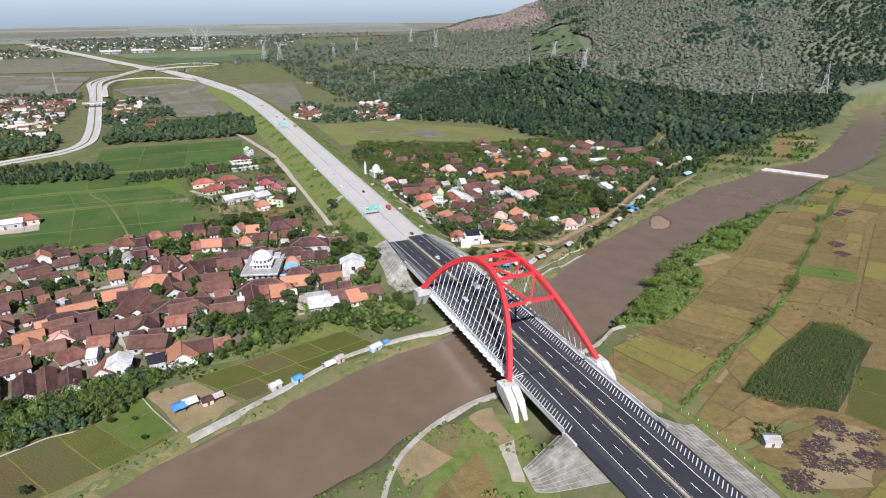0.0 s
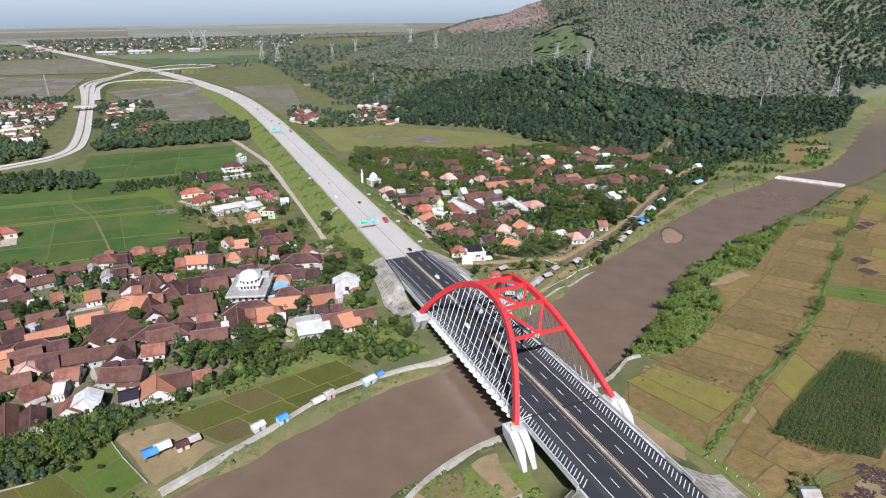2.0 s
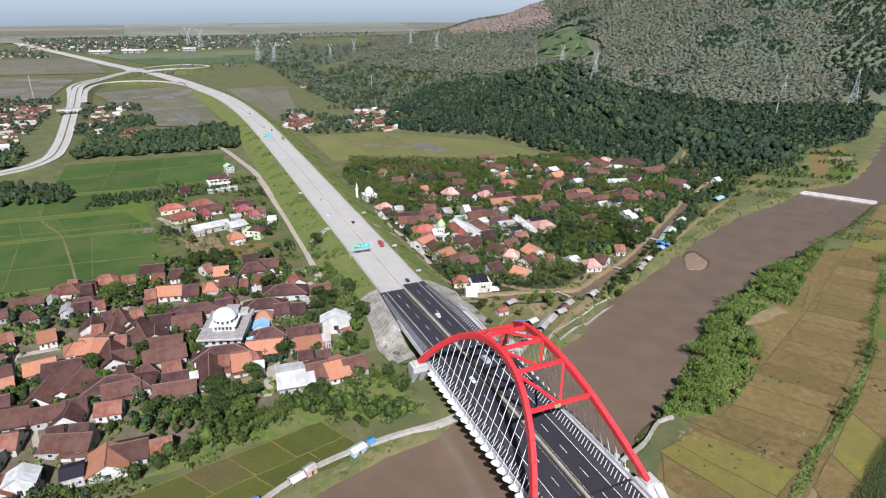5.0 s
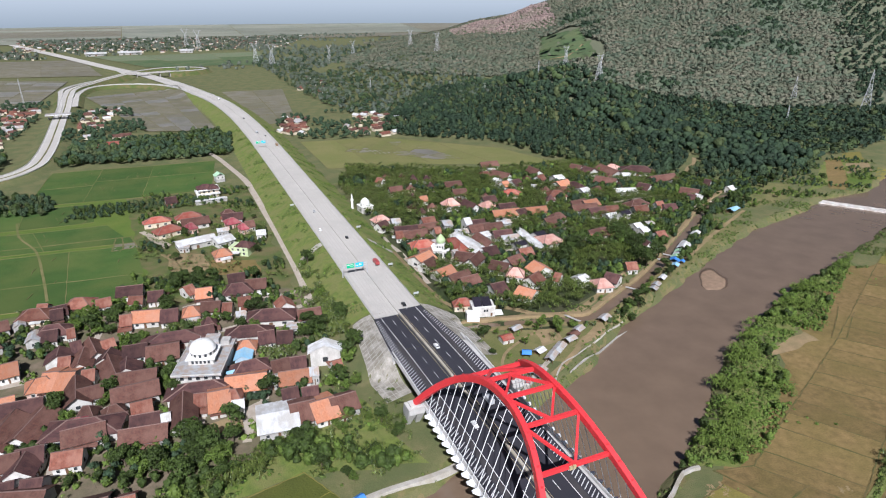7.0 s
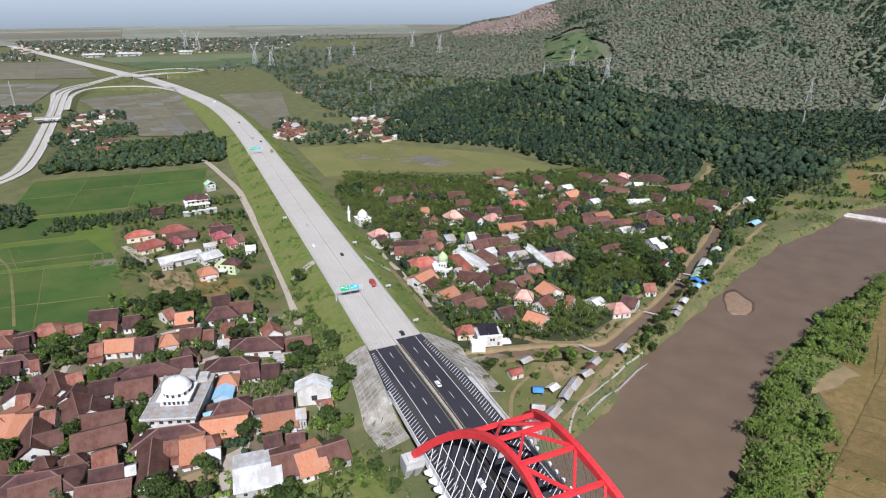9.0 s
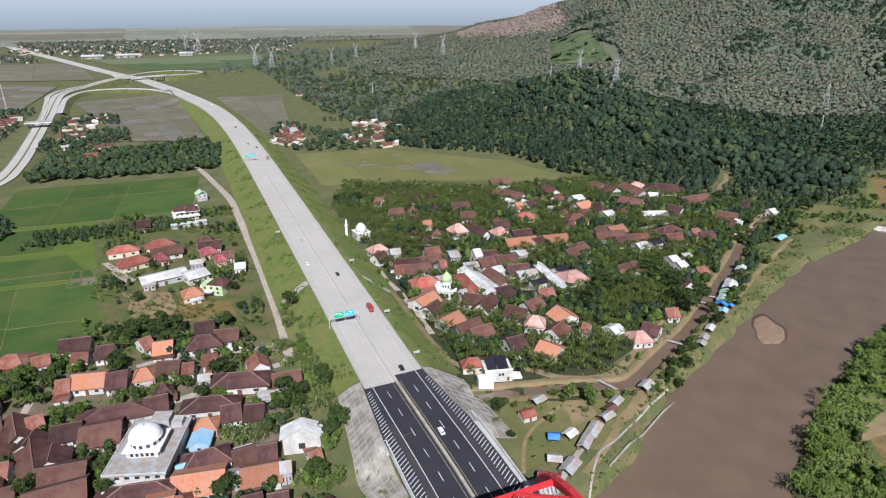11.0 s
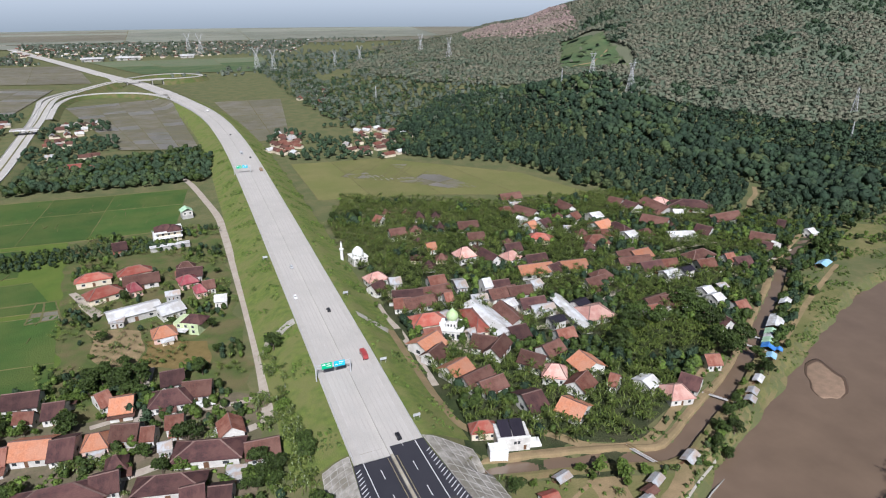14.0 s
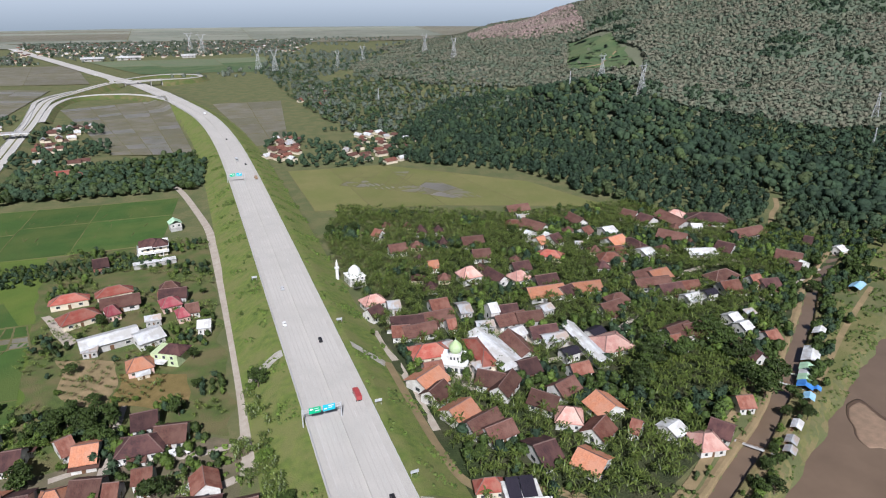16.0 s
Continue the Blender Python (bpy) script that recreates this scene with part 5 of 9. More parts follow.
def house(w, d, wall_h, roof_h, form, roof, wall, name="house", label="", turn90=False, porch=True):
    """A village house with walls, tiled roof, ridge, door, windows and a porch. Returns the thing at the origin."""
    root = thing(name, label or "village house with %s roof and %s walls" % (ROOF_WORDS[roof], WALL_WORDS[wall]), "house", "village houses")
    b = bmesh.new()
    box(b, -w / 2, w / 2, -d / 2, d / 2, -0.6, wall_h)
    if form in ("gable", "shed"):
        for s in (-1, 1):
            pts = [(s * w / 2, -d / 2, wall_h), (s * w / 2, d / 2, wall_h), (s * w / 2, d / 2 if form == "shed" else 0, wall_h + roof_h * (0.86 if form == "shed" else 0.88))]
            q = [[b.verts.new((p[0] - s * t, p[1], p[2])) for p in pts] for t in (0.0, 0.2)]
            b.faces.new(q[0])
            b.faces.new(q[1][::-1])
            for k in range(3):
                b.faces.new((q[0][k], q[0][(k + 1) % 3], q[1][(k + 1) % 3], q[1][k]))
        bmesh.ops.recalc_face_normals(b, faces=b.faces)
    part("wall", b, wall, root)
    rf = part("roof", roof_mesh(w, d, roof_h, form), roof, root)
    rf.location.z = wall_h
    if form in ("gable", "hip", "joglo") and "tile" in roof:
        W, D = w / 2 + 0.7, d / 2 + 0.7
        r = W if form == "gable" else max(W - D * 0.85, 0.6) if form == "hip" else max(W * 0.52 - D * 0.364, 0.5)
        b = bmesh.new()
        beam(b, (-r, 0, roof_h + 0.2), (r, 0, roof_h + 0.2), 0.28, 0.2)
        if form == "hip":
            for s in (-1, 1):
                for t in (-1, 1):
                    beam(b, (s * r, 0, roof_h + 0.2), (s * W, t * D, -0.03), 0.3, 0.2)
        part("ridge_cap", b, "ridge", rf)
    b = bmesh.new()
    box(b, -0.5, 0.5, -d / 2 - 0.06, -d / 2 + 0.05, 0, 2.1)
    part("door", b, "timber", root)
    for x in (-w * 0.3, w * 0.3) if d > 4 else ():
        b = bmesh.new()
        box(b, x - 0.75, x + 0.75, -d / 2 - 0.07, -d / 2 + 0.05, 0.9, 2.2)
        win = part("window", b, "wall_white", root)
        b = bmesh.new()
        box(b, x - 0.6, x + 0.6, -d / 2 - 0.09, -d / 2, 1.03, 2.07)
        part("pane", b, "glass", win)
    for s in (-1, 1) if d > 4 else ():
        b = bmesh.new()
        box(b, s * w / 2 - 0.07, s * w / 2 + 0.07, -0.7, 0.7, 1.0, 2.2)
        part("window", b, "glass", root)
    return root


ROOF_WORDS = {"tile_brown": "weathered brown clay tile", "tile_dark": "dark maroon tile", "tile_red": "old red clay tile", "tile_orange": "bright orange clay tile", "tile_scarlet": "scarlet tile", "tile_pink": "faded pink tile", "tile_crimson": "crimson tile", "sheet_white": "white metal sheet", "sheet_grey": "grey metal sheet", "sheet_blue": "pale blue metal sheet", "tarp_blue": "blue tarpaulin", "solar": "dark solar panel"}
WALL_WORDS = {"wall_white": "white", "wall_grey": "bare grey", "wall_cream": "cream", "wall_pink": "pink", "wall_green": "mint green", "wall_lime": "lime", "wall_blue": "pale blue"}
KINDS, SIZES = {}, {}
for key, spec in {
    "b1": (9, 8, 3.0, 2.9, "gable", "tile_brown", "wall_white"), "b2": (11, 9, 3.0, 3.4, "hip", "tile_brown", "wall_grey"), "b3": (8, 7, 3.0, 3.2, "joglo", "tile_brown", "wall_cream"), "b4": (13, 8, 3.2, 2.8, "gable", "tile_brown", "wall_grey"),
    "d1": (10, 8, 3.0, 3.0, "gable", "tile_dark", "wall_white"), "d2": (9, 9, 3.0, 3.6, "joglo", "tile_dark", "wall_grey"), "d3": (12, 9, 3.2, 3.2, "hip", "tile_dark", "wall_white"),
    "r1": (10, 8, 3.0, 2.8, "gable", "tile_red", "wall_white"), "r2": (11, 9, 3.1, 3.2, "hip", "tile_red", "wall_cream"),
    "o1": (10, 8, 3.1, 2.8, "gable", "tile_orange", "wall_white"), "o2": (11, 9, 3.2, 3.0, "hip", "tile_orange", "wall_pink"),
    "s1": (12, 9, 3.2, 3.0, "hip", "tile_scarlet", "wall_cream"), "p1": (11, 9, 3.2, 3.0, "hip", "tile_pink", "wall_white"), "c1": (9, 8, 3.4, 2.8, "hip", "tile_crimson", "wall_pink"),
    "w1": (11, 8, 3.6, 1.6, "gable", "sheet_white", "wall_white"), "w2": (14, 8, 3.6, 1.5, "gable", "sheet_white", "wall_grey"), "g1": (10, 8, 3.4, 1.5, "gable", "sheet_grey", "wall_grey"),
    "u1": (9, 8, 3.4, 1.6, "gable", "sheet_blue", "wall_blue"), "g2": (7, 6, 3.2, 0.9, "shed", "sheet_grey", "wall_grey"), "k1": (10, 8, 4.2, 1.2, "gable", "solar", "wall_white"),
    "a1": (6, 3, 2.1, 0.9, "shed", "tile_brown", "wall_white"), "a2": (6, 3, 2.2, 0.7, "shed", "sheet_grey", "wall_grey"), "a3": (6, 3, 2.1, 0.9, "shed", "tile_red", "wall_white"), "a4": (6, 3, 2.2, 0.6, "shed", "sheet_white", "wall_cream"),
}.items():
    SIZES[key] = spec[:2]
    KINDS[key] = house(*spec, name={"gable": "gable_house", "hip": "hip_roof_house", "joglo": "tiered_roof_house", "shed": "lean_to"}[spec[4]])

placed = []


def put_house(key, x, y, turn, sx=1.0, sy=1.0, sz=1.16):
    if x < -35 and y < 240:
        sx, sy = sx * 0.9, sy * 0.84
    m = pose(x, y, land_at(x, y) + 0.15, 0, 0, turn) @ Matrix.Diagonal((sx, sy, sz, 1))
    ob = KINDS[key]
    placed.append((x, y, 0.55 * max(sx * 10, sy * 8)))
    if ob.get("used"):
        return copy_thing(ob, m)
    ob["used"] = 1
    ob.matrix_basis = m
    return ob


ANNEX = random.Random(77)


def set_house(key, x, y, turn, length, depth, tall=1.0):
    """A house with its ridge length and depth in metres."""
    ob = KINDS[key]
    w, d = SIZES[key]
    depth, length = depth * 1.22, length * 1.04
    m = pose(x, y, land_at(x, y) + 0.1, 0, 0, turn) @ Matrix.Diagonal((length / w, depth / d, tall * 1.08, 1))
    if key[0] in "bdro" and ANNEX.random() < 0.62:
        side = ANNEX.choice((-1, -1, 1))
        k = ANNEX.choice(("a1", "a1", "a2", "a3", "a4"))
        long_, deep = min(length, ANNEX.uniform(4.5, 8.0)), ANNEX.uniform(2.6, 3.6)
        a = radians(turn)
        o, q = ANNEX.uniform(-0.5, 0.5) * (length - long_), side * (depth / 2 + deep / 2)
        ax, ay = x + o * math.cos(a) - q * math.sin(a), y + o * math.sin(a) + q * math.cos(a)
        ma = pose(ax, ay, land_at(ax, ay) + 0.1, 0, 0, turn + (180 if side > 0 else 0)) @ Matrix.Diagonal((long_ / SIZES[k][0], deep / SIZES[k][1], 1, 1))
        if KINDS[k].get("used"):
            copy_thing(KINDS[k], ma)
        else:
            KINDS[k]["used"] = 1
            KINDS[k].matrix_basis = ma
    n = max(1, round(length / depth))
    for k in range(n):
        o = length * ((k + 0.5) / n - 0.5)
        placed.append((x + o * math.cos(radians(turn)), y + o * math.sin(radians(turn)), 0.62 * max(depth, length / n)))
    if ob.get("used"):
        return copy_thing(ob, m)
    ob["used"] = 1
    ob.matrix_basis = m
    return ob


def free(x, y, r):
    return all((x - a) ** 2 + (y - c) ** 2 > (r + s) ** 2 for a, c, s in placed)


def inside(x, y, poly):
    hit = False
    for (ax, ay), (bx, by) in zip(poly, poly[1:] + poly[:1]):
        if (ay > y) != (by > y) and x < (bx - ax) * (y - ay) / (by - ay) + ax:
            hit = not hit
    return hit


def village(poly, kinds, pitch, turn, seed, keep=0.9, gap=0.0):
    """Houses side by side in rows inside a plot of land, each a little out of line."""
    rng = random.Random(seed)
    c, s = math.cos(radians(turn)), math.sin(radians(turn))
    xs, ys = [p[0] for p in poly], [p[1] for p in poly]
    mx, my = (min(xs) + max(xs)) / 2, (min(ys) + max(ys)) / 2
    n = int(max(max(xs) - min(xs), max(ys) - min(ys)) / pitch) + 2
    for i in range(-n, n + 1):
        for j in range(-n, n + 1):
            u, v = (i + 0.5 * (j % 2)) * pitch * 1.15 + rng.uniform(-1.6, 1.6), j * pitch + rng.uniform(-1.4, 1.4)
            x, y = mx + u * c - v * s, my + u * s + v * c
            pick, r90, spin = rng.choice(kinds), rng.random() < 0.3, rng.uniform(-7, 7)
            sx, sy, sz = rng.uniform(0.85, 1.2), rng.uniform(0.85, 1.15), rng.uniform(0.9, 1.15)
            if rng.random() < keep and inside(x, y, poly) and free(x, y, 1.2 + gap):
                put_house(pick, x, y, turn + spin + (90 if r90 else 0), sx, sy, sz)

for row in (
    ("p1", 126.8, 125.3, -12, 0.95, 1.2),
    ("d1", 137.8, 128.7, -57, 0.84, 1.32),
    ("o1", 78.8, 132.6, -60, 1.07, 1.47),
    ("w1", 119.5, 136.2, 16, 0.67, 1.15),
    ("r1", 159.6, 139.0, -16, 0.69, 1.05),
    ("r1", 106.2, 141.8, -53, 0.6, 0.94),
    ("d1", 64.1, 143.2, 3, 1.04, 1.47),
    ("r1", 91.1, 146.2, 29, 1.51, 1.19),
    ("p1", 85.1, 158.3, -32, 1.0, 0.93),
    ("o1", 103.0, 158.6, -86, 1.06, 1.05),
    ("b1", 53.9, 161.0, 9, 1.28, 1.19),
    ("b4", 50.1, 168.4, 17, 1.15, 1.19),
    ("b1", 81.1, 170.8, -52, 0.99, 1.05),
    ("b1", 93.7, 175.9, 16, 0.94, 1.05),
):
    put_house(*row)
for row in (
    ("o1", 44.1, 177.3, 22, 1.07, 1.05),
    ("b1", 70.3, 187.1, 40, 1.24, 0.91),
    ("b1", 40.0, 193.5, 34, 0.87, 1.05),
    ("b1", 66.8, 193.8, -39, 1.0, 1.19),
    ("o1", 39.8, 204.4, 28, 1.24, 1.19),
):
    put_house(*row)
for row in (
    ("d1", 302.4, 234.2, -58, 0.77, 1.05),
    ("w1", 310.8, 235.3, -81, 0.57, 0.91),
):
    put_house(*row)
for row in (
    ("b1", 314.4, 249.1, -54, 1.24, 1.33),
    ("w1", 362.7, 249.2, 9, 1.0, 0.91),
    ("d1", 350.8, 264.4, -56, 0.65, 1.02),
):
    put_house(*row)
for row in (
    ("d1", 287.5, 277.3, -63, 1.26, 1.33),
    ("w2", 267.0, 279.2, -16, 1.34, 1.33),
    ("w1", 230.1, 291.1, 7, 1.18, 1.19),
    ("b4", 323.3, 294.5, 1, 1.85, 1.19),
    ("d3", 233.3, 306.0, -88, 2.0, 1.18),
    ("b4", 268.5, 308.5, -56, 1.26, 1.33),
):
    put_house(*row)
for row in (
    ("s1", 168.5, 312.2, -39, 1.38, 0.93),
    ("o1", 223.7, 316.5, 12, 1.23, 1.19),
    ("b1", 124.4, 329.1, -10, 0.98, 1.19),
    ("d3", 323.3, 330.0, -36, 1.4, 1.3),
    ("o1", 173.6, 335.7, 14, 0.65, 0.91),
    ("d1", 185.3, 335.9, 15, 1.0, 1.19),
    ("w1", 231.8, 336.4, 5, 1.3, 1.19),
    ("b4", 294.5, 338.2, -91, 1.85, 1.47),
    ("r1", 215.3, 341.0, 17, 1.19, 1.19),
    ("w1", 184.2, 343.1, -74, 0.56, 0.91),
    ("d1", 275.1, 345.5, -77, 1.43, 1.33),
    ("p1", 304.6, 346.3, -54, 1.23, 1.18),
    ("w1", 173.6, 350.5, -69, 0.75, 1.05),
    ("b1", 128.5, 352.9, -6, 1.23, 1.19),
    ("b1", 74.9, 359.7, 2, 0.99, 1.05),
):
    put_house(*row)
for row in (
    ("b1", 270.4, 359.8, -65, 0.98, 1.19),
    ("b1", 186.4, 365.8, -65, 1.64, 1.33),
    ("b1", 223.7, 365.8, -87, 1.44, 1.05),
    ("r1", 71.0, 391.7, -55, 0.92, 1.05),
    ("b1", 193.3, 406.5, 1, 1.55, 1.05),
):
    put_house(*row)
for row in (
    ("r1", -185.9, 41.4, 86, 11.5, 7.0, 1.0),
    ("w1", -178.9, 42.0, 84, 11.2, 7.0, 1.5),
    ("o1", -151.7, 42.9, -90, 11.7, 7.0, 1.0),
    ("r1", -133.0, 44.6, -2, 10.2, 7.0, 1.0),
    ("b1", -144.3, 46.8, -3, 9.2, 8.6, 1.0),
    ("w1", -191.2, 59.9, -8, 6.5, 7.0, 1.0),
    ("b4", -166.2, 61.2, -18, 14.4, 7.8, 1.0),
    ("r2", -201.0, 64.1, 22, 12.7, 10.1, 1.0),
    ("d1", -162.8, 66.4, -12, 7.7, 6.2, 1.0),
    ("d1", -171.4, 68.0, -1, 6.4, 6.2, 1.0),
    ("r1", -189.2, 70.8, -7, 13.2, 8.6, 1.0),
    ("b4", -49.1, 71.1, 4, 9.1, 8.6, 1.0),
    ("o1", -57.9, 71.5, 5, 8.7, 9.4, 1.0),
    ("w2", -76.5, 71.8, -5, 11.2, 10.9, 1.0),
):
    set_house(*row)
for row in (
    ("b4", -66.0, 72.8, -2, 8.5, 10.9, 1.0),
    ("d1", -168.4, 78.4, 79, 10.4, 6.2, 1.0),
    ("r1", -153.3, 78.8, -8, 13.6, 7.0, 1.0),
    ("p1", -206.8, 81.8, -88, 12.0, 8.6, 1.0),
    ("b4", -127.1, 82.6, -8, 14.0, 7.0, 1.0),
    ("d1", -60.6, 82.9, -8, 7.5, 5.5, 1.0),
    ("b4", -176.1, 84.4, 0, 10.3, 7.0, 1.0),
    ("d1", -69.0, 85.4, -2, 7.5, 6.2, 1.0),
    ("d1", -166.5, 85.7, -2, 10.1, 6.2, 1.0),
    ("w1", -90.6, 86.9, -7, 6.9, 4.7, 1.0),
    ("b4", -195.4, 88.0, -3, 19.0, 10.1, 1.0),
    ("w1", -119.1, 89.6, 0, 5, 4.7, 1.0),
    ("b1", -112.3, 90.9, 87, 14.4, 7.0, 1.0),
    ("d1", -126.8, 91.1, -5, 11.8, 6.2, 1.0),
):
    set_house(*row)
for row in (
    ("b4", -149.2, 92.2, 2, 12.2, 7.8, 1.0),
    ("r2", -91.8, 94.4, -10, 5.8, 6.2, 1.0),
    ("o1", -97.6, 95.8, -3, 7.6, 10.1, 1.0),
    ("d3", -150.1, 96.9, -10, 13.1, 8.6, 1.0),
    ("r1", -105.1, 97.0, -9, 6.7, 6.2, 1.0),
    ("o1", -64.3, 99.2, -7, 11.7, 6.2, 1.0),
    ("o1", -218.4, 99.8, 14, 5.0, 7.0, 1.0),
    ("r1", -44.4, 100.2, 5, 5.9, 7.0, 1.0),
    ("d1", -196.4, 100.3, 2, 8.7, 7.0, 1.0),
    ("c1", -152.2, 100.5, -6, 7.9, 7.0, 1.0),
    ("r1", -128.4, 101.2, 3, 10.6, 8.6, 1.0),
    ("g1", -73.9, 101.8, -9, 6.0, 6.2, 1.0),
    ("b2", -139.3, 103.3, 13, 8.1, 7.0, 1.0),
    ("o1", -85.2, 104.1, -10, 14.6, 7.8, 1.0),
):
    set_house(*row)
for row in (
    ("d3", -208.8, 104.2, 1, 12.9, 8.6, 1.0),
    ("d3", -104.2, 104.9, -10, 13.4, 7.0, 1.0),
    ("b1", -179.5, 105.0, 73, 15.1, 7.0, 1.0),
    ("b1", -168.8, 105.1, 68, 14.8, 7.8, 1.0),
    ("b2", -149.5, 106.3, -12, 9.1, 7.0, 1.0),
    ("d1", -60.6, 110.1, -8, 7.8, 6.2, 1.0),
    ("b1", -68.6, 111.4, 3, 6.4, 7.0, 1.0),
    ("w1", -47.0, 112.5, 77, 10.3, 10.1, 1.7),
    ("u1", -90.2, 113.5, 3, 5.1, 4.7, 1.0),
    ("b4", -131.2, 115.0, 2, 15.0, 8.6, 1.0),
    ("d3", -82.5, 115.1, 3, 8.0, 7.0, 1.0),
    ("o1", -203.3, 115.1, 8, 15.6, 6.2, 1.0),
    ("b4", -149.4, 120.9, 4, 8.2, 6.2, 1.0),
    ("d1", -175.3, 121.4, -2, 17.2, 7.0, 1.0),
):
    set_house(*row)
for row in (
    ("d1", -220.0, 122.6, 15, 10.2, 8.6, 1.0),
    ("b1", -155.0, 123.9, -84, 13.7, 7.0, 1.0),
    ("k1", -207.7, 125.7, 13, 5.1, 4.7, 1.0),
    ("b4", -130.8, 126.1, -7, 13.4, 8.6, 1.0),
    ("o1", -185.4, 126.8, 8, 11.0, 6.2, 1.0),
    ("b1", -201.8, 127.4, 7, 7.2, 7.0, 1.0),
    ("u1", -83.9, 127.8, 76, 12.7, 8.6, 1.0),
    ("g1", -213.1, 129.9, 32, 5, 6.2, 1.0),
    ("d1", -135.4, 135.4, 89, 10.8, 7.0, 1.0),
    ("r1", -151.2, 136.5, -8, 7.3, 6.2, 1.0),
    ("d1", -62.0, 137.2, -13, 8.4, 7.0, 1.0),
    ("o2", -81.5, 137.2, -12, 9.1, 7.0, 1.0),
    ("b1", -141.5, 137.2, -77, 14.2, 7.0, 1.0),
    ("o1", -159.6, 137.9, -16, 5.8, 10.1, 1.0),
):
    set_house(*row)
for row in (
    ("o2", -170.4, 138.2, 7, 13.8, 8.6, 1.0),
    ("o1", -166.4, 140.6, -12, 5.8, 10.1, 1.0),
    ("d1", -71.1, 140.8, -4, 8.6, 7.0, 1.0),
    ("g2", -56.5, 146.8, -18, 5.9, 3.9, 1.0),
    ("b4", -119.7, 147.0, -4, 11.7, 10.9, 1.0),
    ("d1", -144.3, 149.1, 73, 10.7, 6.2, 1.0),
    ("d3", -78.6, 149.2, -13, 10.8, 6.2, 1.0),
    ("b1", -155.5, 151.4, 86, 10.6, 6.2, 1.0),
    ("d1", -132.3, 152.4, -4, 11.7, 7.0, 1.0),
    ("r1", -162.7, 153.5, -6, 7.0, 7.0, 1.0),
    ("b1", -45.8, 156.3, -4, 8.6, 7.0, 1.0),
    ("o1", -186.7, 157.3, 9, 7.0, 7.0, 1.0),
    ("d3", -114.7, 157.8, -3, 13.9, 7.0, 1.0),
    ("d1", -99.9, 158.8, 0, 9.9, 7.0, 1.0),
):
    set_house(*row)
for row in (
    ("d1", -166.1, 160.2, 90, 10.8, 7.0, 1.0),
    ("b1", -151.4, 160.8, -75, 12.2, 6.2, 1.0),
    ("d3", -65.0, 162.7, -15, 11.5, 7.8, 1.0),
    ("r1", -145.4, 164.2, 15, 7.9, 7.8, 1.0),
    ("d1", -159.7, 167.3, 13, 5.2, 7.0, 1.0),
    ("d2", -97.2, 168.3, -1, 6.9, 6.2, 1.0),
    ("g1", -80.4, 171.3, -2, 7.5, 4.7, 1.0),
    ("r1", -56.2, 173.5, -86, 13.2, 7.0, 1.0),
    ("r1", -86.3, 181.2, -14, 6.9, 6.2, 1.0),
    ("r1", -163.6, 183.8, 4, 5, 5.5, 1.0),
    ("o2", -105.3, 185.0, -4, 10.0, 8.6, 1.0),
    ("r1", -76.7, 185.3, -8, 9.0, 6.2, 1.0),
    ("d1", -173.0, 185.3, -4, 7.7, 6.2, 1.0),
    ("d1", -116.3, 185.7, -6, 9.4, 8.6, 1.0),
):
    set_house(*row)
for row in (
    ("b4", -94.6, 185.9, -15, 8.3, 7.0, 1.0),
    ("g1", -180.9, 187.4, 89, 14.8, 5.5, 1.0),
    ("r1", -138.1, 189.1, -3, 7.7, 8.6, 1.0),
    ("o1", -127.7, 189.7, -13, 12.1, 7.0, 1.0),
    ("d3", -172.3, 190.4, -4, 7.4, 7.0, 1.0),
    ("d1", -173.1, 210.1, 2, 6.7, 6.2, 1.0),
    ("r1", -133.6, 210.9, -16, 10.1, 4.7, 1.0),
    ("d1", -123.2, 213.1, -7, 8.8, 7.0, 1.0),
    ("d1", -172.0, 214.3, 12, 6.8, 6.2, 1.0),
    ("r1", -150.7, 214.9, 6, 9.8, 6.2, 1.0),
    ("r2", -184.4, 216.0, -10, 12.7, 7.0, 1.0),
    ("r1", -181.0, 220.8, -14, 7.4, 7.0, 1.0),
    ("r2", -163.3, 221.2, -14, 10.9, 7.0, 1.0),
    ("d1", -137.3, 226.0, -8, 15.1, 7.0, 1.0),
):
    set_house(*row)

for row in (("d1", -77.7, 220.6, -1, 10.6, 7), ("d3", -78.5, 204.3, -5, 7.7, 8), ("b1", -67.4, 207.6, -11, 8.3, 8), ("r1", -105.9, 214.4, 25, 7.5, 9), ("o1", -97.3, 207.2, -6, 7.6, 7), ("k1", -163.2, 41.5, 2, 13.0, 9.0), ("g1", -55.8, 97.0, -8, 6.0, 5.0, 1.45)):
    set_house(*row)

for row in (
    ("p1", 38.3, 290.0, 9, 12.7, 6.4),
    ("d1", 34.8, 275.7, 27, 9.7, 5.6),
    ("g1", 47.2, 279.6, -6, 10.3, 8.0, 1.25),
    ("r1", 71.3, 272.2, -1, 13.7, 8.0),
    ("b1", 64.5, 259.0, -1, 13.0, 7.2),
    ("d1", 48.4, 259.2, -12, 18.2, 6.4),
    ("r1", 42.1, 250.5, -13, 12.3, 8.0),
    ("b1", 51.3, 248.5, 2, 12.0, 7.2),
    ("g1", 83.3, 263.5, -6, 10.3, 10.4),
    ("w1", 94.8, 251.1, 0, 7.2, 6.4, 1.6),
    ("g1", 86.3, 242.3, -9, 14.1, 6.4),
    ("d1", 103.6, 251.2, -7, 13.0, 7.2),
    ("b1", 100.8, 242.1, 3, 12.0, 7.2),
    ("b4", 111.3, 239.6, -6, 11.6, 6.4),
):
    set_house(*row)
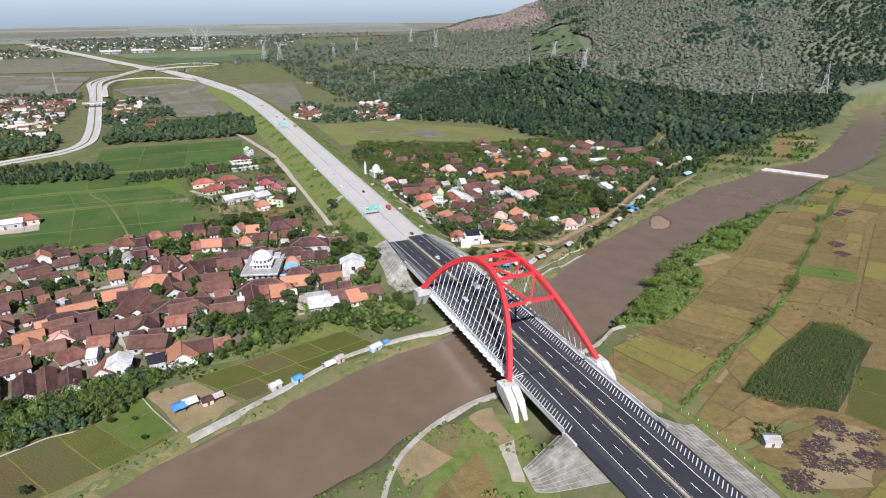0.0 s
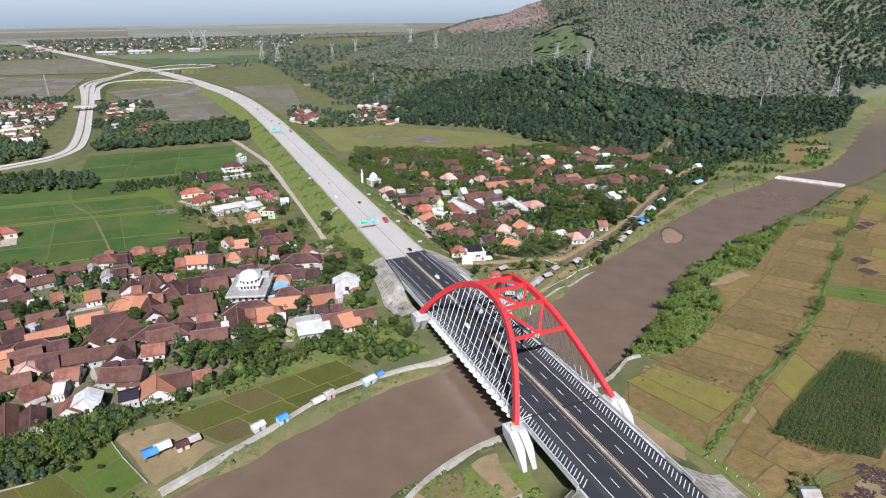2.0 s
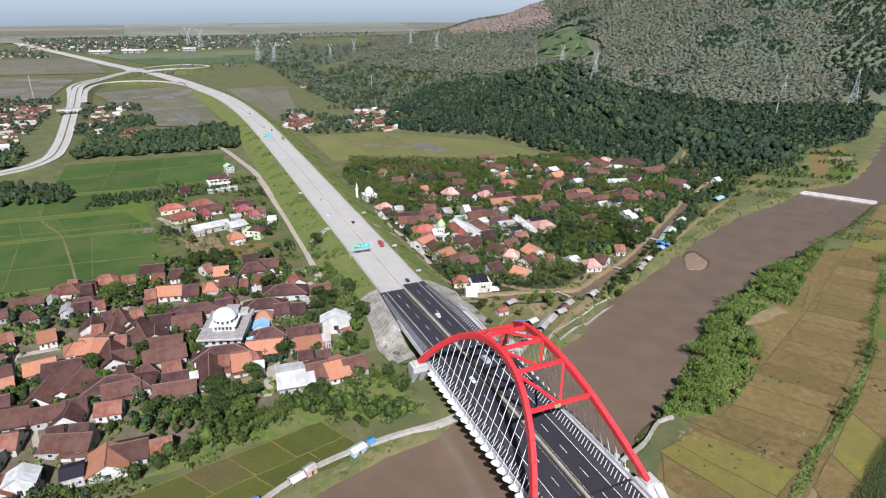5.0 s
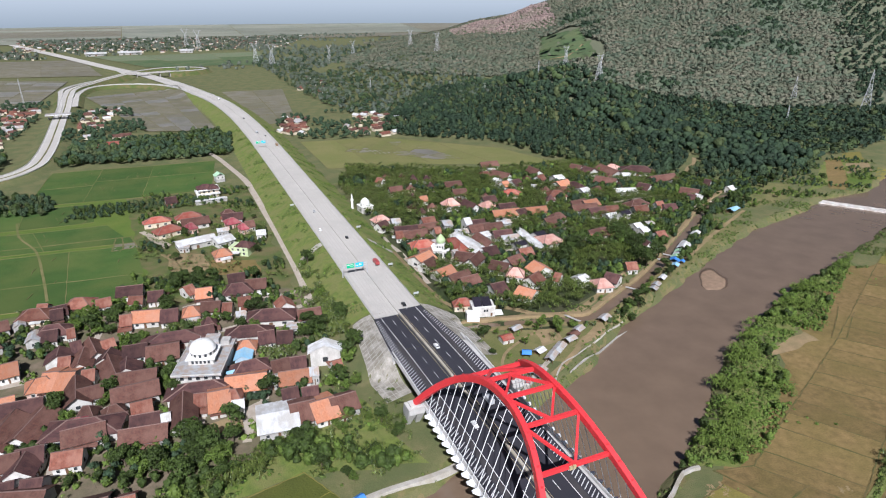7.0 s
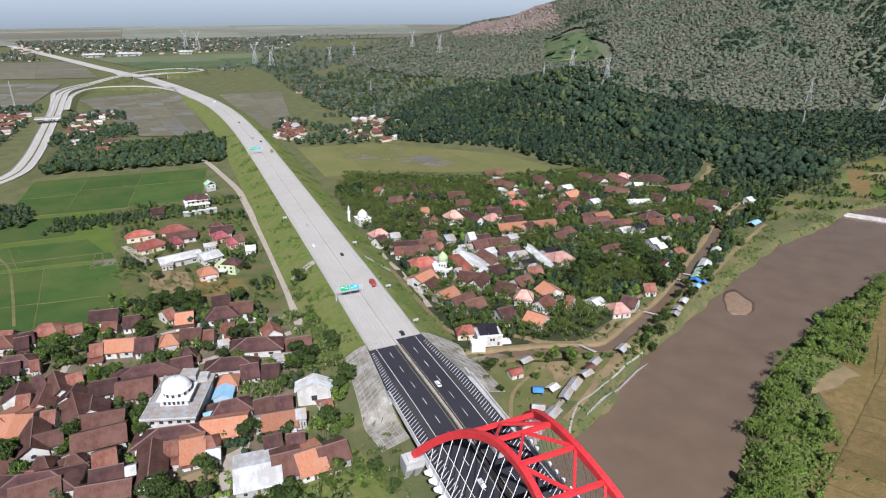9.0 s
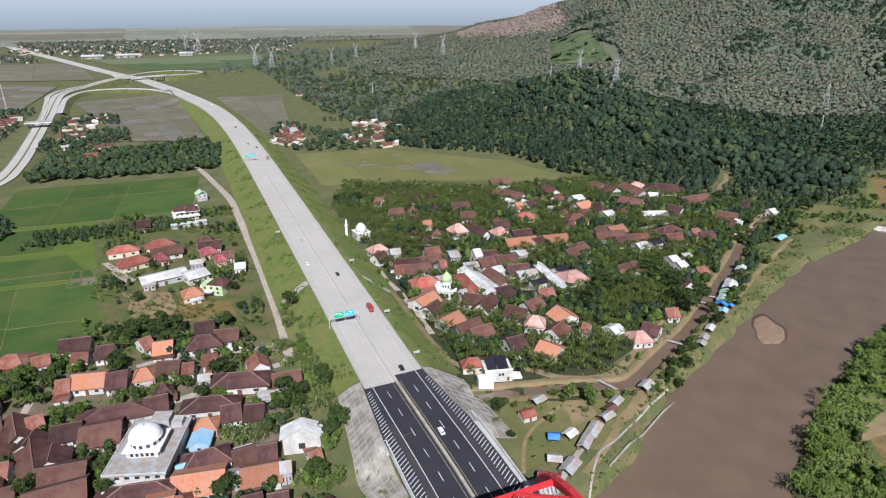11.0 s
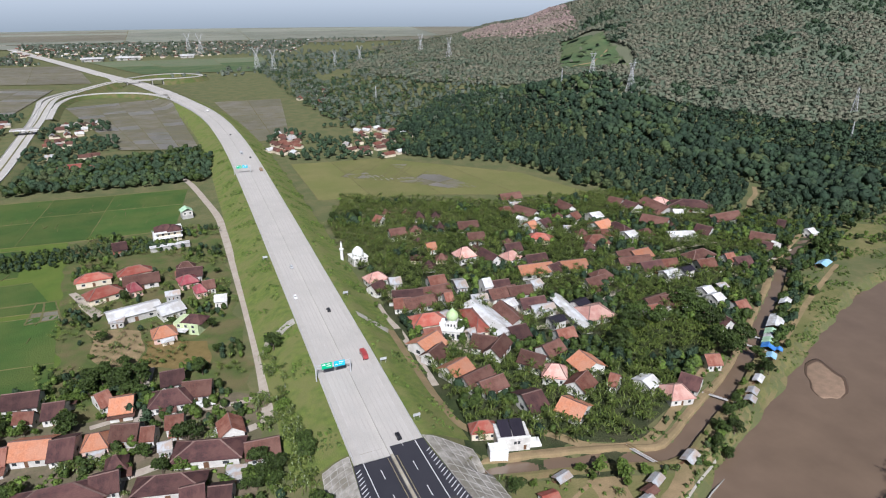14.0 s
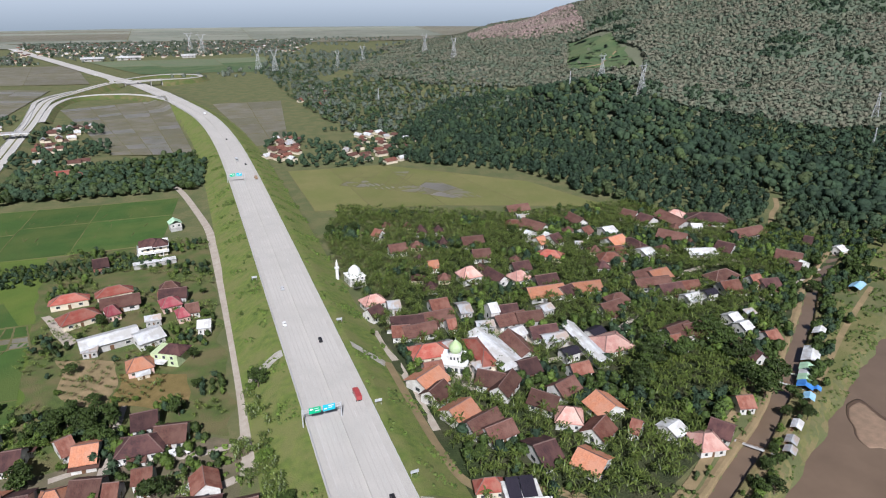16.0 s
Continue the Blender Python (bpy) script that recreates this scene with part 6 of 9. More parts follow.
for row in (
    ("r1", 69.2, 248.2, -5, 6.6, 7.2),
    ("s1", 49.3, 227.2, -5, 12.6, 10.4),
    ("r1", 45.4, 212.6, -4, 11.3, 8.0),
    ("g1", 58.4, 229.1, 4, 11.3, 7.2),
    ("s1", 72.1, 217.5, 87, 17.7, 7.2),
    ("w2", 79.8, 215.6, -85, 26.0, 7.2),
    ("b1", 92.1, 215.2, -90, 15.2, 7.2),
    ("d1", 110.5, 223.3, -6, 15.5, 6.4),
    ("g1", 113.2, 216.6, -4, 19.2, 8.0),
    ("k1", 112.0, 200.3, 6, 15.6, 7.2),
    ("d1", 86.6, 197.2, 2, 11.0, 7.2),
    ("w2", 124.9, 205.4, 85, 25.9, 4.0),
    ("k1", 135.3, 212.5, 16, 15.3, 8.0),
    ("p1", 137.1, 201.6, -1, 16.9, 10.4),
):
    set_house(*row)
for row in (
    ("b2", 169.6, 240.0, -3, 15.8, 7.2),
    ("b1", 159.3, 232.7, 7, 10.0, 7.2),
    ("o1", 161.3, 260.4, -7, 15.3, 6.4),
    ("o1", 135.7, 264.0, -5, 18.9, 7.2),
    ("d1", 147.1, 259.4, 13, 9.3, 7.2),
    ("d1", 144.4, 278.1, -3, 15.5, 6.4),
    ("p1", 131.8, 289.0, 10, 11.5, 7.2),
    ("d1", 139.8, 302.0, -1, 12.7, 6.4),
    ("d1", 118.3, 294.0, -79, 18.1, 5.6),
    ("p1", 102.9, 300.1, 3, 12.5, 7.2, 1.35),
    ("o1", 87.8, 324.2, -3, 5.8, 4.8),
    ("b1", 204.1, 262.5, 7, 10.7, 6.4),
    ("o1", 214.1, 259.5, 5, 11.8, 7.2),
    ("b4", 202.6, 250.9, -8, 17.6, 6.4),
):
    set_house(*row)
for row in (
    ("d1", 207.0, 240.1, -4, 15.8, 7.2),
    ("r1", 219.8, 239.7, -9, 18.3, 6.4),
    ("w1", 210.4, 225.9, 4, 13.4, 6.4),
    ("k1", 224.5, 226.5, 4, 14.1, 7.2),
    ("b2", 250.6, 243.6, 5, 25.0, 8.8),
    ("r1", 242.9, 230.1, -5, 16.4, 8.0),
    ("r1", 261.2, 228.7, -1, 9.4, 7.2, 1.2),
    ("d1", 266.8, 222.7, -10, 12.0, 7.2),
    ("b1", 176.0, 198.5, 8, 10.9, 8.0),
    ("r1", 167.8, 191.2, -3, 8.9, 6.4),
    ("b1", 186.7, 196.8, 0, 11.3, 6.4),
    ("w1", 213.0, 197.9, 6, 9.5, 5.6),
    ("g2", 227.4, 199.2, -3, 6.2, 4.0),
    ("w1", 211.2, 188.6, 6, 9.2, 5.6),
):
    set_house(*row)
for row in (
    ("w1", 98.0, 228.0, 10, 10.0, 6.0),
    ("g1", 125.4, 246.0, 12, 11.0, 6.5),
    ("w1", 54.0, 217.0, -20, 6.0, 4.6),
    ("g2", 67.0, 205.5, 8, 7.0, 5.0),
    ("d1", 194.3, 168.5, 88, 16.1, 4.8),
    ("r1", 215.7, 175.7, 1, 10.3, 7.2),
    ("r1", 108.3, 186.2, 0, 12.9, 6.4),
):
    set_house(*row)
for row in (
    ("d1", -112.5, 406.9, 8, 9.7, 6.4),
    ("s1", -123.4, 354.0, 5, 13.2, 5.6),
    ("s1", -115.8, 330.7, 22, 12.8, 9.6),
    ("s1", -100.4, 356.4, 8, 12.8, 6.4),
    ("b1", -95.8, 341.3, 4, 13.6, 8.0),
    ("c1", -99.4, 331.1, 15, 7.0, 8.0),
    ("b2", -70.3, 353.0, 0, 13.4, 7.2),
    ("d1", -67.8, 341.2, -7, 15.8, 6.4),
    ("c1", -69.6, 330.0, 12, 10.5, 8.0),
    ("c1", -63.2, 313.3, 11, 6.3, 7.2),
    ("b1", -58.0, 316.4, 4, 4.8, 5.6),
    ("w2", -98.0, 299.0, 14, 18.1, 7.2),
    ("w1", -79.8, 294.3, 21, 17.7, 9.6),
    ("w1", -52.3, 295.8, -6, 9.2, 6.4),
):
    set_house(*row)
for row in (
    ("g1", -78.0, 313.5, 2, 11.5, 4.8),
    ("g2", -105.7, 290.8, -4, 7.2, 5.6),
    ("o2", -82.2, 267.1, 7, 12.3, 8.8),
):
    set_house(*row)

COMMON = ["b1", "b1", "b2", "b2", "b3", "b4", "b4", "d1", "d1", "d2", "d3", "r1", "r2", "r1", "o1", "o2", "w1", "g1", "b1", "b2"]
for row in (("w2", -270, 297, 5, 1.2, 0.9), ("s1", -257, 300, 5, 1.1, 0.9), ("d1", -217, 41, 100, 2.3, 0.95, 0.85), ("b1", -208.5, 41, 100, 2.2, 0.95, 0.85), ("d1", -199.5, 40, 98, 1.9, 1.0, 0.85), ("b4", -211, 72, 5, 1.0, 1.2), ("d1", -199, 83, 8, 1.1, 1.3), ("o1", -222, 88, 10, 1.3, 1.1), ("b1", -224, 62, 12, 1.1, 1.3), ("d1", -232, 45, 100, 2.0, 1.0), ("b1", -210, 96, 10, 1.2, 1.2)):
    put_house(*row)
village([(-250, 60), (-216, 66), (-222, 110), (-205, 150), (-188, 190), (-172, 222), (-250, 222)], COMMON, 10.0, 14, 13, 0.6, 1.6)
village([(-330, 40), (-232, 30), (-236, 120), (-262, 215), (-340, 215)], COMMON, 13.0, 14, 3, 0.85)


VARIED = ["b3", "d2", "b3", "r2", "w1", "g1", "b3", "d2", "b2"]
village([(60, 300), (170, 262), (280, 290), (330, 330), (190, 395), (70, 420)], VARIED, 14.0, -20, 22, 0.35, 4.0)

far_spots = []


def far_village(poly, pitch, turn, seed, keep):
    """Notes down where the houses of a village far off stand."""
    rng = random.Random(seed)
    xs, ys = [p[0] for p in poly], [p[1] for p in poly]
    x = min(xs)
    while x < max(xs):
        y = min(ys)
        while y < max(ys):
            a, c = x + rng.uniform(-0.3, 0.3) * pitch, y + rng.uniform(-0.3, 0.3) * pitch
            if inside(a, c, poly) and rng.random() < keep:
                far_spots.append((a, c, turn + rng.choice((0, 90)) + rng.uniform(-8, 8), rng.uniform(7, 14), rng.uniform(6, 9), rng.randrange(7)))
                placed.append((a, c, 6))
            y += pitch
        x += pitch


far_village([(22, 669), (52, 639), (78, 748), (49, 784)], 13.0, 30, 4, 0.8)
far_village([(97, 676), (124, 612), (169, 596), (218, 738), (182, 805)], 17.0, 20, 5, 0.6)
far_village([(114, 1026), (154, 973), (213, 1206), (173, 1275)], 20.0, 20, 6, 0.6)
far_village([(-420, 620), (-292, 640), (-296, 1000), (-430, 1100)], 14.5, 10, 7, 0.8)
far_village([(-224, 790), (-196, 780), (-172, 953), (-232, 960)], 13.0, 10, 8, 0.75)
far_village([(-205, 690), (-150, 690), (-150, 740), (-210, 760)], 18.0, 5, 9, 0.6)
far_village([(-1000, 1990), (-420, 1990), (-560, 2300), (-1100, 2300)], 32.0, 8, 10, 0.8)
far_village([(-560, 2300), (-120, 2120), (300, 2200), (500, 2900), (-650, 2950)], 34.0, 12, 11, 0.75)
for x, y, n in ((-300, 2085, 3.0), (-205, 2095, 3.4), (-40, 2110, 2.0)):
    put_house("w2", x, y, 4, n, 2.6, 1.8)
far_village([(-1500, 2300), (-600, 2300), (-800, 2750), (-1600, 2750)], 75.0, 8, 12, 0.8)
put_house("s1", -171, 664, 4, 2.0, 1.5, 1.2)


for label, material, chosen in (("weathered brown roofs of far villages", "tile_brown", (0, 1, 2)), ("old red roofs of far villages", "tile_red", (3, 4)), ("grey sheet roofs of far villages", "sheet_grey", (5,)), ("white sheet roofs of far villages", "sheet_white", (6,))):
    bw, br = bmesh.new(), bmesh.new()
    for x, y, turn, w, d, k in far_spots:
        if k in chosen:
            m = pose(x, y, land_at(x, y), 0, 0, turn)
            box(bw, -w / 2, w / 2, -d / 2, d / 2, -0.4, 3.2, m)
            for s in (-1, 1):
                q = [br.verts.new(m @ Vector(c)) for c in ((-w / 2 - 0.5, s * (d / 2 + 0.6), 3.0), (w / 2 + 0.5, s * (d / 2 + 0.6), 3.0), (w / 2 + 0.5, 0, 5.8), (-w / 2 - 0.5, 0, 5.8))]
                br.faces.new(q[::s])
    tagged(part("far_house_roofs", br, material), label, "roofs", kind="stuff")
    tagged(part("far_house_walls", bw, "wall_cream"), "pale walls of houses in far villages", "houses", kind="stuff")



# ---- landmark buildings ----
def lump(bm, x, y, z, rx, ry, rz, seg=20, onion=0.0):
    made = bmesh.ops.create_uvsphere(bm, u_segments=seg, v_segments=12, radius=1.0)["verts"]
    for v in made:
        k = 1.0
        if v.co.z > 0.55 and onion:
            k = 1 - onion * (v.co.z - 0.55) / 0.45 * 0.6
        v.co = Vector((x + v.co.x * rx * k, y + v.co.y * ry * k, z + v.co.z * rz * (1 + onion * max(v.co.z, 0) ** 6)))


def boxes(name, material, root, *rows):
    b = bmesh.new()
    for r in rows:
        box(b, *r)
    return part(name, b, material, root)


def windows(root, xs, y, z0, z1, w, material="glass", proud=0.06):
    for x in xs:
        win = boxes("window", "wall_grey", root, (x - w / 2 - 0.12, x + w / 2 + 0.12, y - proud, y + 0.05, z0 - 0.12, z1 + 0.12))
        boxes("pane", material, win, (x - w / 2, x + w / 2, y - proud - 0.03, y, z0, z1))


mosque = thing("mosque", "large white mosque with flat roofs and a broad white dome", "mosque", at=(-101.0, 124.0, 0.2), turn=-18)
boxes("wall", "wall_white", mosque, (-9.5, 9.5, -14, 14, -0.5, 8.6))
boxes("roof_slab", "sheet_grey", mosque, (-11, 11, -16, 15.5, 8.6, 9.3))
boxes("parapet", "wall_white", mosque, (-11, 11, -16, -15.7, 9.3, 9.8), (-11, -10.7, -15.7, 15.2, 9.3, 9.8), (10.7, 11, -15.7, 15.2, 9.3, 9.8))
boxes("porch_roof", "wall_white", mosque, (-10, 10, -20, -15.9, 5.0, 5.5))
for x in (-9, -4.5, 0, 4.5, 9):
    boxes("column", "dome_white", mosque, (x - 0.35, x + 0.35, -19.6, -18.9, 0, 5.0))
boxes("stair_roof", "sheet_grey", mosque, (-3, 4, 10, 16, 9.3, 12.4))
boxes("tank_room", "wall_grey", mosque, (5, 9, 9.5, 14, 9.3, 11.6))
boxes("upper_storey", "wall_white", mosque, (-5.6, 5.6, -7.2, 4.0, 9.3, 12.0))
boxes("upper_ledge", "dome_white", mosque, (-6.6, 6.6, -8.1, 4.9, 12.0, 12.5))
windows(mosque, (-3.6, -1.8, 0, 1.8, 3.6), -7.2, 9.9, 11.5, 1.0)
windows(mosque, (-7, -3.5, 0, 3.5, 7), -14.0, 1.2, 3.6, 1.6)
windows(mosque, (-7, -3.5, 0, 3.5, 7), -14.0, 5.8, 7.8, 1.6)
b = bmesh.new()
bmesh.ops.create_cone(b, cap_ends=True, segments=28, radius1=5.4, radius2=5.4, depth=2.2, matrix=Matrix.Translation((0, -1.6, 13.6)))
part("drum", b, "wall_white", mosque)
for k in range(14):
    b = bmesh.new()
    a = 2 * math.pi * k / 14
    box(b, -0.55, 0.55, -0.08, 0.08, 12.9, 14.3, Matrix.Translation((5.42 * math.sin(a), -1.6 - 5.42 * math.cos(a), 0)) @ Matrix.Rotation(a, 4, "Z"))
    part("drum_window", b, "glass", mosque)
b = bmesh.new()
lump(b, 0, -1.6, 14.7, 5.9, 5.9, 4.6, 32)
bmesh.ops.bisect_plane(b, geom=b.verts[:] + b.edges[:] + b.faces[:], plane_co=(0, 0, 14.7), plane_no=(0, 0, -1), clear_outer=True)
part("dome", b, "dome_white", mosque, smooth=True)
b = bmesh.new()
tube(b, [(0, -1.6, 19.0), (0, -1.6, 21.2)], [0.22, 0.05], 8)
part("finial", b, "grey_steel", mosque)

mosque2 = thing("mosque", "small white mosque with a lime green onion dome", "mosque", at=(57.5, 214, 0.2), turn=-32)
boxes("wall", "wall_white", mosque2, (-6, 6, -6, 6, -0.5, 5.2))
boxes("roof_slab", "dome_white", mosque2, (-6.6, 6.6, -6.6, 6.6, 5.2, 5.7))
boxes("tower", "wall_white", mosque2, (-3, 3, -3, 3, 5.7, 8.0))
windows(mosque2, (-1.6, 0, 1.6), -3.0, 6.2, 7.5, 0.8)
windows(mosque2, (-4, -1.4, 1.4, 4), -6.0, 1.0, 3.6, 1.3)
b = bmesh.new()
bmesh.ops.create_cone(b, cap_ends=True, segments=20, radius1=2.6, radius2=2.6, depth=1.2, matrix=Matrix.Translation((0, 0, 8.6)))
part("drum", b, "dome_white", mosque2)
b = bmesh.new()
lump(b, 0, 0, 11.0, 3.2, 3.2, 3.2, 24, 0.35)
part("dome", b, "dome_lime", mosque2, smooth=True)
b = bmesh.new()
tube(b, [(0, 0, 14.6), (0, 0, 16.6)], [0.16, 0.04], 8)
part("finial", b, "grey_steel", mosque2)

mosque3 = thing("mosque", "little white mosque with a white dome and slim minaret", "mosque", at=(36.5, 326, 0.2), turn=8)
boxes("wall", "wall_white", mosque3, (-5, 5, -5, 5, -0.5, 5.0))
boxes("porch", "wall_white", mosque3, (-4, 4, -9, -5, -0.5, 3.4))
boxes("roof_slab", "dome_white", mosque3, (-5.4, 5.4, -5.4, 5.4, 5.0, 5.4))
windows(mosque3, (-3, 0, 3), -5.0, 3.6, 4.7, 0.9)
windows(mosque3, (-2.4, 0, 2.4), -9.0, 0.8, 2.6, 1.1)
b = bmesh.new()
bmesh.ops.create_cone(b, cap_ends=True, segments=20, radius1=3.6, radius2=3.6, depth=1.6, matrix=Matrix.Translation((0, 0, 6.2)))
part("drum", b, "wall_white", mosque3)
b = bmesh.new()
lump(b, 0, 0, 7.0, 3.9, 3.9, 4.0, 24, 0.2)
part("dome", b, "dome_white", mosque3, smooth=True)
b = bmesh.new()
tube(b, [(-9, 6, -0.5), (-9, 6, 9), (-9, 6, 9.1), (-9, 6, 9.8), (-9, 6, 9.9), (-9, 6, 12.5), (-9, 6, 15)], [1.1, 0.95, 1.5, 1.5, 0.8, 0.75, 0.05], 12)
part("minaret", b, "dome_white", mosque3)

villa = thing("villa", "new white flat-roofed house with black solar panels", "house", at=(44.5, 127.5, 0.2), turn=-14)
boxes("wall", "wall_white", villa, (-5, 8, -5, 5, -0.5, 5.6))
boxes("front_block", "dome_white", villa, (-9, -2, -10, -4.9, -0.5, 4.6))
boxes("parapet", "dome_white", villa, (-5.1, 8.1, -5.1, -4.8, 5.6, 6.4), (-9.1, -1.9, -10.1, -9.8, 4.6, 5.1), (-9.1, -8.8, -9.8, -5, 4.6, 5.1))
boxes("terrace", "dome_white", villa, (8, 13, -4, 1, -0.3, 0.6))
for x0, x1 in ((-3.6, 1.0), (1.3, 6.4)):
    b = bmesh.new()
    box(b, x0, x1, -3.8, 4.6, 0, 0.12, Matrix.Translation((0, 0, 6.6)) @ Matrix.Rotation(radians(14), 4, "X"))
    part("solar_panel", b, "solar", villa)
windows(villa, (2.0, 3.4), -5.0, 2.9, 4.2, 1.0)
boxes("door", "timber", villa, (5.4, 6.5, -5.08, -4.95, 0, 2.1))
placed.append((44, 127, 9))
put_house("s1", 37.5, 135, -14, 0.62, 0.72, 1.0)

modern = thing("villa", "two-storey cream house with dark hipped roofs and balconies", "house", at=(-81, 424, 0.2), turn=4)
boxes("wall", "wall_cream", modern, (-8, 8, -8, 8, -0.5, 3.4), (-7, 8, -6, 8, 3.4, 6.8))
boxes("balcony_slab", "dome_white", modern, (-11, 9, -10, 9, 3.3, 3.7), (-9, 9.4, -8, 9, 6.7, 7.0))
boxes("balcony_wall", "wall_white", modern, (-11, 9, -10, -9.8, 3.7, 4.6), (-11, -10.8, -9.8, 9, 3.7, 4.6))
for x in (-10.4, -5, 0, 5):
    boxes("column", "dome_white", modern, (x - 0.25, x + 0.25, -9.6, -9.1, -0.5, 3.3))
for x, y, w, d, h in ((-2, 2, 14, 12, 3.2), (4, -2, 9, 10, 3.6)):
    rf = part("roof", roof_mesh(w, d, h, "hip"), "tile_dark", modern)
    rf.location = (x, y, 7.1)
windows(modern, (-4, 0, 4), -8.0, 0.9, 2.5, 1.6)
windows(modern, (-4, 0, 4), -6.0, 4.4, 6.0, 1.6)
placed.append((-81, 424, 12))
wall_ = thing("garden_wall", "long pale garden wall with tiled coping", "wall", at=(-80, 399, 0), turn=6)
boxes("wall", "wall_grey", wall_, (-13, 13, -0.3, 0.3, -0.3, 2.6), (-13, 13, 4.0, 4.4, -0.3, 3.2))
boxes("coping", "sheet_white", wall_, (-13.2, 13.2, -0.6, 4.7, 3.2, 3.4))

hut = thing("house", "narrow white two-storey hut with green gable roof", "house", at=(-68, 470, 0.1), turn=12)
boxes("wall", "wall_white", hut, (-4, 4, -4, 4, -0.5, 6))
rf = part("roof", roof_mesh(8, 8, 2.6, "gable"), "wall_green", hut)
rf.location.z, rf.rotation_euler.z = 6.0, radians(90)
boxes("storey_band", "wall_grey", hut, (-4.05, 4.05, -4.05, 4.05, -0.4, 2.6))
windows(hut, (-2, 2), -4.06, 3.8, 5.0, 1.2)
lime = thing("house", "lime green two-storey house with dark tiled roof", "house", at=(-69, 272, 0.1), turn=-32)
boxes("wall", "wall_lime", lime, (-7, 7, -5, 5, -0.5, 6))
boxes("porch_roof", "sheet_white", lime, (-8, 2, -9, -4.9, 3.0, 3.2))
rf = part("roof", roof_mesh(11, 9, 3, "hip"), "tile_dark", lime)
rf.location = (2.5, 0.5, 6.0)
windows(lime, (-4, 0, 4), -5.0, 1.0, 2.4, 1.3)
windows(lime, (-4, 0, 4), -5.0, 3.8, 5.2, 1.3)
placed.append((-69, 272, 7))


# ---- sheds, stalls ----
def shed(x, y, turn, w, d, h, roof, wall, label, open_front=False, name="shed"):
    root = thing(name, label, "shed", at=(x, y, land_at(x, y) + 0.05), turn=turn)
    if open_front:
        for px in (-w / 2 + 0.2, w / 2 - 0.2):
            for py in (-d / 2 + 0.2, d / 2 - 0.2):
                boxes("post", "timber", root, (px - 0.09, px + 0.09, py - 0.09, py + 0.09, -0.4, h))
        boxes("bench", "timber", root, (-w / 2 + 0.3, w / 2 - 0.3, d / 2 - 1.0, d / 2 - 0.4, 0.0, 0.5))
    else:
        boxes("wall", wall, root, (-w / 2, w / 2, -d / 2, d / 2, -0.4, h))
        boxes("door", "timber", root, (-0.5, 0.5, -d / 2 - 0.06, -d / 2 + 0.02, 0, 1.9))
    rf = part("roof", roof_mesh(w, d, 0.22 * d, "gable", 0.4), roof, root)
    rf.location.z = h
    placed.append((x, y, 0.5 * max(w, d)))
    return root


for row in (
    (-155, 1.0, 15, 5, 5, 2.6, "tarp_blue", "wall_white", "field shed with blue tarpaulin roof", True), (-150.4, 3.0, 15, 5.5, 5, 2.7, "sheet_white", "wall_white", "open shed with white sheet roof", True), (-143.5, 1.5, 15, 4.5, 4, 2.4, "tile_dark", "wall_cream", "small shed with dark roof", False), (-139.0, 3.4, 15, 4, 4, 2.2, "sheet_grey", "wall_grey", "small shed with grey sheet roof", True),
    (-63, 15.5, 20, 6, 3.5, 2.4, "sheet_white", "wall_blue", "riverside stall with white and blue walls", False), (-57, 18, 20, 3, 2.5, 2.0, "tarp_blue", "wall_grey", "tiny stall with blue tarpaulin", True), (-104.5, 2.5, 22, 4, 3.5, 2.4, "tarp_blue", "wall_blue", "bright blue riverside food stall", False), (-114.5, 1.5, 22, 5, 3.5, 2.3, "sheet_white", "wall_white", "whitewashed stall on the river bank", False), (-88, 8.5, 22, 5, 3.5, 2.4, "sheet_white", "wall_white", "pale open stall on the river bank", True), (-82.5, 11.5, 22, 4, 3.5, 2.6, "sheet_grey", "wall_pink", "pink riverside stall with grey roof", False),
    (58.5, -114.5, -25, 6, 5, 2.8, "sheet_grey", "wall_white", "little white field hut with grey roof", False), (43.5, 94, 0, 6, 5.5, 2.6, "tile_scarlet", "wall_white", "small white building with red roof", False), (53, 101, 15, 6, 4, 2.6, "sheet_grey", "wall_grey", "open bamboo shelter with grey roof", True),
):
    shed(*row)
for row in (
    (63, 74.5, 35, 9, 4.5, 2.6, "sheet_grey", "wall_blue", "riverside stall with pale grey sheet roof", True), (55.5, 69.5, 38, 8, 4, 2.6, "sheet_grey", "wall_blue", "riverside stall with pale grey sheet roof", True), (73.5, 80, 15, 6, 4, 2.5, "sheet_grey", "wall_grey", "riverside stall with grey sheet roof", True), (78, 83.5, 15, 5, 4, 2.5, "tile_brown", "wall_grey", "riverside stall with brown roof", True), (83.5, 87, 25, 6, 4, 2.5, "sheet_grey", "wall_grey", "riverside stall with grey sheet roof", True), (103.5, 91.5, 25, 7, 4.5, 2.5, "sheet_grey", "wall_white", "riverside stall with pale grey roof", True), (46, 77.5, -30, 4, 4, 2.3, "tarp_blue", "wall_blue", "tiny stall with blue tarpaulin", True), (53, 76.5, 20, 5, 4, 2.3, "sheet_white", "wall_blue", "stall with white awning", True), (39.5, 66.5, -30, 5, 4, 2.4, "sheet_grey", "wall_grey", "stall with grey sheet roof", True), (42.5, 60.5, 30, 8, 5, 2.6, "sheet_grey", "wall_blue", "stall with pale grey sheet roof", True), (32, 58.5, -35, 8, 5, 2.6, "tile_crimson", "wall_white", "building with crimson sheet roof below the bridge", False),
):
    shed(*row)
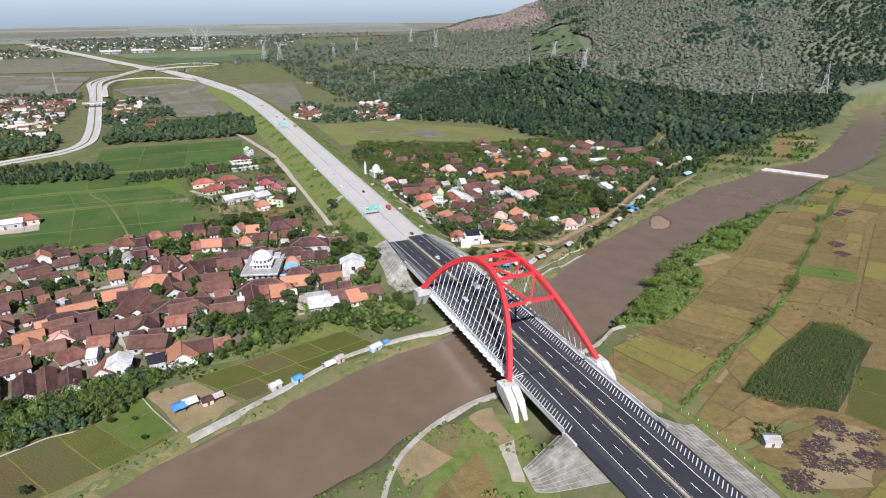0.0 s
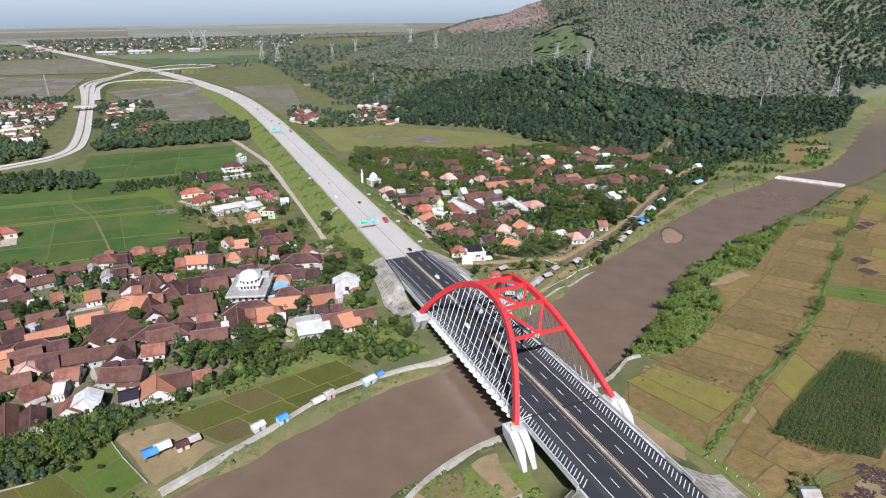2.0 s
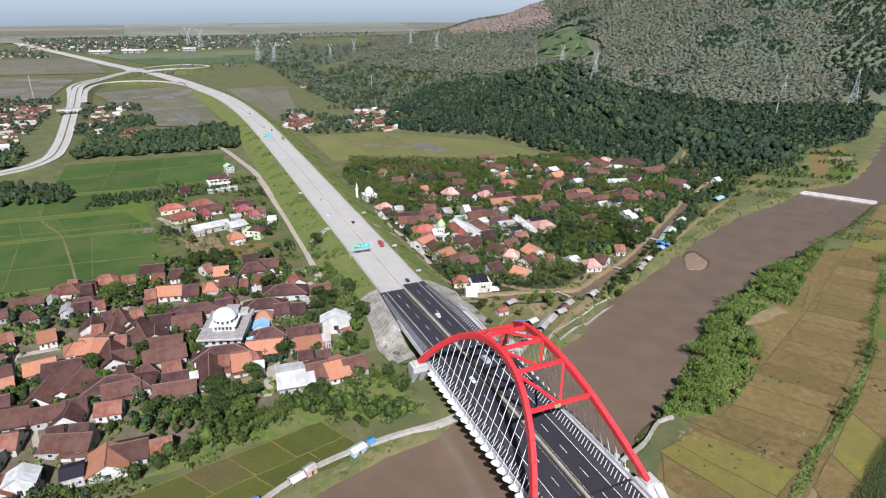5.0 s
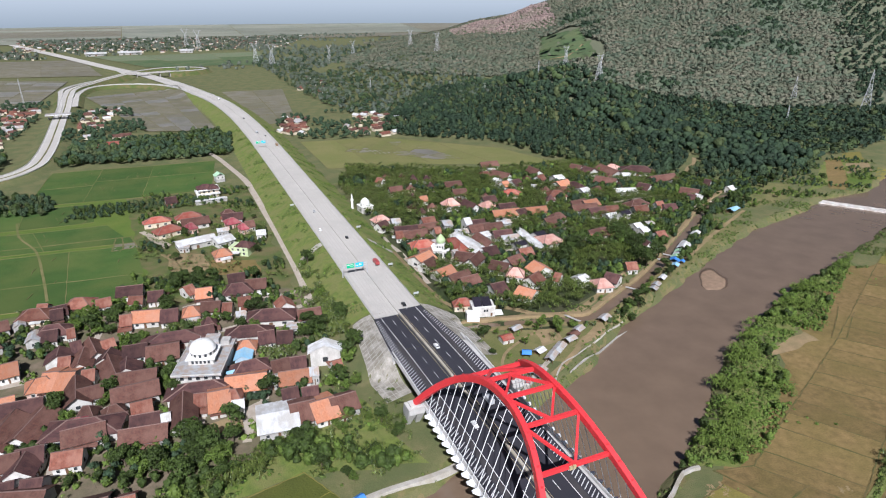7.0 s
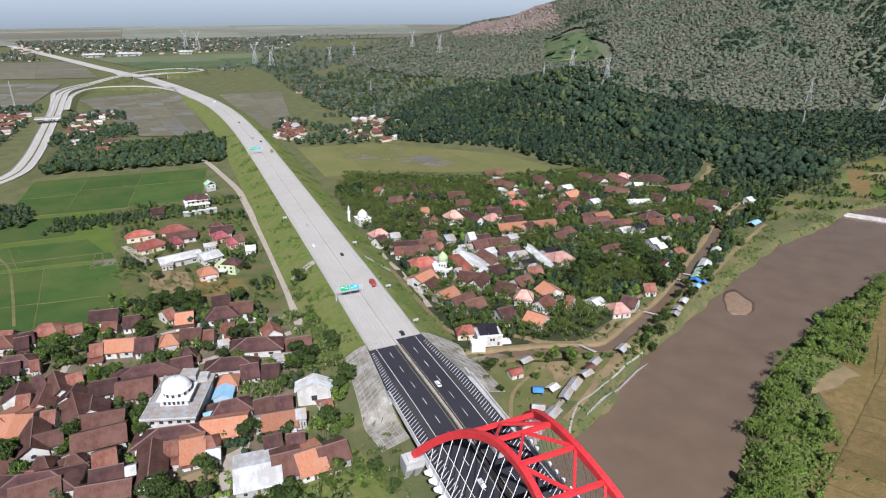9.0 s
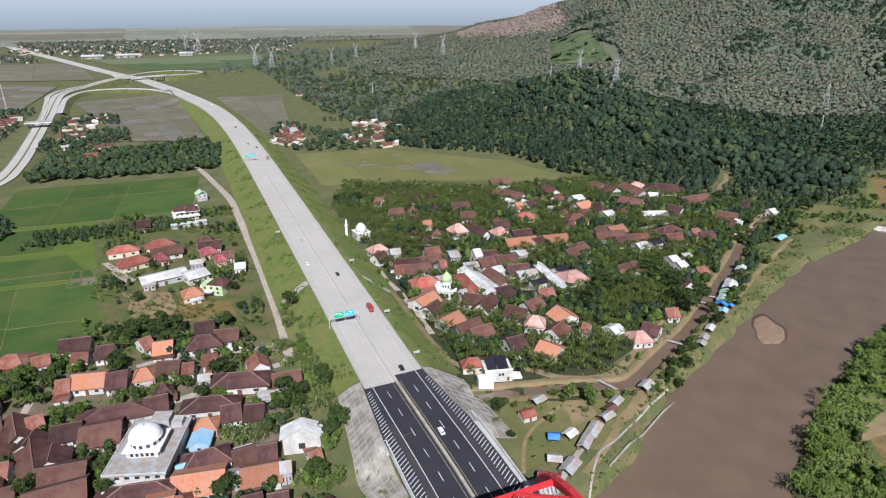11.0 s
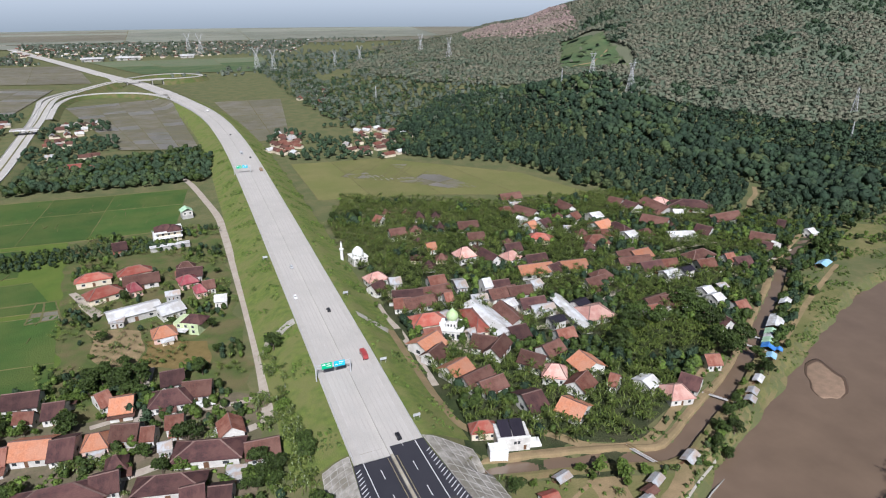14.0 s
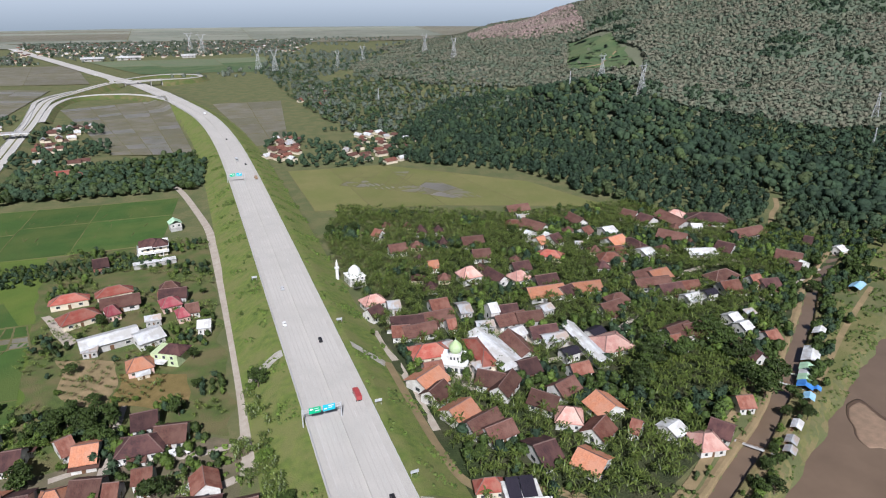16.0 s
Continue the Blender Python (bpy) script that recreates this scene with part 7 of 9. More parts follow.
for row in (
    (222, 156.5, 34, 15, 7, 2.8, "sheet_white", "wall_white", "long canal-side stall with white roof", True), (211, 149.5, 34, 6, 6, 2.5, "wall_green", "wall_green", "canal-side stall with teal roof", True), (206.5, 146, 34, 4, 6, 2.5, "sheet_white", "wall_green", "canal-side stall with pale roof", True), (202, 143, 34, 5, 6, 2.6, "wall_green", "wall_green", "canal-side stall with mint roof", True), (197.5, 139.5, 34, 5, 6, 2.4, "tarp_blue", "wall_blue", "canal-side stall with blue tarpaulin", True), (200.5, 136, 34, 3, 3, 2.2, "tarp_blue", "wall_blue", "tiny blue tarpaulin stall", True), (191.5, 132.5, 34, 5, 4, 2.4, "sheet_blue", "wall_blue", "canal-side stall with pale blue roof", True), (170, 120.5, 30, 6, 3.5, 2.3, "sheet_white", "wall_white", "canal-side bench shelter with white roof", True), (160, 114.5, 30, 5, 4, 2.3, "sheet_grey", "wall_grey", "canal-side shelter with grey roof", True), (154.5, 110.5, 30, 4, 4, 2.3, "sheet_grey", "wall_grey", "canal-side shelter with grey roof", True), (247, 172, 30, 9, 5, 2.5, "sheet_white", "wall_white", "open canal-side frame with white slats", True), (318, 203, 20, 12, 6, 2.8, "sheet_blue", "wall_white", "white and blue stall by the river road", True),
):
    shed(*row)

# ---- culverts, footbridges, signs ----
for quad in ([(-38, 228), (-35, 238), (-19, 245), (-19, 239)], [(13, 241), (13, 235), (25, 222), (27, 228)]):
    root = thing("drain_chute", "white concrete drain chute down the embankment", "drain", kind="structure")
    patch("slab", quad, "path_concrete", 0.5, 10, root)
for x, y, turn in ((202, 152.5, 124), (193, 146, 124), (146, 117, 124), (90, 100, 110)):
    root = thing("footbridge", "narrow plank footbridge over the canal", "footbridge", at=(x, y, 0.05), turn=turn)
    boxes("deck", "concrete_white", root, (-9, 9, -0.7, 0.7, 0.0, 0.25))
    for s in (-0.65, 0.65):
        boxes("rail", "timber", root, (-9, 9, s - 0.05, s + 0.05, 0.9, 1.0), (-8.9, -8.8, s - 0.04, s + 0.04, 0.2, 0.95), (-0.05, 0.05, s - 0.04, s + 0.04, 0.2, 0.95), (8.8, 8.9, s - 0.04, s + 0.04, 0.2, 0.95))


def gantry(y, second=False):
    cx, z = float(np.interp(y, road_line[:, 1], road_line[:, 0])), float(road_height(y))
    root = thing("sign_gantry", "grey steel gantry carrying green and blue direction signs", "road sign", "gantries", at=(cx, y, z))
    for x in (-15.2, -0.0):
        b = bmesh.new()
        tube(b, [(x, 0, -1.5), (x, 0, 7.6)], [0.3, 0.22], 10)
        part("post", b, "grey_steel", root)
    b = bmesh.new()
    for zz in (5.8, 7.2):
        beam(b, (-15.2, 0, zz), (0.0, 0, zz), 0.22)
    for k in range(14):
        beam(b, (-15.2 + k * 1.085, 0, 5.8 if k % 2 else 7.2), (-15.2 + (k + 1) * 1.085, 0, 7.2 if k % 2 else 5.8), 0.1)
    part("truss", b, "grey_steel", root)
    for x0, x1, m, bars in ((-12.6, -8.0, "sign_green", ((-12.2, -10.9, 6.9, 7.6), (-10.4, -8.5, 6.2, 6.5), (-10.4, -8.8, 7.2, 7.5))), (-7.2, -2.4, "sign_blue", ((-6.7, -5.6, 6.0, 6.5), (-5.0, -3.0, 7.1, 7.5), (-5.0, -3.6, 6.3, 6.6)))):
        p = boxes("sign_panel", m, root, (x0, x1, -0.5, -0.38, 5.2, 8.0))
        for r in bars:
            boxes("bar", "white_paint", p, (r[0], r[1], -0.53, -0.5, r[2], r[3]))
    return root


gantry(184)
gantry(556)
for y, x in ((187, 13.2), (143, 13.4), (262, 14.2), (330, -21)):
    root = thing("road_sign", "small grey sign board seen from behind on two posts", "road sign", "small signs", at=(x + float(np.interp(y, road_line[:, 1], road_line[:, 0])) * 0.3, y, land_at(x, y)))
    boxes("board", "grey_steel", root, (-1.5, 1.5, -0.05, 0.05, 1.9, 3.2))
    for px in (-1.1, 1.1):
        boxes("post", "grey_steel", root, (px - 0.06, px + 0.06, 0.05, 0.15, -0.5, 3.0))


fence = thing("fence", "row of pale stakes along a green field edge", "fence")
for x, y in dense([(41.4, -84.8), (43.4, -97.2), (43.2, -107.0), (42.0, -117.1), (40.0, -126.7)], 4.0)[:, :2]:
    boxes("post", "white_paint", fence, (x - 0.08, x + 0.08, y - 0.08, y + 0.08, land_at(x, y) - 0.3, land_at(x, y) + 1.3))


# ---- vehicles ----
def vehicle(x, y, turn, paint, kind, label, z=None):
    root = thing("truck" if kind == "truck" else "car", label, kind, "traffic", at=(x, y, float(road_height(y)) + 0.02 if z is None else z), turn=turn)
    L, W = (7.5, 2.3) if kind == "truck" else (4.4, 1.75)
    b = bmesh.new()
    if kind == "truck":
        box(b, -W / 2, W / 2, L / 2 - 1.9, L / 2, 0.5, 2.5)
        bmesh.ops.bevel(b, geom=b.edges[:], offset=0.18, segments=2, affect="EDGES")
        part("cab", b, paint, root)
        boxes("windscreen", "glass", root, (-W / 2 + 0.2, W / 2 - 0.2, L / 2 - 0.02, L / 2 + 0.03, 1.5, 2.25))
        boxes("cargo_box", paint, root, (-W / 2, W / 2, -L / 2, L / 2 - 2.05, 0.9, 2.9))
        boxes("chassis", "car_black", root, (-0.5, 0.5, -L / 2, L / 2 - 0.3, 0.5, 0.88))
    else:
        box(b, -W / 2, W / 2, -L / 2, L / 2, 0.3, 0.95)
        bmesh.ops.bevel(b, geom=b.edges[:], offset=0.16, segments=2, affect="EDGES")
        box(b, -W / 2 + 0.12, W / 2 - 0.12, -L / 2 + 0.5, L / 2 - 1.4, 0.9, 1.55)
        for v in b.verts:
            if v.co.z > 1.4:
                v.co.x *= 0.82
                v.co.y = v.co.y * 0.8 - 0.1
        part("body", b, paint, root)
        boxes("windscreen", "glass", root, (-0.62, 0.62, L / 2 - 1.75, L / 2 - 1.5, 1.0, 1.42))
        boxes("rear_window", "glass", root, (-0.62, 0.62, -L / 2 + 0.55, -L / 2 + 0.75, 1.0, 1.42))
    for s in (-1, 1):
        for yy in (-L / 2 + 0.9, L / 2 - 0.9):
            b = bmesh.new()
            bmesh.ops.create_cone(b, cap_ends=True, segments=14, radius1=0.42 if kind == "truck" else 0.32, radius2=0.42 if kind == "truck" else 0.32, depth=0.24, matrix=Matrix.Translation((s * (W / 2 - 0.1), yy, 0.42 if kind == "truck" else 0.32)) @ Matrix.Rotation(math.pi / 2, 4, "Y"))
            part("wheel", b, "tyre", root)


for row in (
    (1.8, 88, 0, "car_white", "car", "white car on the bridge approach"), (2.0, 135, 0, "car_black", "car", "black car on the concrete toll road"), (5.1, 195, 0, "car_red", "truck", "small red box truck on the toll road"), (-0.2, 246, 0, "car_black", "car", "black car on the concrete toll road"), (-9, 311, 180, "car_silver", "car", "silver car on the concrete toll road"), (-14, 268, 180, "car_white", "car", "white car on the concrete toll road"),
    (-2, 618, 3, "car_black", "car", "dark car far along the toll road"), (2, 560, 2, "cargo_brown", "truck", "brown cargo truck far along the toll road"), (-9, 640, 183, "car_silver", "truck", "grey truck far along the toll road"), (-12, 754, 4, "car_black", "car", "dark car far along the toll road"), (-7, 28, 180, "car_white", "car", "white car on the bridge deck"), (-30, 957, 8, "car_white", "truck", "pale truck far along the toll road"), (5, 40, 0, "car_silver", "truck", "small grey truck on the bridge deck"),
):
    vehicle(*row)
vehicle(-64.9, 197.3, -84, "car_white", "truck", "white box lorry parked on the village lane", land_at(-64.9, 197.3) + 0.16)
vehicle(-87.1, 199.1, -80, "car_white", "car", "white van parked on the village lane", land_at(-87.1, 199.1) + 0.16)


# ---- pylons ----
def pylon_mesh(h):
    b = bmesh.new()
    w0, w1 = h * 0.11, h * 0.032
    zk = h * 0.66
    lv = [0, 0.16, 0.3, 0.42, 0.52, 0.6, 0.66]

    def leg(sx, sy, t):
        k = w0 + (w1 - w0) * (t / 0.66)
        return Vector((sx * k, sy * k, t * h))

    cs = [(-1, -1), (1, -1), (1, 1), (-1, 1)]
    for t0, t1 in zip(lv, lv[1:]):
        for i, c in enumerate(cs):
            d = cs[(i + 1) % 4]
            beam(b, leg(*c, t0), leg(*c, t1), 0.31)
            beam(b, leg(*c, t0), leg(*d, t1), 0.16)
            beam(b, leg(*d, t0), leg(*c, t1), 0.16)
            beam(b, leg(*c, t1), leg(*d, t1), 0.16)
    for s in (-1, 1):
        top = Vector((s * h * 0.13, 0, h * 0.9))
        for y in (-1, 1):
            for x in (0.2, 1.0):
                beam(b, (s * w1 * x, y * w1, zk), top + Vector((s * (x - 0.6) * h * 0.05, y * 0.5, 0)), 0.26)
        beam(b, top, top + Vector((s * h * 0.01, 0, h * 0.1)), 0.22)
        beam(b, (s * h * 0.07, 0, h * 0.78), (s * h * 0.12, 0, h * 0.86), 0.19)
    for y in (-0.8, 0.8):
        beam(b, (-h * 0.25, y, h * 0.9), (h * 0.25, y, h * 0.9), 0.25)
        beam(b, (-h * 0.25, y, h * 0.9), (-h * 0.1, y, h * 0.93), 0.16)
        beam(b, (h * 0.25, y, h * 0.9), (h * 0.1, y, h * 0.93), 0.16)
    return b


first = None
for x, y, h, turn in ((546, 701, 48, 25), (519, 760, 44, 25), (476, 1220, 52, 30), (463, 1360, 52, 30), (347, 1476, 48, 25), (321, 1637, 46, 25), (151, 1560, 62, 20), (120, 1640, 62, 20), (6, 2250, 70, 20), (776, 520, 40, 40), (829, 442, 62, 35), (-30, 2350, 70, 20)):
    m = pose(x, y, land_at(x, y) - 0.5, 0, 0, turn) @ Matrix.Diagonal((h / 50, h / 50, h / 50, 1))
    if first is None:
        first = thing("pylon", "grey lattice steel power pylon with spread arms", "pylon", "pylons")
        part("lattice", pylon_mesh(50.0), "grey_steel", first)
        first.matrix_basis = m
    else:
        copy_thing(first, m)
for x, y, h in ((688, 456, 24), (487, 793, 26), (-330, 1085, 42), (250, 1010, 26)):
    root = thing("mast", "slim lattice telecom mast", "mast", "masts", at=(x, y, land_at(x, y) - 0.3))
    b = bmesh.new()
    for k in range(12):
        for s, t in ((-1, -1), (1, -1), (0, 1.2)):
            w = 1.0 - 0.05 * k
            beam(b, (s * w, t * w, h * k / 12), (s * (w - 0.05), t * (w - 0.05), h * (k + 1) / 12), 0.3)
        beam(b, (-1 + 0.05 * k, -1 + 0.05 * k, h * k / 12), (1 - 0.05 * k, -1 + 0.05 * k, h * (k + 1) / 12), 0.2)
    part("lattice", b, "grey_steel", root)


# ---- trees ----
def cards(rng, n, blobs, size, flat=0.0, jit=0.5):
    """Leaf clumps: n bent quads on and in a set of ellipsoids (x, y, z, rx, ry, rz)."""
    wts = np.array([b[3] * b[4] for b in blobs])
    pick = rng.choice(len(blobs), n, p=wts / wts.sum())
    B = np.array(blobs)[pick]
    d = rng.normal(size=(n, 3))
    d[:, 2] = np.where(rng.random(n) < 0.75, np.abs(d[:, 2]), d[:, 2])
    d /= np.linalg.norm(d, axis=1)[:, None]
    r = rng.uniform(0.72, 1.08, n)[:, None]
    P = B[:, :3] + d * B[:, 3:] * r
    nrm = d + rng.normal(scale=jit, size=(n, 3))
    nrm[:, 2] += flat
    nrm /= np.linalg.norm(nrm, axis=1)[:, None]
    t = np.cross(nrm, rng.normal(size=(n, 3)))
    t /= np.linalg.norm(t, axis=1)[:, None]
    u = np.cross(nrm, t)
    s = (size * rng.uniform(0.6, 1.3, n))[:, None]
    sag = nrm * s * 0.22
    V = np.stack([P - t * s - sag, P - u * s * 0.7 + sag, P + t * s - sag, P + u * s * 0.7 + sag], 1).reshape(-1, 3)
    return V, np.arange(4 * n).reshape(-1, 4)


def crown_blobs(rng, n, r, h0, h1):
    out = []
    for _ in range(n):
        a, q = rng.uniform(0, 6.28), rng.uniform(0.2, 0.75) * r
        k = rng.uniform(0.38, 0.62) * r
        out.append((q * math.cos(a), q * math.sin(a), rng.uniform(h0, h1), k, k, k * rng.uniform(0.65, 0.9)))
    return out


def tree(seed, height, radius, leaf, label, n=460, size=0.62, name="tree"):
    rng = np.random.default_rng(seed)
    root = thing(name, label, "tree", "village trees")
    blobs = crown_blobs(rng, 8, radius, height * 0.45, height * 0.85)
    b = bmesh.new()
    tube(b, [(0, 0, -0.4), (0.1, 0.05, height * 0.25), (0.05, 0.2, height * 0.5)], [0.32, 0.24, 0.15], 7)
    for q in blobs[:5]:
        tube(b, [(0.05, 0.1, height * 0.34), (q[0] * 0.5, q[1] * 0.5, height * 0.48), (q[0], q[1], q[2])], [0.14, 0.09, 0.04], 5)
    part("trunk", b, "bark", root)
    v, f = cards(rng, n, blobs, size)
    arrays("crown", v, f, leaf, root)
    return root


def long_leaf(length, width, rise, droop, a, z, fold=0.25, seg=4):
    """One arching leaf blade with a folded midrib, from the stem's top; two rows of quads."""
    pts = []
    for k in range(seg + 1):
        t = k / seg
        out = length * t * (1 - 0.15 * t)
        zz = z + rise * math.sin(t * 1.9) - droop * t * t
        w = width * (0.35 + 1.3 * t) * (1 - t) ** 0.5 if k else width * 0.2
        c, s = math.cos(a), math.sin(a)
        pts.append([(out * c - o * s, out * s + o * c, zz - abs(o) * fold) for o in (-w, 0, w)])
    V = [p for row in pts for p in row]
    F = [(3 * i + j, 3 * i + j + 1, 3 * i + j + 4, 3 * i + j + 3) for i in range(seg) for j in range(2)]
    return V, F


def banana_arrays(rng, stems=4, spread=1.6, leaves=7, seg=4):
    V, F = [], []
    for _ in range(stems):
        ox, oy, h = rng.normal(scale=spread), rng.normal(scale=spread), rng.uniform(2.0, 3.6)
        for k in range(leaves):
            v, f = long_leaf(rng.uniform(2.0, 2.9), rng.uniform(0.28, 0.4), rng.uniform(1.1, 2.3), rng.uniform(0.6, 1.9), k * 6.3 / leaves + rng.uniform(-0.3, 0.3), h, 0.25, seg)
            base = len(V)
            V += [(x + ox, y + oy, z) for x, y, z in v]
            F += [tuple(i + base for i in q) for q in f]
    return np.array(V), np.array(F)


def banana(seed, label):
    rng = np.random.default_rng(seed)
    root = thing("banana_clump", label, "banana plant", "banana plants")
    v, f = banana_arrays(rng)
    arrays("leaves", v, f, "banana", root)
    for _ in range(3):
        b = bmesh.new()
        x, y = rng.normal(scale=1.2), rng.normal(scale=1.2)
        tube(b, [(x, y, -0.3), (x, y, 2.6)], [0.16, 0.1], 6)
        part("stem", b, "scrub", root)
    return root


def palm(seed, height):
    rng = np.random.default_rng(seed)
    root = thing("coconut_palm", "slender coconut palm with drooping fronds", "palm", "palms")
    b = bmesh.new()
    lean = rng.uniform(-0.8, 0.8)
    tube(b, [(0, 0, -0.4), (lean * 0.3, 0, height * 0.5), (lean, 0, height)], [0.24, 0.17, 0.13], 7)
    part("trunk", b, "bark", root)
    V, F = [], []
    for k in range(15):
        v, f = long_leaf(rng.uniform(2.6, 3.4), 0.34, rng.uniform(0.2, 1.5), rng.uniform(1.2, 3.0), k * 2.4, height, 0.5)
        base = len(V)
        V += [(x + lean, y, z) for x, y, z in v]
        F += [tuple(i + base for i in q) for q in f]
    arrays("crown", V, F, "palm", root)
    return root


TREES = [tree(11, 8.5, 4.2, "leaf", "dark leafy mango tree in a village garden"), tree(12, 7.0, 3.4, "leaf_light", "fresh green garden tree"), tree(13, 10.0, 4.6, "leaf", "tall dark shade tree between houses", 560), tree(14, 6.0, 3.0, "leaf", "small round dark garden tree", 320), tree(15, 9.0, 3.6, "leaf_light", "light green feathery garden tree", 420), tree(16, 5.0, 2.4, "leaf_light", "low bright green shrub tree", 260, 0.5)]
BANANAS = [banana(s, "clump of banana plants with broad tattered leaves") for s in (21, 22, 23)]
PALMS = [palm(31, 8.0), palm(32, 10.5)]


def plant(pool, k, x, y, s, turn):
    ob = pool[k % len(pool)]
    m = pose(x, y, land_at(x, y), 0, 0, turn) @ Matrix.Diagonal((s, s, s, 1))
    if ob.get("used"):
        return copy_thing(ob, m)
    ob["used"] = 1
    ob.matrix_basis = m
    return ob


def garden(poly, n, seed, mix=(0.5, 0.45, 0.05), gap=2.0, size=(0.75, 1.25)):
    """Trees, banana clumps and palms in the free spots of a plot of land."""
    rng = random.Random(seed)
    xs, ys = [p[0] for p in poly], [p[1] for p in poly]
    done, spots, tries = 0, [], 0
    while done < n and tries < n * 30:
        tries += 1
        x, y = rng.uniform(min(xs), max(xs)), rng.uniform(min(ys), max(ys))
        if not inside(x, y, poly) or not free(x, y, gap - 1.5) or any((x - a) ** 2 + (y - c) ** 2 < gap * gap for a, c in spots):
            continue
        spots.append((x, y))
        r, k, s, t = rng.random(), rng.randrange(12), rng.uniform(*size), rng.uniform(0, 360)
        plant(TREES if r < mix[0] else BANANAS if r < mix[0] + mix[1] else PALMS, k, x, y, s, t)
        done += 1


def scatter(name, template, pos, scale, material, label, category="wood", seed=0, squash=0.15):
    """Many copies of small leaf templates joined into one mesh, for woods and scrub that nobody could count."""
    rng = np.random.default_rng(seed)
    n = len(pos)
    V, F, base = [], [], 0
    kind = rng.integers(0, len(template), n)
    for k, (tv, tf) in enumerate(template):
        p, s = pos[kind == k], scale[kind == k]
        m = len(p)
        if not m:
            continue
        a = rng.uniform(0, 6.283, m)
        c, sn = np.cos(a)[:, None], np.sin(a)[:, None]
        sq = 1 + rng.uniform(-squash, squash, m)[:, None]
        x = (tv[None, :, 0] * c - tv[None, :, 1] * sn) * s[:, None] + p[:, :1]
        y = (tv[None, :, 0] * sn + tv[None, :, 1] * c) * s[:, None] + p[:, 1:2]
        z = tv[None, :, 2] * s[:, None] * sq + p[:, 2:3]
        V.append(np.stack([x, y, z], 2).reshape(-1, 3))
        F.append((tf[None] + (np.arange(m) * len(tv))[:, None, None]).reshape(-1, tf.shape[1]) + base)
        base += m * len(tv)
    ob = arrays(name, np.concatenate(V), np.concatenate(F), material, smooth=True)
    return tagged(ob, label, category, kind="stuff")


def scatter_mix(name, template, pos, scale, materials, label, category="wood", seed=0):
    """The same with the trees dealt out at random to several leaf colours, one object a colour."""
    r = np.random.default_rng(seed + 500).random(len(pos))
    r = 0.55 * r + 0.45 * np.clip(0.5 + 0.3 * waves(pos[:, 0], pos[:, 1], 31.0, 0.3), 0, 0.999)
    k = (np.argsort(np.argsort(r)) * len(materials) // max(len(pos), 1)).astype(int)
    for i, m in enumerate(dict.fromkeys(materials)):
        pick = np.isin(k, [j for j, q in enumerate(materials) if q == m])
        if pick.any():
            scatter(name, template, pos[pick], scale[pick], m, label, category, seed + i)


def dome(rng, x, y, z, rx, ry, rz, cuts=2, rough=0.3):
    """An uneven leafy mass: an open-bottomed rounded block of quads, its skin pushed in and out."""
    k = cuts + 1
    V, F = [], []
    rx, ry = rx * rng.uniform(0.85, 1.15), ry * rng.uniform(0.85, 1.15)
    faces = [((1, 0, 0), (0, 1, 0), (0, 0, 1)), ((0, 1, 0), (0, 0, 1), (1, 0, 0)), ((0, 0, 1), (1, 0, 0), (0, 1, 0)), ((0, 0, 1), (0, 1, 0), (-1, 0, 0)), ((1, 0, 0), (0, 0, 1), (0, -1, 0))]
    seen = {}
    for u, v, w in faces:
        u, v, w = np.array(u), np.array(v), np.array(w)
        idx = []
        for i in range(k):
            for j in range(k):
                p = u * (2 * i / cuts - 1) + v * (2 * j / cuts - 1) + w
                key = tuple(np.round(p, 3))
                if key not in seen:
                    seen[key] = len(V)
                    d = p / np.linalg.norm(p) * (1 + rng.uniform(-rough, rough))
                    V.append((x + d[0] * rx, y + d[1] * ry, z + max(d[2], -0.75) * rz))
                idx.append(seen[key])
        F += [(idx[i * k + j], idx[(i + 1) * k + j], idx[(i + 1) * k + j + 1], idx[i * k + j + 1]) for i in range(cuts) for j in range(cuts)]
    return np.array(V), np.array(F)


def crowns(seed, n, count, size, r=3.6, h0=3.5, h1=6.5, jit=0.18, lobes=2, cuts=2, core=1.0, flat=1.0, lift=0.15):
    """Tree crowns: overlapping leafy masses, ragged with leaf clumps on their skin."""
    rng = np.random.default_rng(seed)
    out = []
    for _ in range(count):
        V, F, base, blobs = [], [], 0, []
        for k in range(lobes):
            a, q = rng.uniform(0, 6.28), (0.45 * r if lobes > 1 else 0.0)
            e = r * (rng.uniform(0.55, 0.8) if lobes > 1 else rng.uniform(0.85, 1.0))
            b = (q * math.cos(a), q * math.sin(a), h0 + (h1 - h0) * (k + 0.5) / lobes, e, e * rng.uniform(0.85, 1.15), e * rng.uniform(0.75, 1.05) * flat)
            v, f = dome(rng, *b[:3], *[q * core for q in b[3:]], cuts)
            V.append(v)
            F.append(f + base)
            base += len(v)
            blobs.append(b)
        v, f = cards(rng, n, blobs, size, lift, jit)
        out.append((np.concatenate(V + [v]), np.concatenate(F + [f + base])))
    return out


def spots(x0, x1, y0, y1, pitch, seed, test, jitter=0.45):
    rng = np.random.default_rng(seed)
    x, y = np.meshgrid(np.arange(x0, x1, pitch), np.arange(y0, y1, pitch))
    x, y = x.ravel(), y.ravel()
    x, y = x + rng.uniform(-jitter, jitter, len(x)) * pitch, y + rng.uniform(-jitter, jitter, len(y)) * pitch
    m = test(x, y)
    x, y = x[m], y[m]
    return np.column_stack([x, y, lay(x, y)]), rng


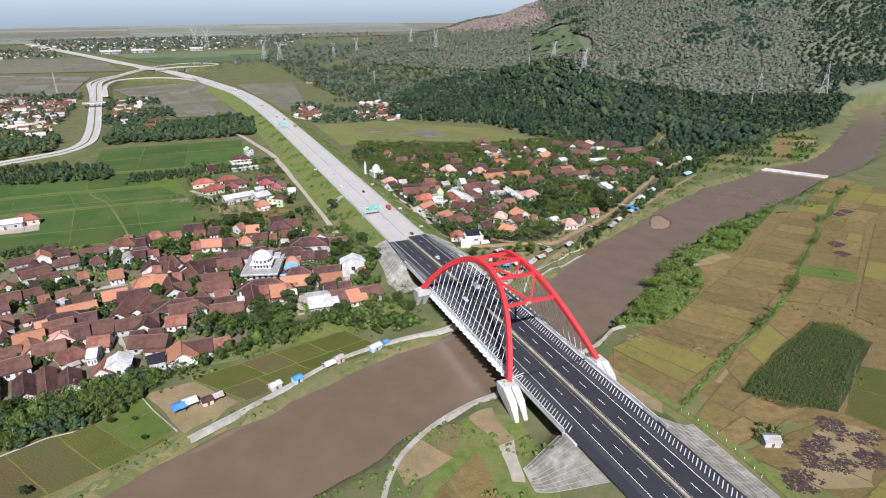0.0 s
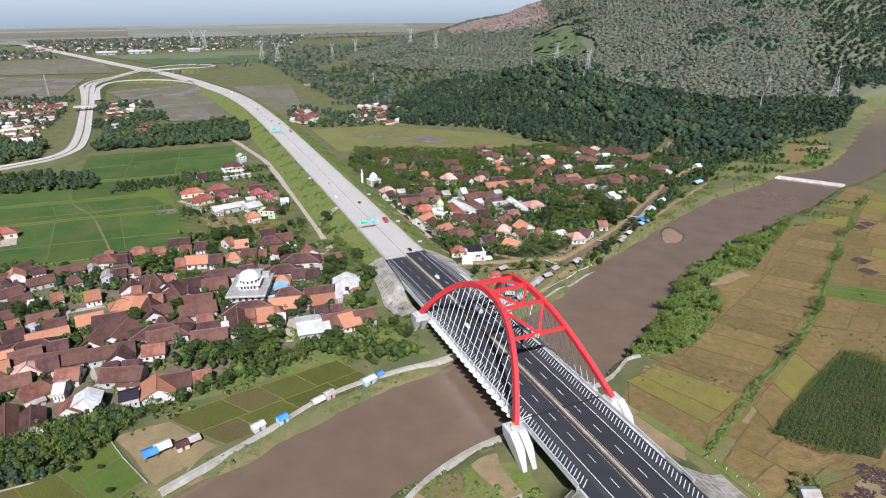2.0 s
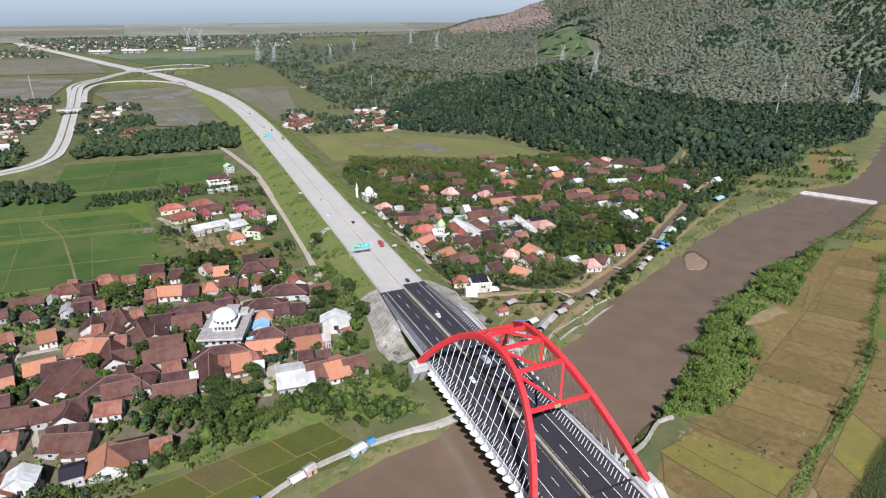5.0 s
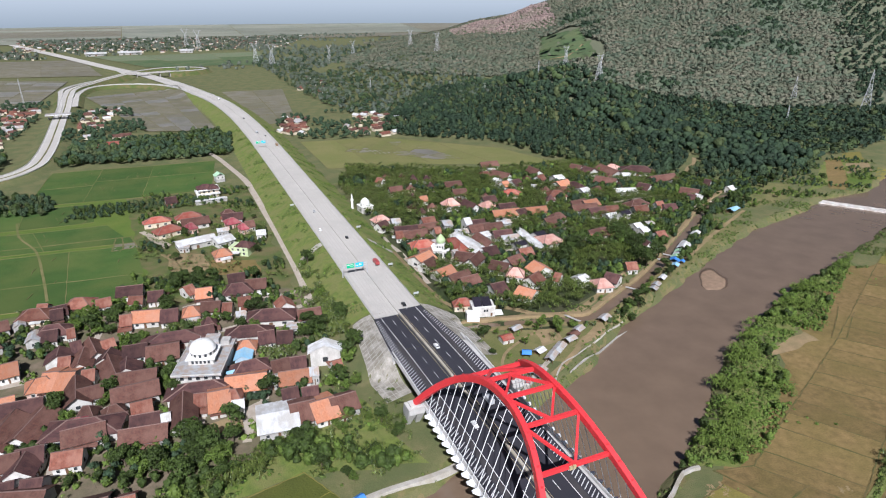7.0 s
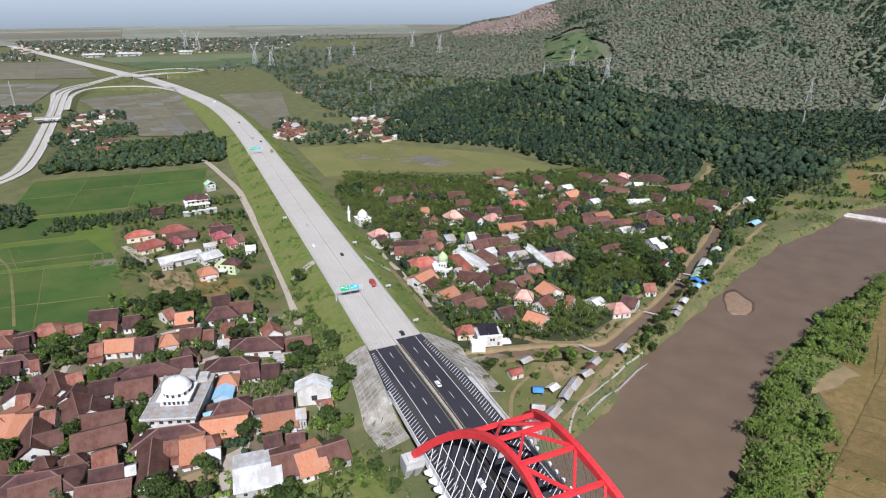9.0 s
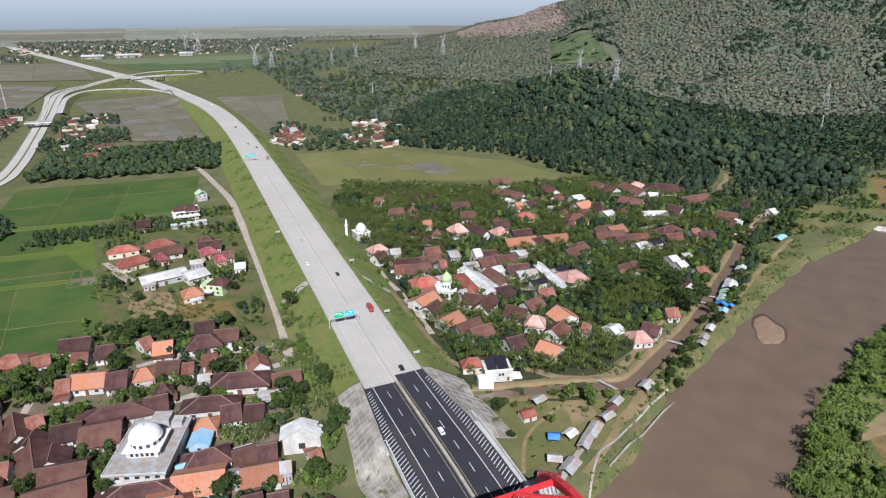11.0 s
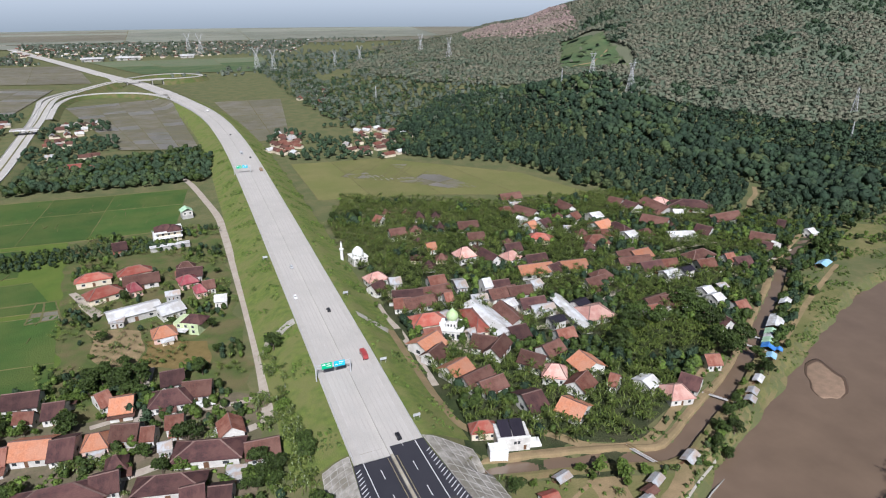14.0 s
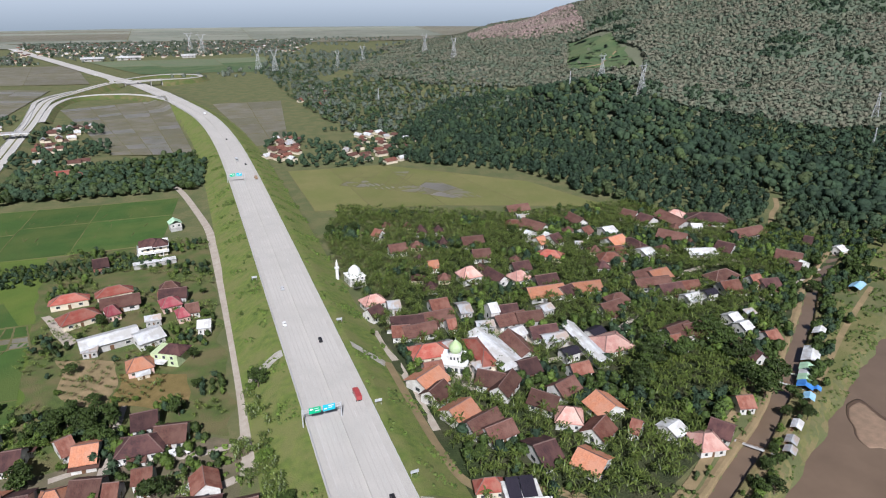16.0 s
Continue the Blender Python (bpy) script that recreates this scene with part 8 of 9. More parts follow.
def in_poly(x, y, poly):
    hit = np.zeros(x.shape, bool)
    for (ax, ay), (bx, by) in zip(poly, poly[1:] + poly[:1]):
        hit ^= ((ay > y) != (by > y)) & (x < (bx - ax) * (y - ay) / (by - ay + 1e-9) + ax)
    return hit


def from_road(x, y):
    return near_line(x, y, road_line)[0]


def from_river(x, y):
    d, i = near_line(x, y, river_line)
    return d - river_line[i, 2]


mid_tpl = crowns(44, 74, 8, 0.6, 3.2, 2.0, 5.6, 0.5, lobes=2, core=0.82)
teak_tpl = crowns(46, 17, 12, 1.0, 3.4, 2.4, 3.6, 0.3, lobes=1, cuts=1, core=0.92, flat=0.75, lift=0.35)
near_tpl, far_tpl, low_tpl = crowns(41, 28, 12, 0.85, jit=0.35), crowns(42, 20, 12, 1.05, 3.3, 2.6, 4.8, 0.4, lobes=1, cuts=1, core=0.85), crowns(43, 12, 8, 0.46, 1.3, 0.1, 0.9, 0.5, lobes=1, cuts=1, core=0.8)

# dark wood at the foot of the hill
WOOD = [(262, 520), (276, 436), (296, 372), (340, 310), (392, 275), (440, 268), (500, 280), (557, 304), (610, 306), (700, 325), (830, 405), (880, 400), (874, 430), (766, 490), (681, 530), (611, 605), (584, 640), (555, 690), (520, 780), (493, 942), (429, 964), (363, 981), (300, 900), (190, 720), (150, 640), (170, 596)]
p, rng = spots(140, 900, 250, 985, 8.0, 51, lambda x, y: in_poly(x, y, WOOD) & (from_river(x, y) > 5) & (near_line(x, y, np.array([(340.0, 290.0), (390, 329), (430, 362)]))[0] > 6))
big = rng.uniform(0.8, 1.3, len(p)) * rng.choice([1.0, 1.0, 1.25, 1.6], len(p))
for tpl, pick in ((mid_tpl, p[:, 0] < 430), (near_tpl, (p[:, 0] >= 430) & (p[:, 0] < 560)), (far_tpl, p[:, 0] >= 560)):
    scatter_mix("wood", tpl, p[pick], big[pick], ["forest_dark", "forest_dark", "forest_dark", "forest", "forest", "forest", "forest_light"], "dense dark green wood at the foot of the hill", seed=1)
# teak on the slopes
CLEAR = [(602, 988), (640, 940), (695, 886), (760, 970), (772, 1078), (812, 1137), (802, 1194), (745, 1216)]
DARK = [(885, 430), (1000, 452), (1150, 420), (1400, 380), (1950, 560), (1950, 820), (1800, 1130), (1500, 1010), (1018, 610), (850, 440)]


def in_dark(x, y):
    return in_poly(x + 22 * waves(x, y, 45), y + 22 * waves(y, x, 38), DARK)


BARE = [(735, 1760), (695, 1386), (768, 1300), (816, 1253), (934, 1472), (1000, 1600), (960, 1860), (820, 1850)]
GROVES = ((852, 1220, 34), (820, 1124, 30), (918, 796, 38), (1005, 779, 26), (881, 765, 30), (778, 1050, 18), (533, 744, 16), (566, 705, 14), (604, 663, 17), (631, 638, 17), (950, 690, 24), (1080, 860, 40), (1150, 800, 30), (740, 700, 16))
p, rng = spots(200, 1850, 420, 2050, 9.4, 52, lambda x, y: (hill(x, y) > np.where(x > 540, 5, 16)) & ((x < 1430) | (y < 1250)) & ~in_poly(x, y, WOOD) & ~in_poly(x, y, CLEAR) & ~in_dark(x, y) & (from_river(x, y) > 60))
p = p[(p[:, 2] < 200) | (rng.random(len(p)) < 0.3)]
far = in_poly(p[:, 0], p[:, 1], BARE)
grove = np.zeros(len(p), bool)
for gx0, gy0, gr in GROVES:
    grove |= np.hypot(p[:, 0] - gx0, p[:, 1] - gy0) < gr * (1 + 0.25 * waves(p[:, 0], p[:, 1], 14))
scatter_mix("wood", far_tpl, p[grove], rng.uniform(1.1, 1.7, int(grove.sum())), ["forest_dark", "forest", "forest"], "dark green grove on the teak slope", seed=6)
p, far = p[~grove], far[~grove]
scatter_mix("teak_wood", teak_tpl, p[~far], rng.uniform(1.5, 2.0, int((~far).sum())), ["teak_green", "teak", "teak", "teak_pale"], "dry olive teak wood covering the hillside", seed=2)
scatter("bare_wood", teak_tpl, p[far], rng.uniform(1.1, 1.6, int(far.sum())), "bare", "leafless pinkish brown wood on the far ridge", seed=3)
def under_canopy(x, y):
    return (hill(x, y) > np.where(x > 540, 7, 18)) & ~in_poly(x, y, WOOD) & ~in_poly(x, y, CLEAR) & ~in_dark(x, y) & ~in_poly(x, y, BARE) & (from_river(x, y) > 70)


# an olive sheet added below the teak crowns to keep shadowed gaps light
ux, uy = [q.ravel() for q in np.meshgrid(np.arange(330, 1460, 6.5), np.arange(430, 1800, 6.5), indexing="ij")]
rngu = np.random.default_rng(77)
ux, uy = ux + rngu.uniform(-2, 2, len(ux)), uy + rngu.uniform(-2, 2, len(uy))
F = grid_faces(len(np.arange(330, 1460, 6.5)), len(np.arange(430, 1800, 6.5)))
F = F[under_canopy(ux, uy)[F].all(1)]
keep, F = np.unique(F, return_inverse=True)
F = F.reshape(-1, 4)
V = np.column_stack([ux, uy, lay(ux, uy) + rngu.uniform(1.6, 5.0, len(ux))])[keep]
tagged(arrays("teak_understorey", V, F, "teak_green", smooth=True), "olive sheet added under the teak crowns to lighten gaps", "wood", kind="stuff")
p, rng = spots(840, 1960, 370, 1140, 11.5, 53, lambda x, y: in_dark(x, y) & (from_river(x, y) > 12))
scatter_mix("wood", far_tpl, p, rng.uniform(1.1, 1.8, len(p)), ["forest_dark", "forest"], "dark wood on the hill shoulder", seed=5)
# belts of trees on the plain
for i, (poly, pitch, big) in enumerate((
    ([(-222, 582), (-50, 574), (-38, 640), (-52, 722), (-120, 700), (-215, 690)], 6.6, 1.15),
    ([(-420, 425), (-298, 433), (-207, 414), (-203, 458), (-258, 494), (-309, 496), (-420, 500)], 6.0, 1.1),
    ([(-354, 735), (-301, 635), (-274, 640), (-274, 566), (-320, 550), (-420, 560), (-420, 740)], 7.5, 1.15),
    ([(-190, 392), (-80, 396), (-82, 424), (-186, 428)], 4.0, 0.6),
    ([(-330, 230), (-290, 222), (-230, 236), (-330, 250)], 5.0, 0.7),
    ([(150, 760), (420, 820), (500, 1050), (420, 1350), (160, 1300), (120, 1000)], 13.0, 1.5),
    ([(120, 1080), (160, 1020), (240, 1500), (120, 1560)], 13.0, 1.3),
)):
    p, rng = spots(min(q[0] for q in poly), max(q[0] for q in poly), min(q[1] for q in poly), max(q[1] for q in poly), pitch, 60 + i, lambda x, y: in_poly(x, y, poly))
    # the farther belts mix in plain_tree, whose colour holds painted haze
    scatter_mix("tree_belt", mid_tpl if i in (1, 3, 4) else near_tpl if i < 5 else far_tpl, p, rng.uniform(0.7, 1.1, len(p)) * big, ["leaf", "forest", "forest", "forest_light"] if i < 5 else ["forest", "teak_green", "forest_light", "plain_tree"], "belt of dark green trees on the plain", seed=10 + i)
plain_tpl = crowns(45, 9, 8, 1.4, 3.8, 1.4, 3.6, 0.4, lobes=1, cuts=1, core=0.9)
NEARPLAIN = [(-660, 1000), (-280, 1000), (-180, 1480), (110, 1700), (180, 2040), (-310, 2050), (-400, 1990), (-660, 1980)]
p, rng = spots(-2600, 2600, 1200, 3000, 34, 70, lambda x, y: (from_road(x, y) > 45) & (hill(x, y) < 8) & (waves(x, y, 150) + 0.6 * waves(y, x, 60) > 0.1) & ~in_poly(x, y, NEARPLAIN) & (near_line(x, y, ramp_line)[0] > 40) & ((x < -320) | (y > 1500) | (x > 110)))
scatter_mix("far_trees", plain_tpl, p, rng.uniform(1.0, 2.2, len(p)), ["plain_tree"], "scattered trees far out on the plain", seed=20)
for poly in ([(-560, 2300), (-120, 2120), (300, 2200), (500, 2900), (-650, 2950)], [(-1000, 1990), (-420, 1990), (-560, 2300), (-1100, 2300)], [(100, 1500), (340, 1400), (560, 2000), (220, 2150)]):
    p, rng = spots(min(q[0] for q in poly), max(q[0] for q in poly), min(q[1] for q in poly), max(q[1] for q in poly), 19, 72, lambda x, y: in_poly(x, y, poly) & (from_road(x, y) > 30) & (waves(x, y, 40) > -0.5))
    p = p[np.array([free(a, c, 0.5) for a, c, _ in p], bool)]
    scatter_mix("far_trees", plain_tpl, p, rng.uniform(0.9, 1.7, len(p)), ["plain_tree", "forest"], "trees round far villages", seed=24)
# gardens between the houses
V1 = [(-250, 26), (-170, 32), (-140, 40), (-82, 62), (-42, 74), (-38, 130), (-42, 200), (-60, 214), (-143, 236), (-290, 228), (-330, 120)]
V2 = [(28, 210), (27, 140), (34, 122), (64, 116), (92, 111), (108, 116), (170, 146), (262, 210), (380, 262), (330, 330), (290, 392), (190, 400), (60, 470), (30, 400)]
for x, y, r, n in ((-159, 197, 8, 7), (-149, 190, 8, 7), (-156, 210, 7, 5), (-142, 211, 6, 4), (-133, 206, 5, 3), (-119, 201, 5, 3), (-78, 171, 6, 4), (-78, 157, 5, 3), (-48, 141, 7, 5), (-48, 150, 6, 4), (-48, 89, 5, 3), (-41, 88, 5, 3), (-75, 94, 3, 1), (-53, 95, 4, 2), (-117, 122, 4, 3), (-118, 113, 4, 2), (-145, 119, 5, 3), (-151, 120, 5, 3), (-162, 121, 5, 3), (-169, 185, 5, 3), (-137, 166, 5, 3), (-130, 166, 4, 2)):
    garden([(x + r * math.cos(k), y + r * math.sin(k)) for k in (0, 0.8, 1.6, 2.4, 3.2, 4.0, 4.8, 5.6)], n, int(900 + x + y), (0.95, 0.05, 0.0), 3.4, (0.75, 1.1))
for x, y, r, n in ((-94, 210, 5, 3), (-105, 208, 5, 3), (-120, 225, 8, 6), (-105, 226, 8, 6), (-86, 143, 3, 1), (-158, 106, 4, 2), (-97, 78, 4, 2), (-109, 76, 5, 3), (-112, 62, 13, 12), (-98, 64, 10, 8), (-128, 66, 8, 5), (-37, 107, 5, 3), (-33, 115, 4, 2), (-105, 234, 8, 6), (-93, 229, 7, 5), (-196, 108, 5, 3), (-215, 150, 14, 10)):
    garden([(x + r * math.cos(k), y + r * math.sin(k)) for k in (0, 0.8, 1.6, 2.4, 3.2, 4.0, 4.8, 5.6)], n, int(900 + x + y), (0.95, 0.05, 0.0), 3.4, (0.75, 1.1))
for x, y, r, n in ((-73, 133, 5, 6), (-66, 126, 6, 9), (-60, 133, 6, 9), (-42, 135, 5, 7), (-34, 132, 4, 5), (-33, 160, 4, 6), (-39, 175, 4, 6), (-42, 190, 4, 6), (-60, 174, 4, 5), (-67, 181, 5, 6), (-76, 184, 4, 4), (-106, 172, 5, 5), (-98, 171, 4, 4), (-116, 176, 4, 4), (-168, 173, 6, 6), (-143, 132, 4, 4), (-86, 103, 2, 1), (-96, 107, 2, 1)):
    garden([(x + r * math.cos(k), y + r * math.sin(k)) for k in (0, 0.8, 1.6, 2.4, 3.2, 4.0, 4.8, 5.6)], n, int(1900 + x + y), (0.0, 1.0, 0.0), 2.0, (0.7, 1.0))
garden(V1, 35, 81, (0.62, 0.33, 0.05), 3.4, (0.45, 0.8))
garden(V2, 30, 82, (0.72, 0.2, 0.08), 5.0, (0.7, 1.15))
garden([(-250, 22), (-172, 30), (-140, 36), (-80, 58), (-42, 70), (-40, 60), (-80, 46), (-148, 31), (-172, 24), (-250, 2)], 50, 83, (0.5, 0.45, 0.05), 3.0, (0.5, 0.85))
garden([(-42, 72), (-24, 80), (-26, 26), (-60, 26), (-72, 46)], 46, 84, (0.35, 0.6, 0.05), 3.2, (0.45, 0.85))
garden([(-130, 372), (-46, 372), (-46, 215), (-120, 215)], 24, 85, (0.8, 0.2, 0.0), 4.5, (0.5, 0.85))
q, rng = spots(-135, -44, 208, 440, 4.2, 117, lambda x, y: (waves(x, y, 13, 1.1) > -0.25) & (np.abs(x + 41) > 5) & ~in_poly(x, y, [(-124, 296), (-60, 262), (-56, 228), (-95, 238), (-114, 246)]))
q = q[np.array([free(a, c, -0.4) for a, c, _ in q], bool)]
K85 = waves(q[:, 0], q[:, 1], 9) > 0
FIELDSIDE = [(q[K85], rng.uniform(0.4, 0.8, int(K85.sum()))), (q[~K85], rng.uniform(0.5, 0.85, int((~K85).sum())))]
garden([(-37, 130), (-30, 130), (-32, 235), (-38, 235)], 34, 86, (0.1, 0.9, 0.0), 2.6, (0.75, 1.1))
garden([(28, 80), (64, 74), (100, 90), (100, 94), (76, 100), (40, 108), (28, 112)], 12, 87, (0.8, 0.2, 0.0), 6.0, (0.5, 0.9))
rngb = np.random.default_rng(7)
placed.extend([(60, 209, 6), (70, 203, 4), (96, 238, 7), (101, 224, 5), (121, 216, 6)])
btpl = [banana_arrays(rngb, 3, 1.2, 6, 2) for _ in range(4)]


scatter_mix("hedge_trees", mid_tpl, *FIELDSIDE[0], ["leaf", "forest", "leaf_light"], "trees and hedges round the field-side houses", "trees", seed=33)
scatter("hedge_bananas", btpl, *FIELDSIDE[1], "banana", "banana plants round the field-side houses", "banana plants", seed=34)


def gaps(pos, r):
    return np.array([free(a, c, r) for a, c, _ in pos], bool)


p, rng = spots(28, 390, 100, 480, 4.1, 90, lambda x, y: in_poly(x, y, V2) & (from_road(x, y) > 38) & (near_line(x, y, dense(CANAL, 10))[0] > np.where(x < 112, 9.5, 12)))
p = p[gaps(p, 0.5)]
k = waves(p[:, 0], p[:, 1], 17, 0.5) + rng.normal(scale=0.35, size=len(p)) > np.where((p[:, 1] > 285) & (p[:, 0] < 190) | (p[:, 1] < 150) & (p[:, 0] < 112), 1.0, 0.35)
scatter_mix("garden_trees", mid_tpl, p[k], rng.uniform(0.6, 1.1, int(k.sum())), ["leaf", "forest", "leaf", "forest_dark", "leaf_light"], "thick garden trees between the houses", "trees", seed=21)
scatter("garden_bananas", btpl, p[~k], rng.uniform(0.95, 1.5, int((~k).sum())), "banana", "banana plants filling the gardens", "banana plants", seed=26)
p, rng = spots(-330, -40, 20, 236, 4.2, 95, lambda x, y: in_poly(x, y, V1) & (waves(x, y, 13) > 0.35))
p = p[gaps(p, -0.8)]
q, rngq = spots(-330, -40, 20, 236, 4.4, 116, lambda x, y: in_poly(x, y, V1) & (waves(x, y, 16, 2.2) > 0.2))
q = q[gaps(q, -0.5)]
scatter_mix("garden_trees", mid_tpl, q, rngq.uniform(0.5, 0.9, len(q)), ["leaf", "leaf", "leaf_light", "forest"], "leafy trees between the village houses", "trees", seed=31)
scatter("yard_shrubs", low_tpl, p, rng.uniform(0.7, 1.6, len(p)), "scrub", "small shrubs in the yards between houses", "shrubs", seed=27)
p, rng = spots(-125, -60, 236, 292, 2.6, 96, lambda x, y: in_poly(x, y, [(-121, 294), (-72, 266), (-70, 242), (-93, 240), (-112, 248)]), 0.2)
scatter("young_bananas", btpl, p[::3], rng.uniform(0.4, 0.65, len(p[::3])), "banana", "rows of young banana plants in a garden plot", "banana plants", seed=28)
p, rng = spots(27, 110, 60, 120, 3.0, 97, lambda x, y: (from_river(x, y) > 6) & (from_road(x, y) > 34) & (waves(x, y, 9) > 0.4) & (near_line(x, y, dense(CANAL, 10))[0] > 7))
scatter("yard_shrubs", low_tpl, p[::3], rng.uniform(0.4, 0.9, len(p[::3])), "scrub", "shrubs on the river terrace", "shrubs", seed=29)
for name, poly, pitch in (("far_village_trees", [(15, 640), (100, 600), (180, 586), (240, 760), (180, 830), (40, 800)], 11), ("far_village_trees", [(-430, 600), (-284, 600), (-286, 1050), (-440, 1120)], 9.5), ("far_village_trees", [(-232, 715), (-130, 715), (-165, 960), (-240, 960)], 9.0)):
    p, rng = spots(min(q[0] for q in poly), max(q[0] for q in poly), min(q[1] for q in poly), max(q[1] for q in poly), pitch, 98, lambda x, y: in_poly(x, y, poly) & (waves(x, y, 35) > -0.3))
    p = p[gaps(p, 1.0)]
    scatter(name, near_tpl, p, rng.uniform(0.6, 1.1, len(p)), "forest", "trees round a far village", "trees", seed=30)
# banana strip on the dry bank, embankment scrub, river banks
BSTRIP = [(62, -12), (89, 7), (158, 50), (250, 88), (310, 106), (314, 97), (264, 68), (240, 56), (203, 36), (196, 42), (163, 32), (141, 2), (102, -18), (77, -22)]
p, rng = spots(60, 316, -30, 108, 2.9, 91, lambda x, y: in_poly(x, y, BSTRIP) & (from_river(x, y) > 1))
k = waves(p[:, 0], p[:, 1], 8, 1.5) + rng.normal(scale=0.45, size=len(p))
scatter("banana_grove", btpl, p[k > 0.55], rng.uniform(0.8, 1.3, int((k > 0.55).sum())), "palm", "clumps of banana plants on the river bank", "banana grove", seed=22)
w = p[k < -1.15]
scatter_mix("bank_trees", mid_tpl, w, rng.uniform(0.45, 0.85, len(w)), ["leaf_light", "leaf", "leaf_light"], "leafy trees among the bananas on the bank", "trees", seed=23)
q, rng = spots(58, 318, -32, 112, 1.7, 115, lambda x, y: in_poly(x, y, BSTRIP) & (from_river(x, y) > 0.5) & (waves(x, y, 6) > -1.1))
scatter_mix("grove_scrub", low_tpl, q, rng.uniform(0.45, 1.0, len(q)), ["scrub", "scrub", "scrub", "weed"], "bright green shrubs under the bananas", "scrub", seed=47)
EDGE = [(-300, 24), (-232, 22), (-172, 31), (-140, 38), (-80, 60), (-42, 74), (-28, 70), (-30, 28), (-60, 26), (-76, 46), (-148, 31), (-172, 23), (-232, 4), (-300, -14)]
p, rng = spots(-300, -26, -14, 76, 3.1, 111, lambda x, y: in_poly(x, y, EDGE) & (waves(x, y, 14) > -1.2) & ((x < -64) | (waves(x, y, 7.0, 0.8) > 0.25)))
p = p[gaps(p, -1.2)]
k = waves(p[:, 0], p[:, 1], 10, 0.9) + rng.normal(scale=0.5, size=len(p)) > 0.35
scatter("edge_bananas", btpl, p[~k], rng.uniform(0.7, 1.1, int((~k).sum())), "banana", "banana plants along the village edge", "banana plants", seed=51)
scatter_mix("edge_trees", mid_tpl, p[k], rng.uniform(0.65, 1.2, int(k.sum())), ["leaf", "leaf_light", "leaf"], "leafy trees along the village edge", "trees", seed=52)
MARGIN = [(-166, 16), (-150, 36), (-80, 60), (-40, 74), (-29, 40), (-60, 27), (-76, 43), (-150, 22)]
p, rng = spots(-168, -28, 14, 76, 1.9, 124, lambda x, y: in_poly(x, y, MARGIN) & (waves(x, y, 6, 0.3) + 0.5 * waves(y, x, 3) > -0.1), 0.8)
p = p[gaps(p, -1.5)]
scatter_mix("edge_scrub", low_tpl, p, rng.uniform(0.3, 0.95, len(p)), ["weed", "scrub", "leaf"], "weeds and shrubs between village and rice plots", "scrub", seed=57)
GROVE = [(-230, 24), (-209.6, 33), (-198.8, 36), (-172, 38), (-158, 30), (-168.7, 15), (-179.5, 6), (-190.3, 3.5), (-204.7, 4), (-230, -6)]
p, rng = spots(-232, -150, -8, 40, 2.9, 121, lambda x, y: in_poly(x, y, GROVE))
p = p[gaps(p, -1.8)]
k = rng.random(len(p)) < 0.4
scatter("edge_bananas", btpl, p[k], rng.uniform(0.9, 1.3, int(k.sum())), "banana", "thick banana plants below the village", "banana plants", seed=53)
scatter_mix("edge_trees", mid_tpl, p[~k], rng.uniform(0.55, 1.0, int((~k).sum())), ["leaf", "forest", "leaf"], "dark trees among bananas below the village", "trees", seed=54)
p, rng = spots(-70, 60, 130, 700, 1.6, 92, lambda x, y: (from_road(x, y) > 15.5) & (from_road(x, y) < 36) & (waves(x, y, 8) + 0.4 * waves(y, x, 3) > 0.5) & (np.abs(x + 40) > 4), 0.8)
scatter_mix("embankment_scrub", low_tpl, p, rng.uniform(0.25, 1.0, len(p)) ** 1.3, ["scrub", "weed"], "weeds and shrubs on the road embankment", "scrub", seed=23)
p, rng = spots(-260, 480, -150, 260, 2.6, 93, lambda x, y: (from_river(x, y) > 2.0) & (from_river(x, y) < 9) & (waves(x, y, 11) > 0.0) & (np.abs(x) > 24))
scatter("bank_scrub", low_tpl, p, rng.uniform(0.3, 0.8, len(p)), "weed", "weeds on the river bank", "scrub", seed=24)
CORN = [(76, -84), (120, -67), (163, -53), (174, -63), (170, -79), (143, -90), (104, -111), (84, -102)]
p, rng = spots(-20, 320, -200, 200, 1.0, 94, lambda u, w: in_poly(u * 0.9 - w * 0.44, u * 0.44 + w * 0.9, CORN) & (np.abs((w / 2.0) % 1 - 0.5) < 0.45), 0.3)
p = np.column_stack([p[:, 0] * 0.9 - p[:, 1] * 0.44, p[:, 0] * 0.44 + p[:, 1] * 0.9, p[:, 2] * 0])
p[:, 2] = lay(p[:, 0], p[:, 1])
rngc = np.random.default_rng(5)
ctpl = []
for _ in range(3):
    V, F = [], []
    for k in range(6):
        v, f = long_leaf(0.9, 0.17, 0.7, 0.5, k * 1.1 + rngc.uniform(0, 1), 0.5 + 0.22 * k, 0.25, 2)
        F += [tuple(i + len(V) for i in q) for q in f]
        V += v
    ctpl.append((np.array(V), np.array(F)))
scatter("maize_field", ctpl, p, rng.uniform(0.95, 1.3, len(p)), "corn", "dense green maize standing in rows", "maize", seed=25)

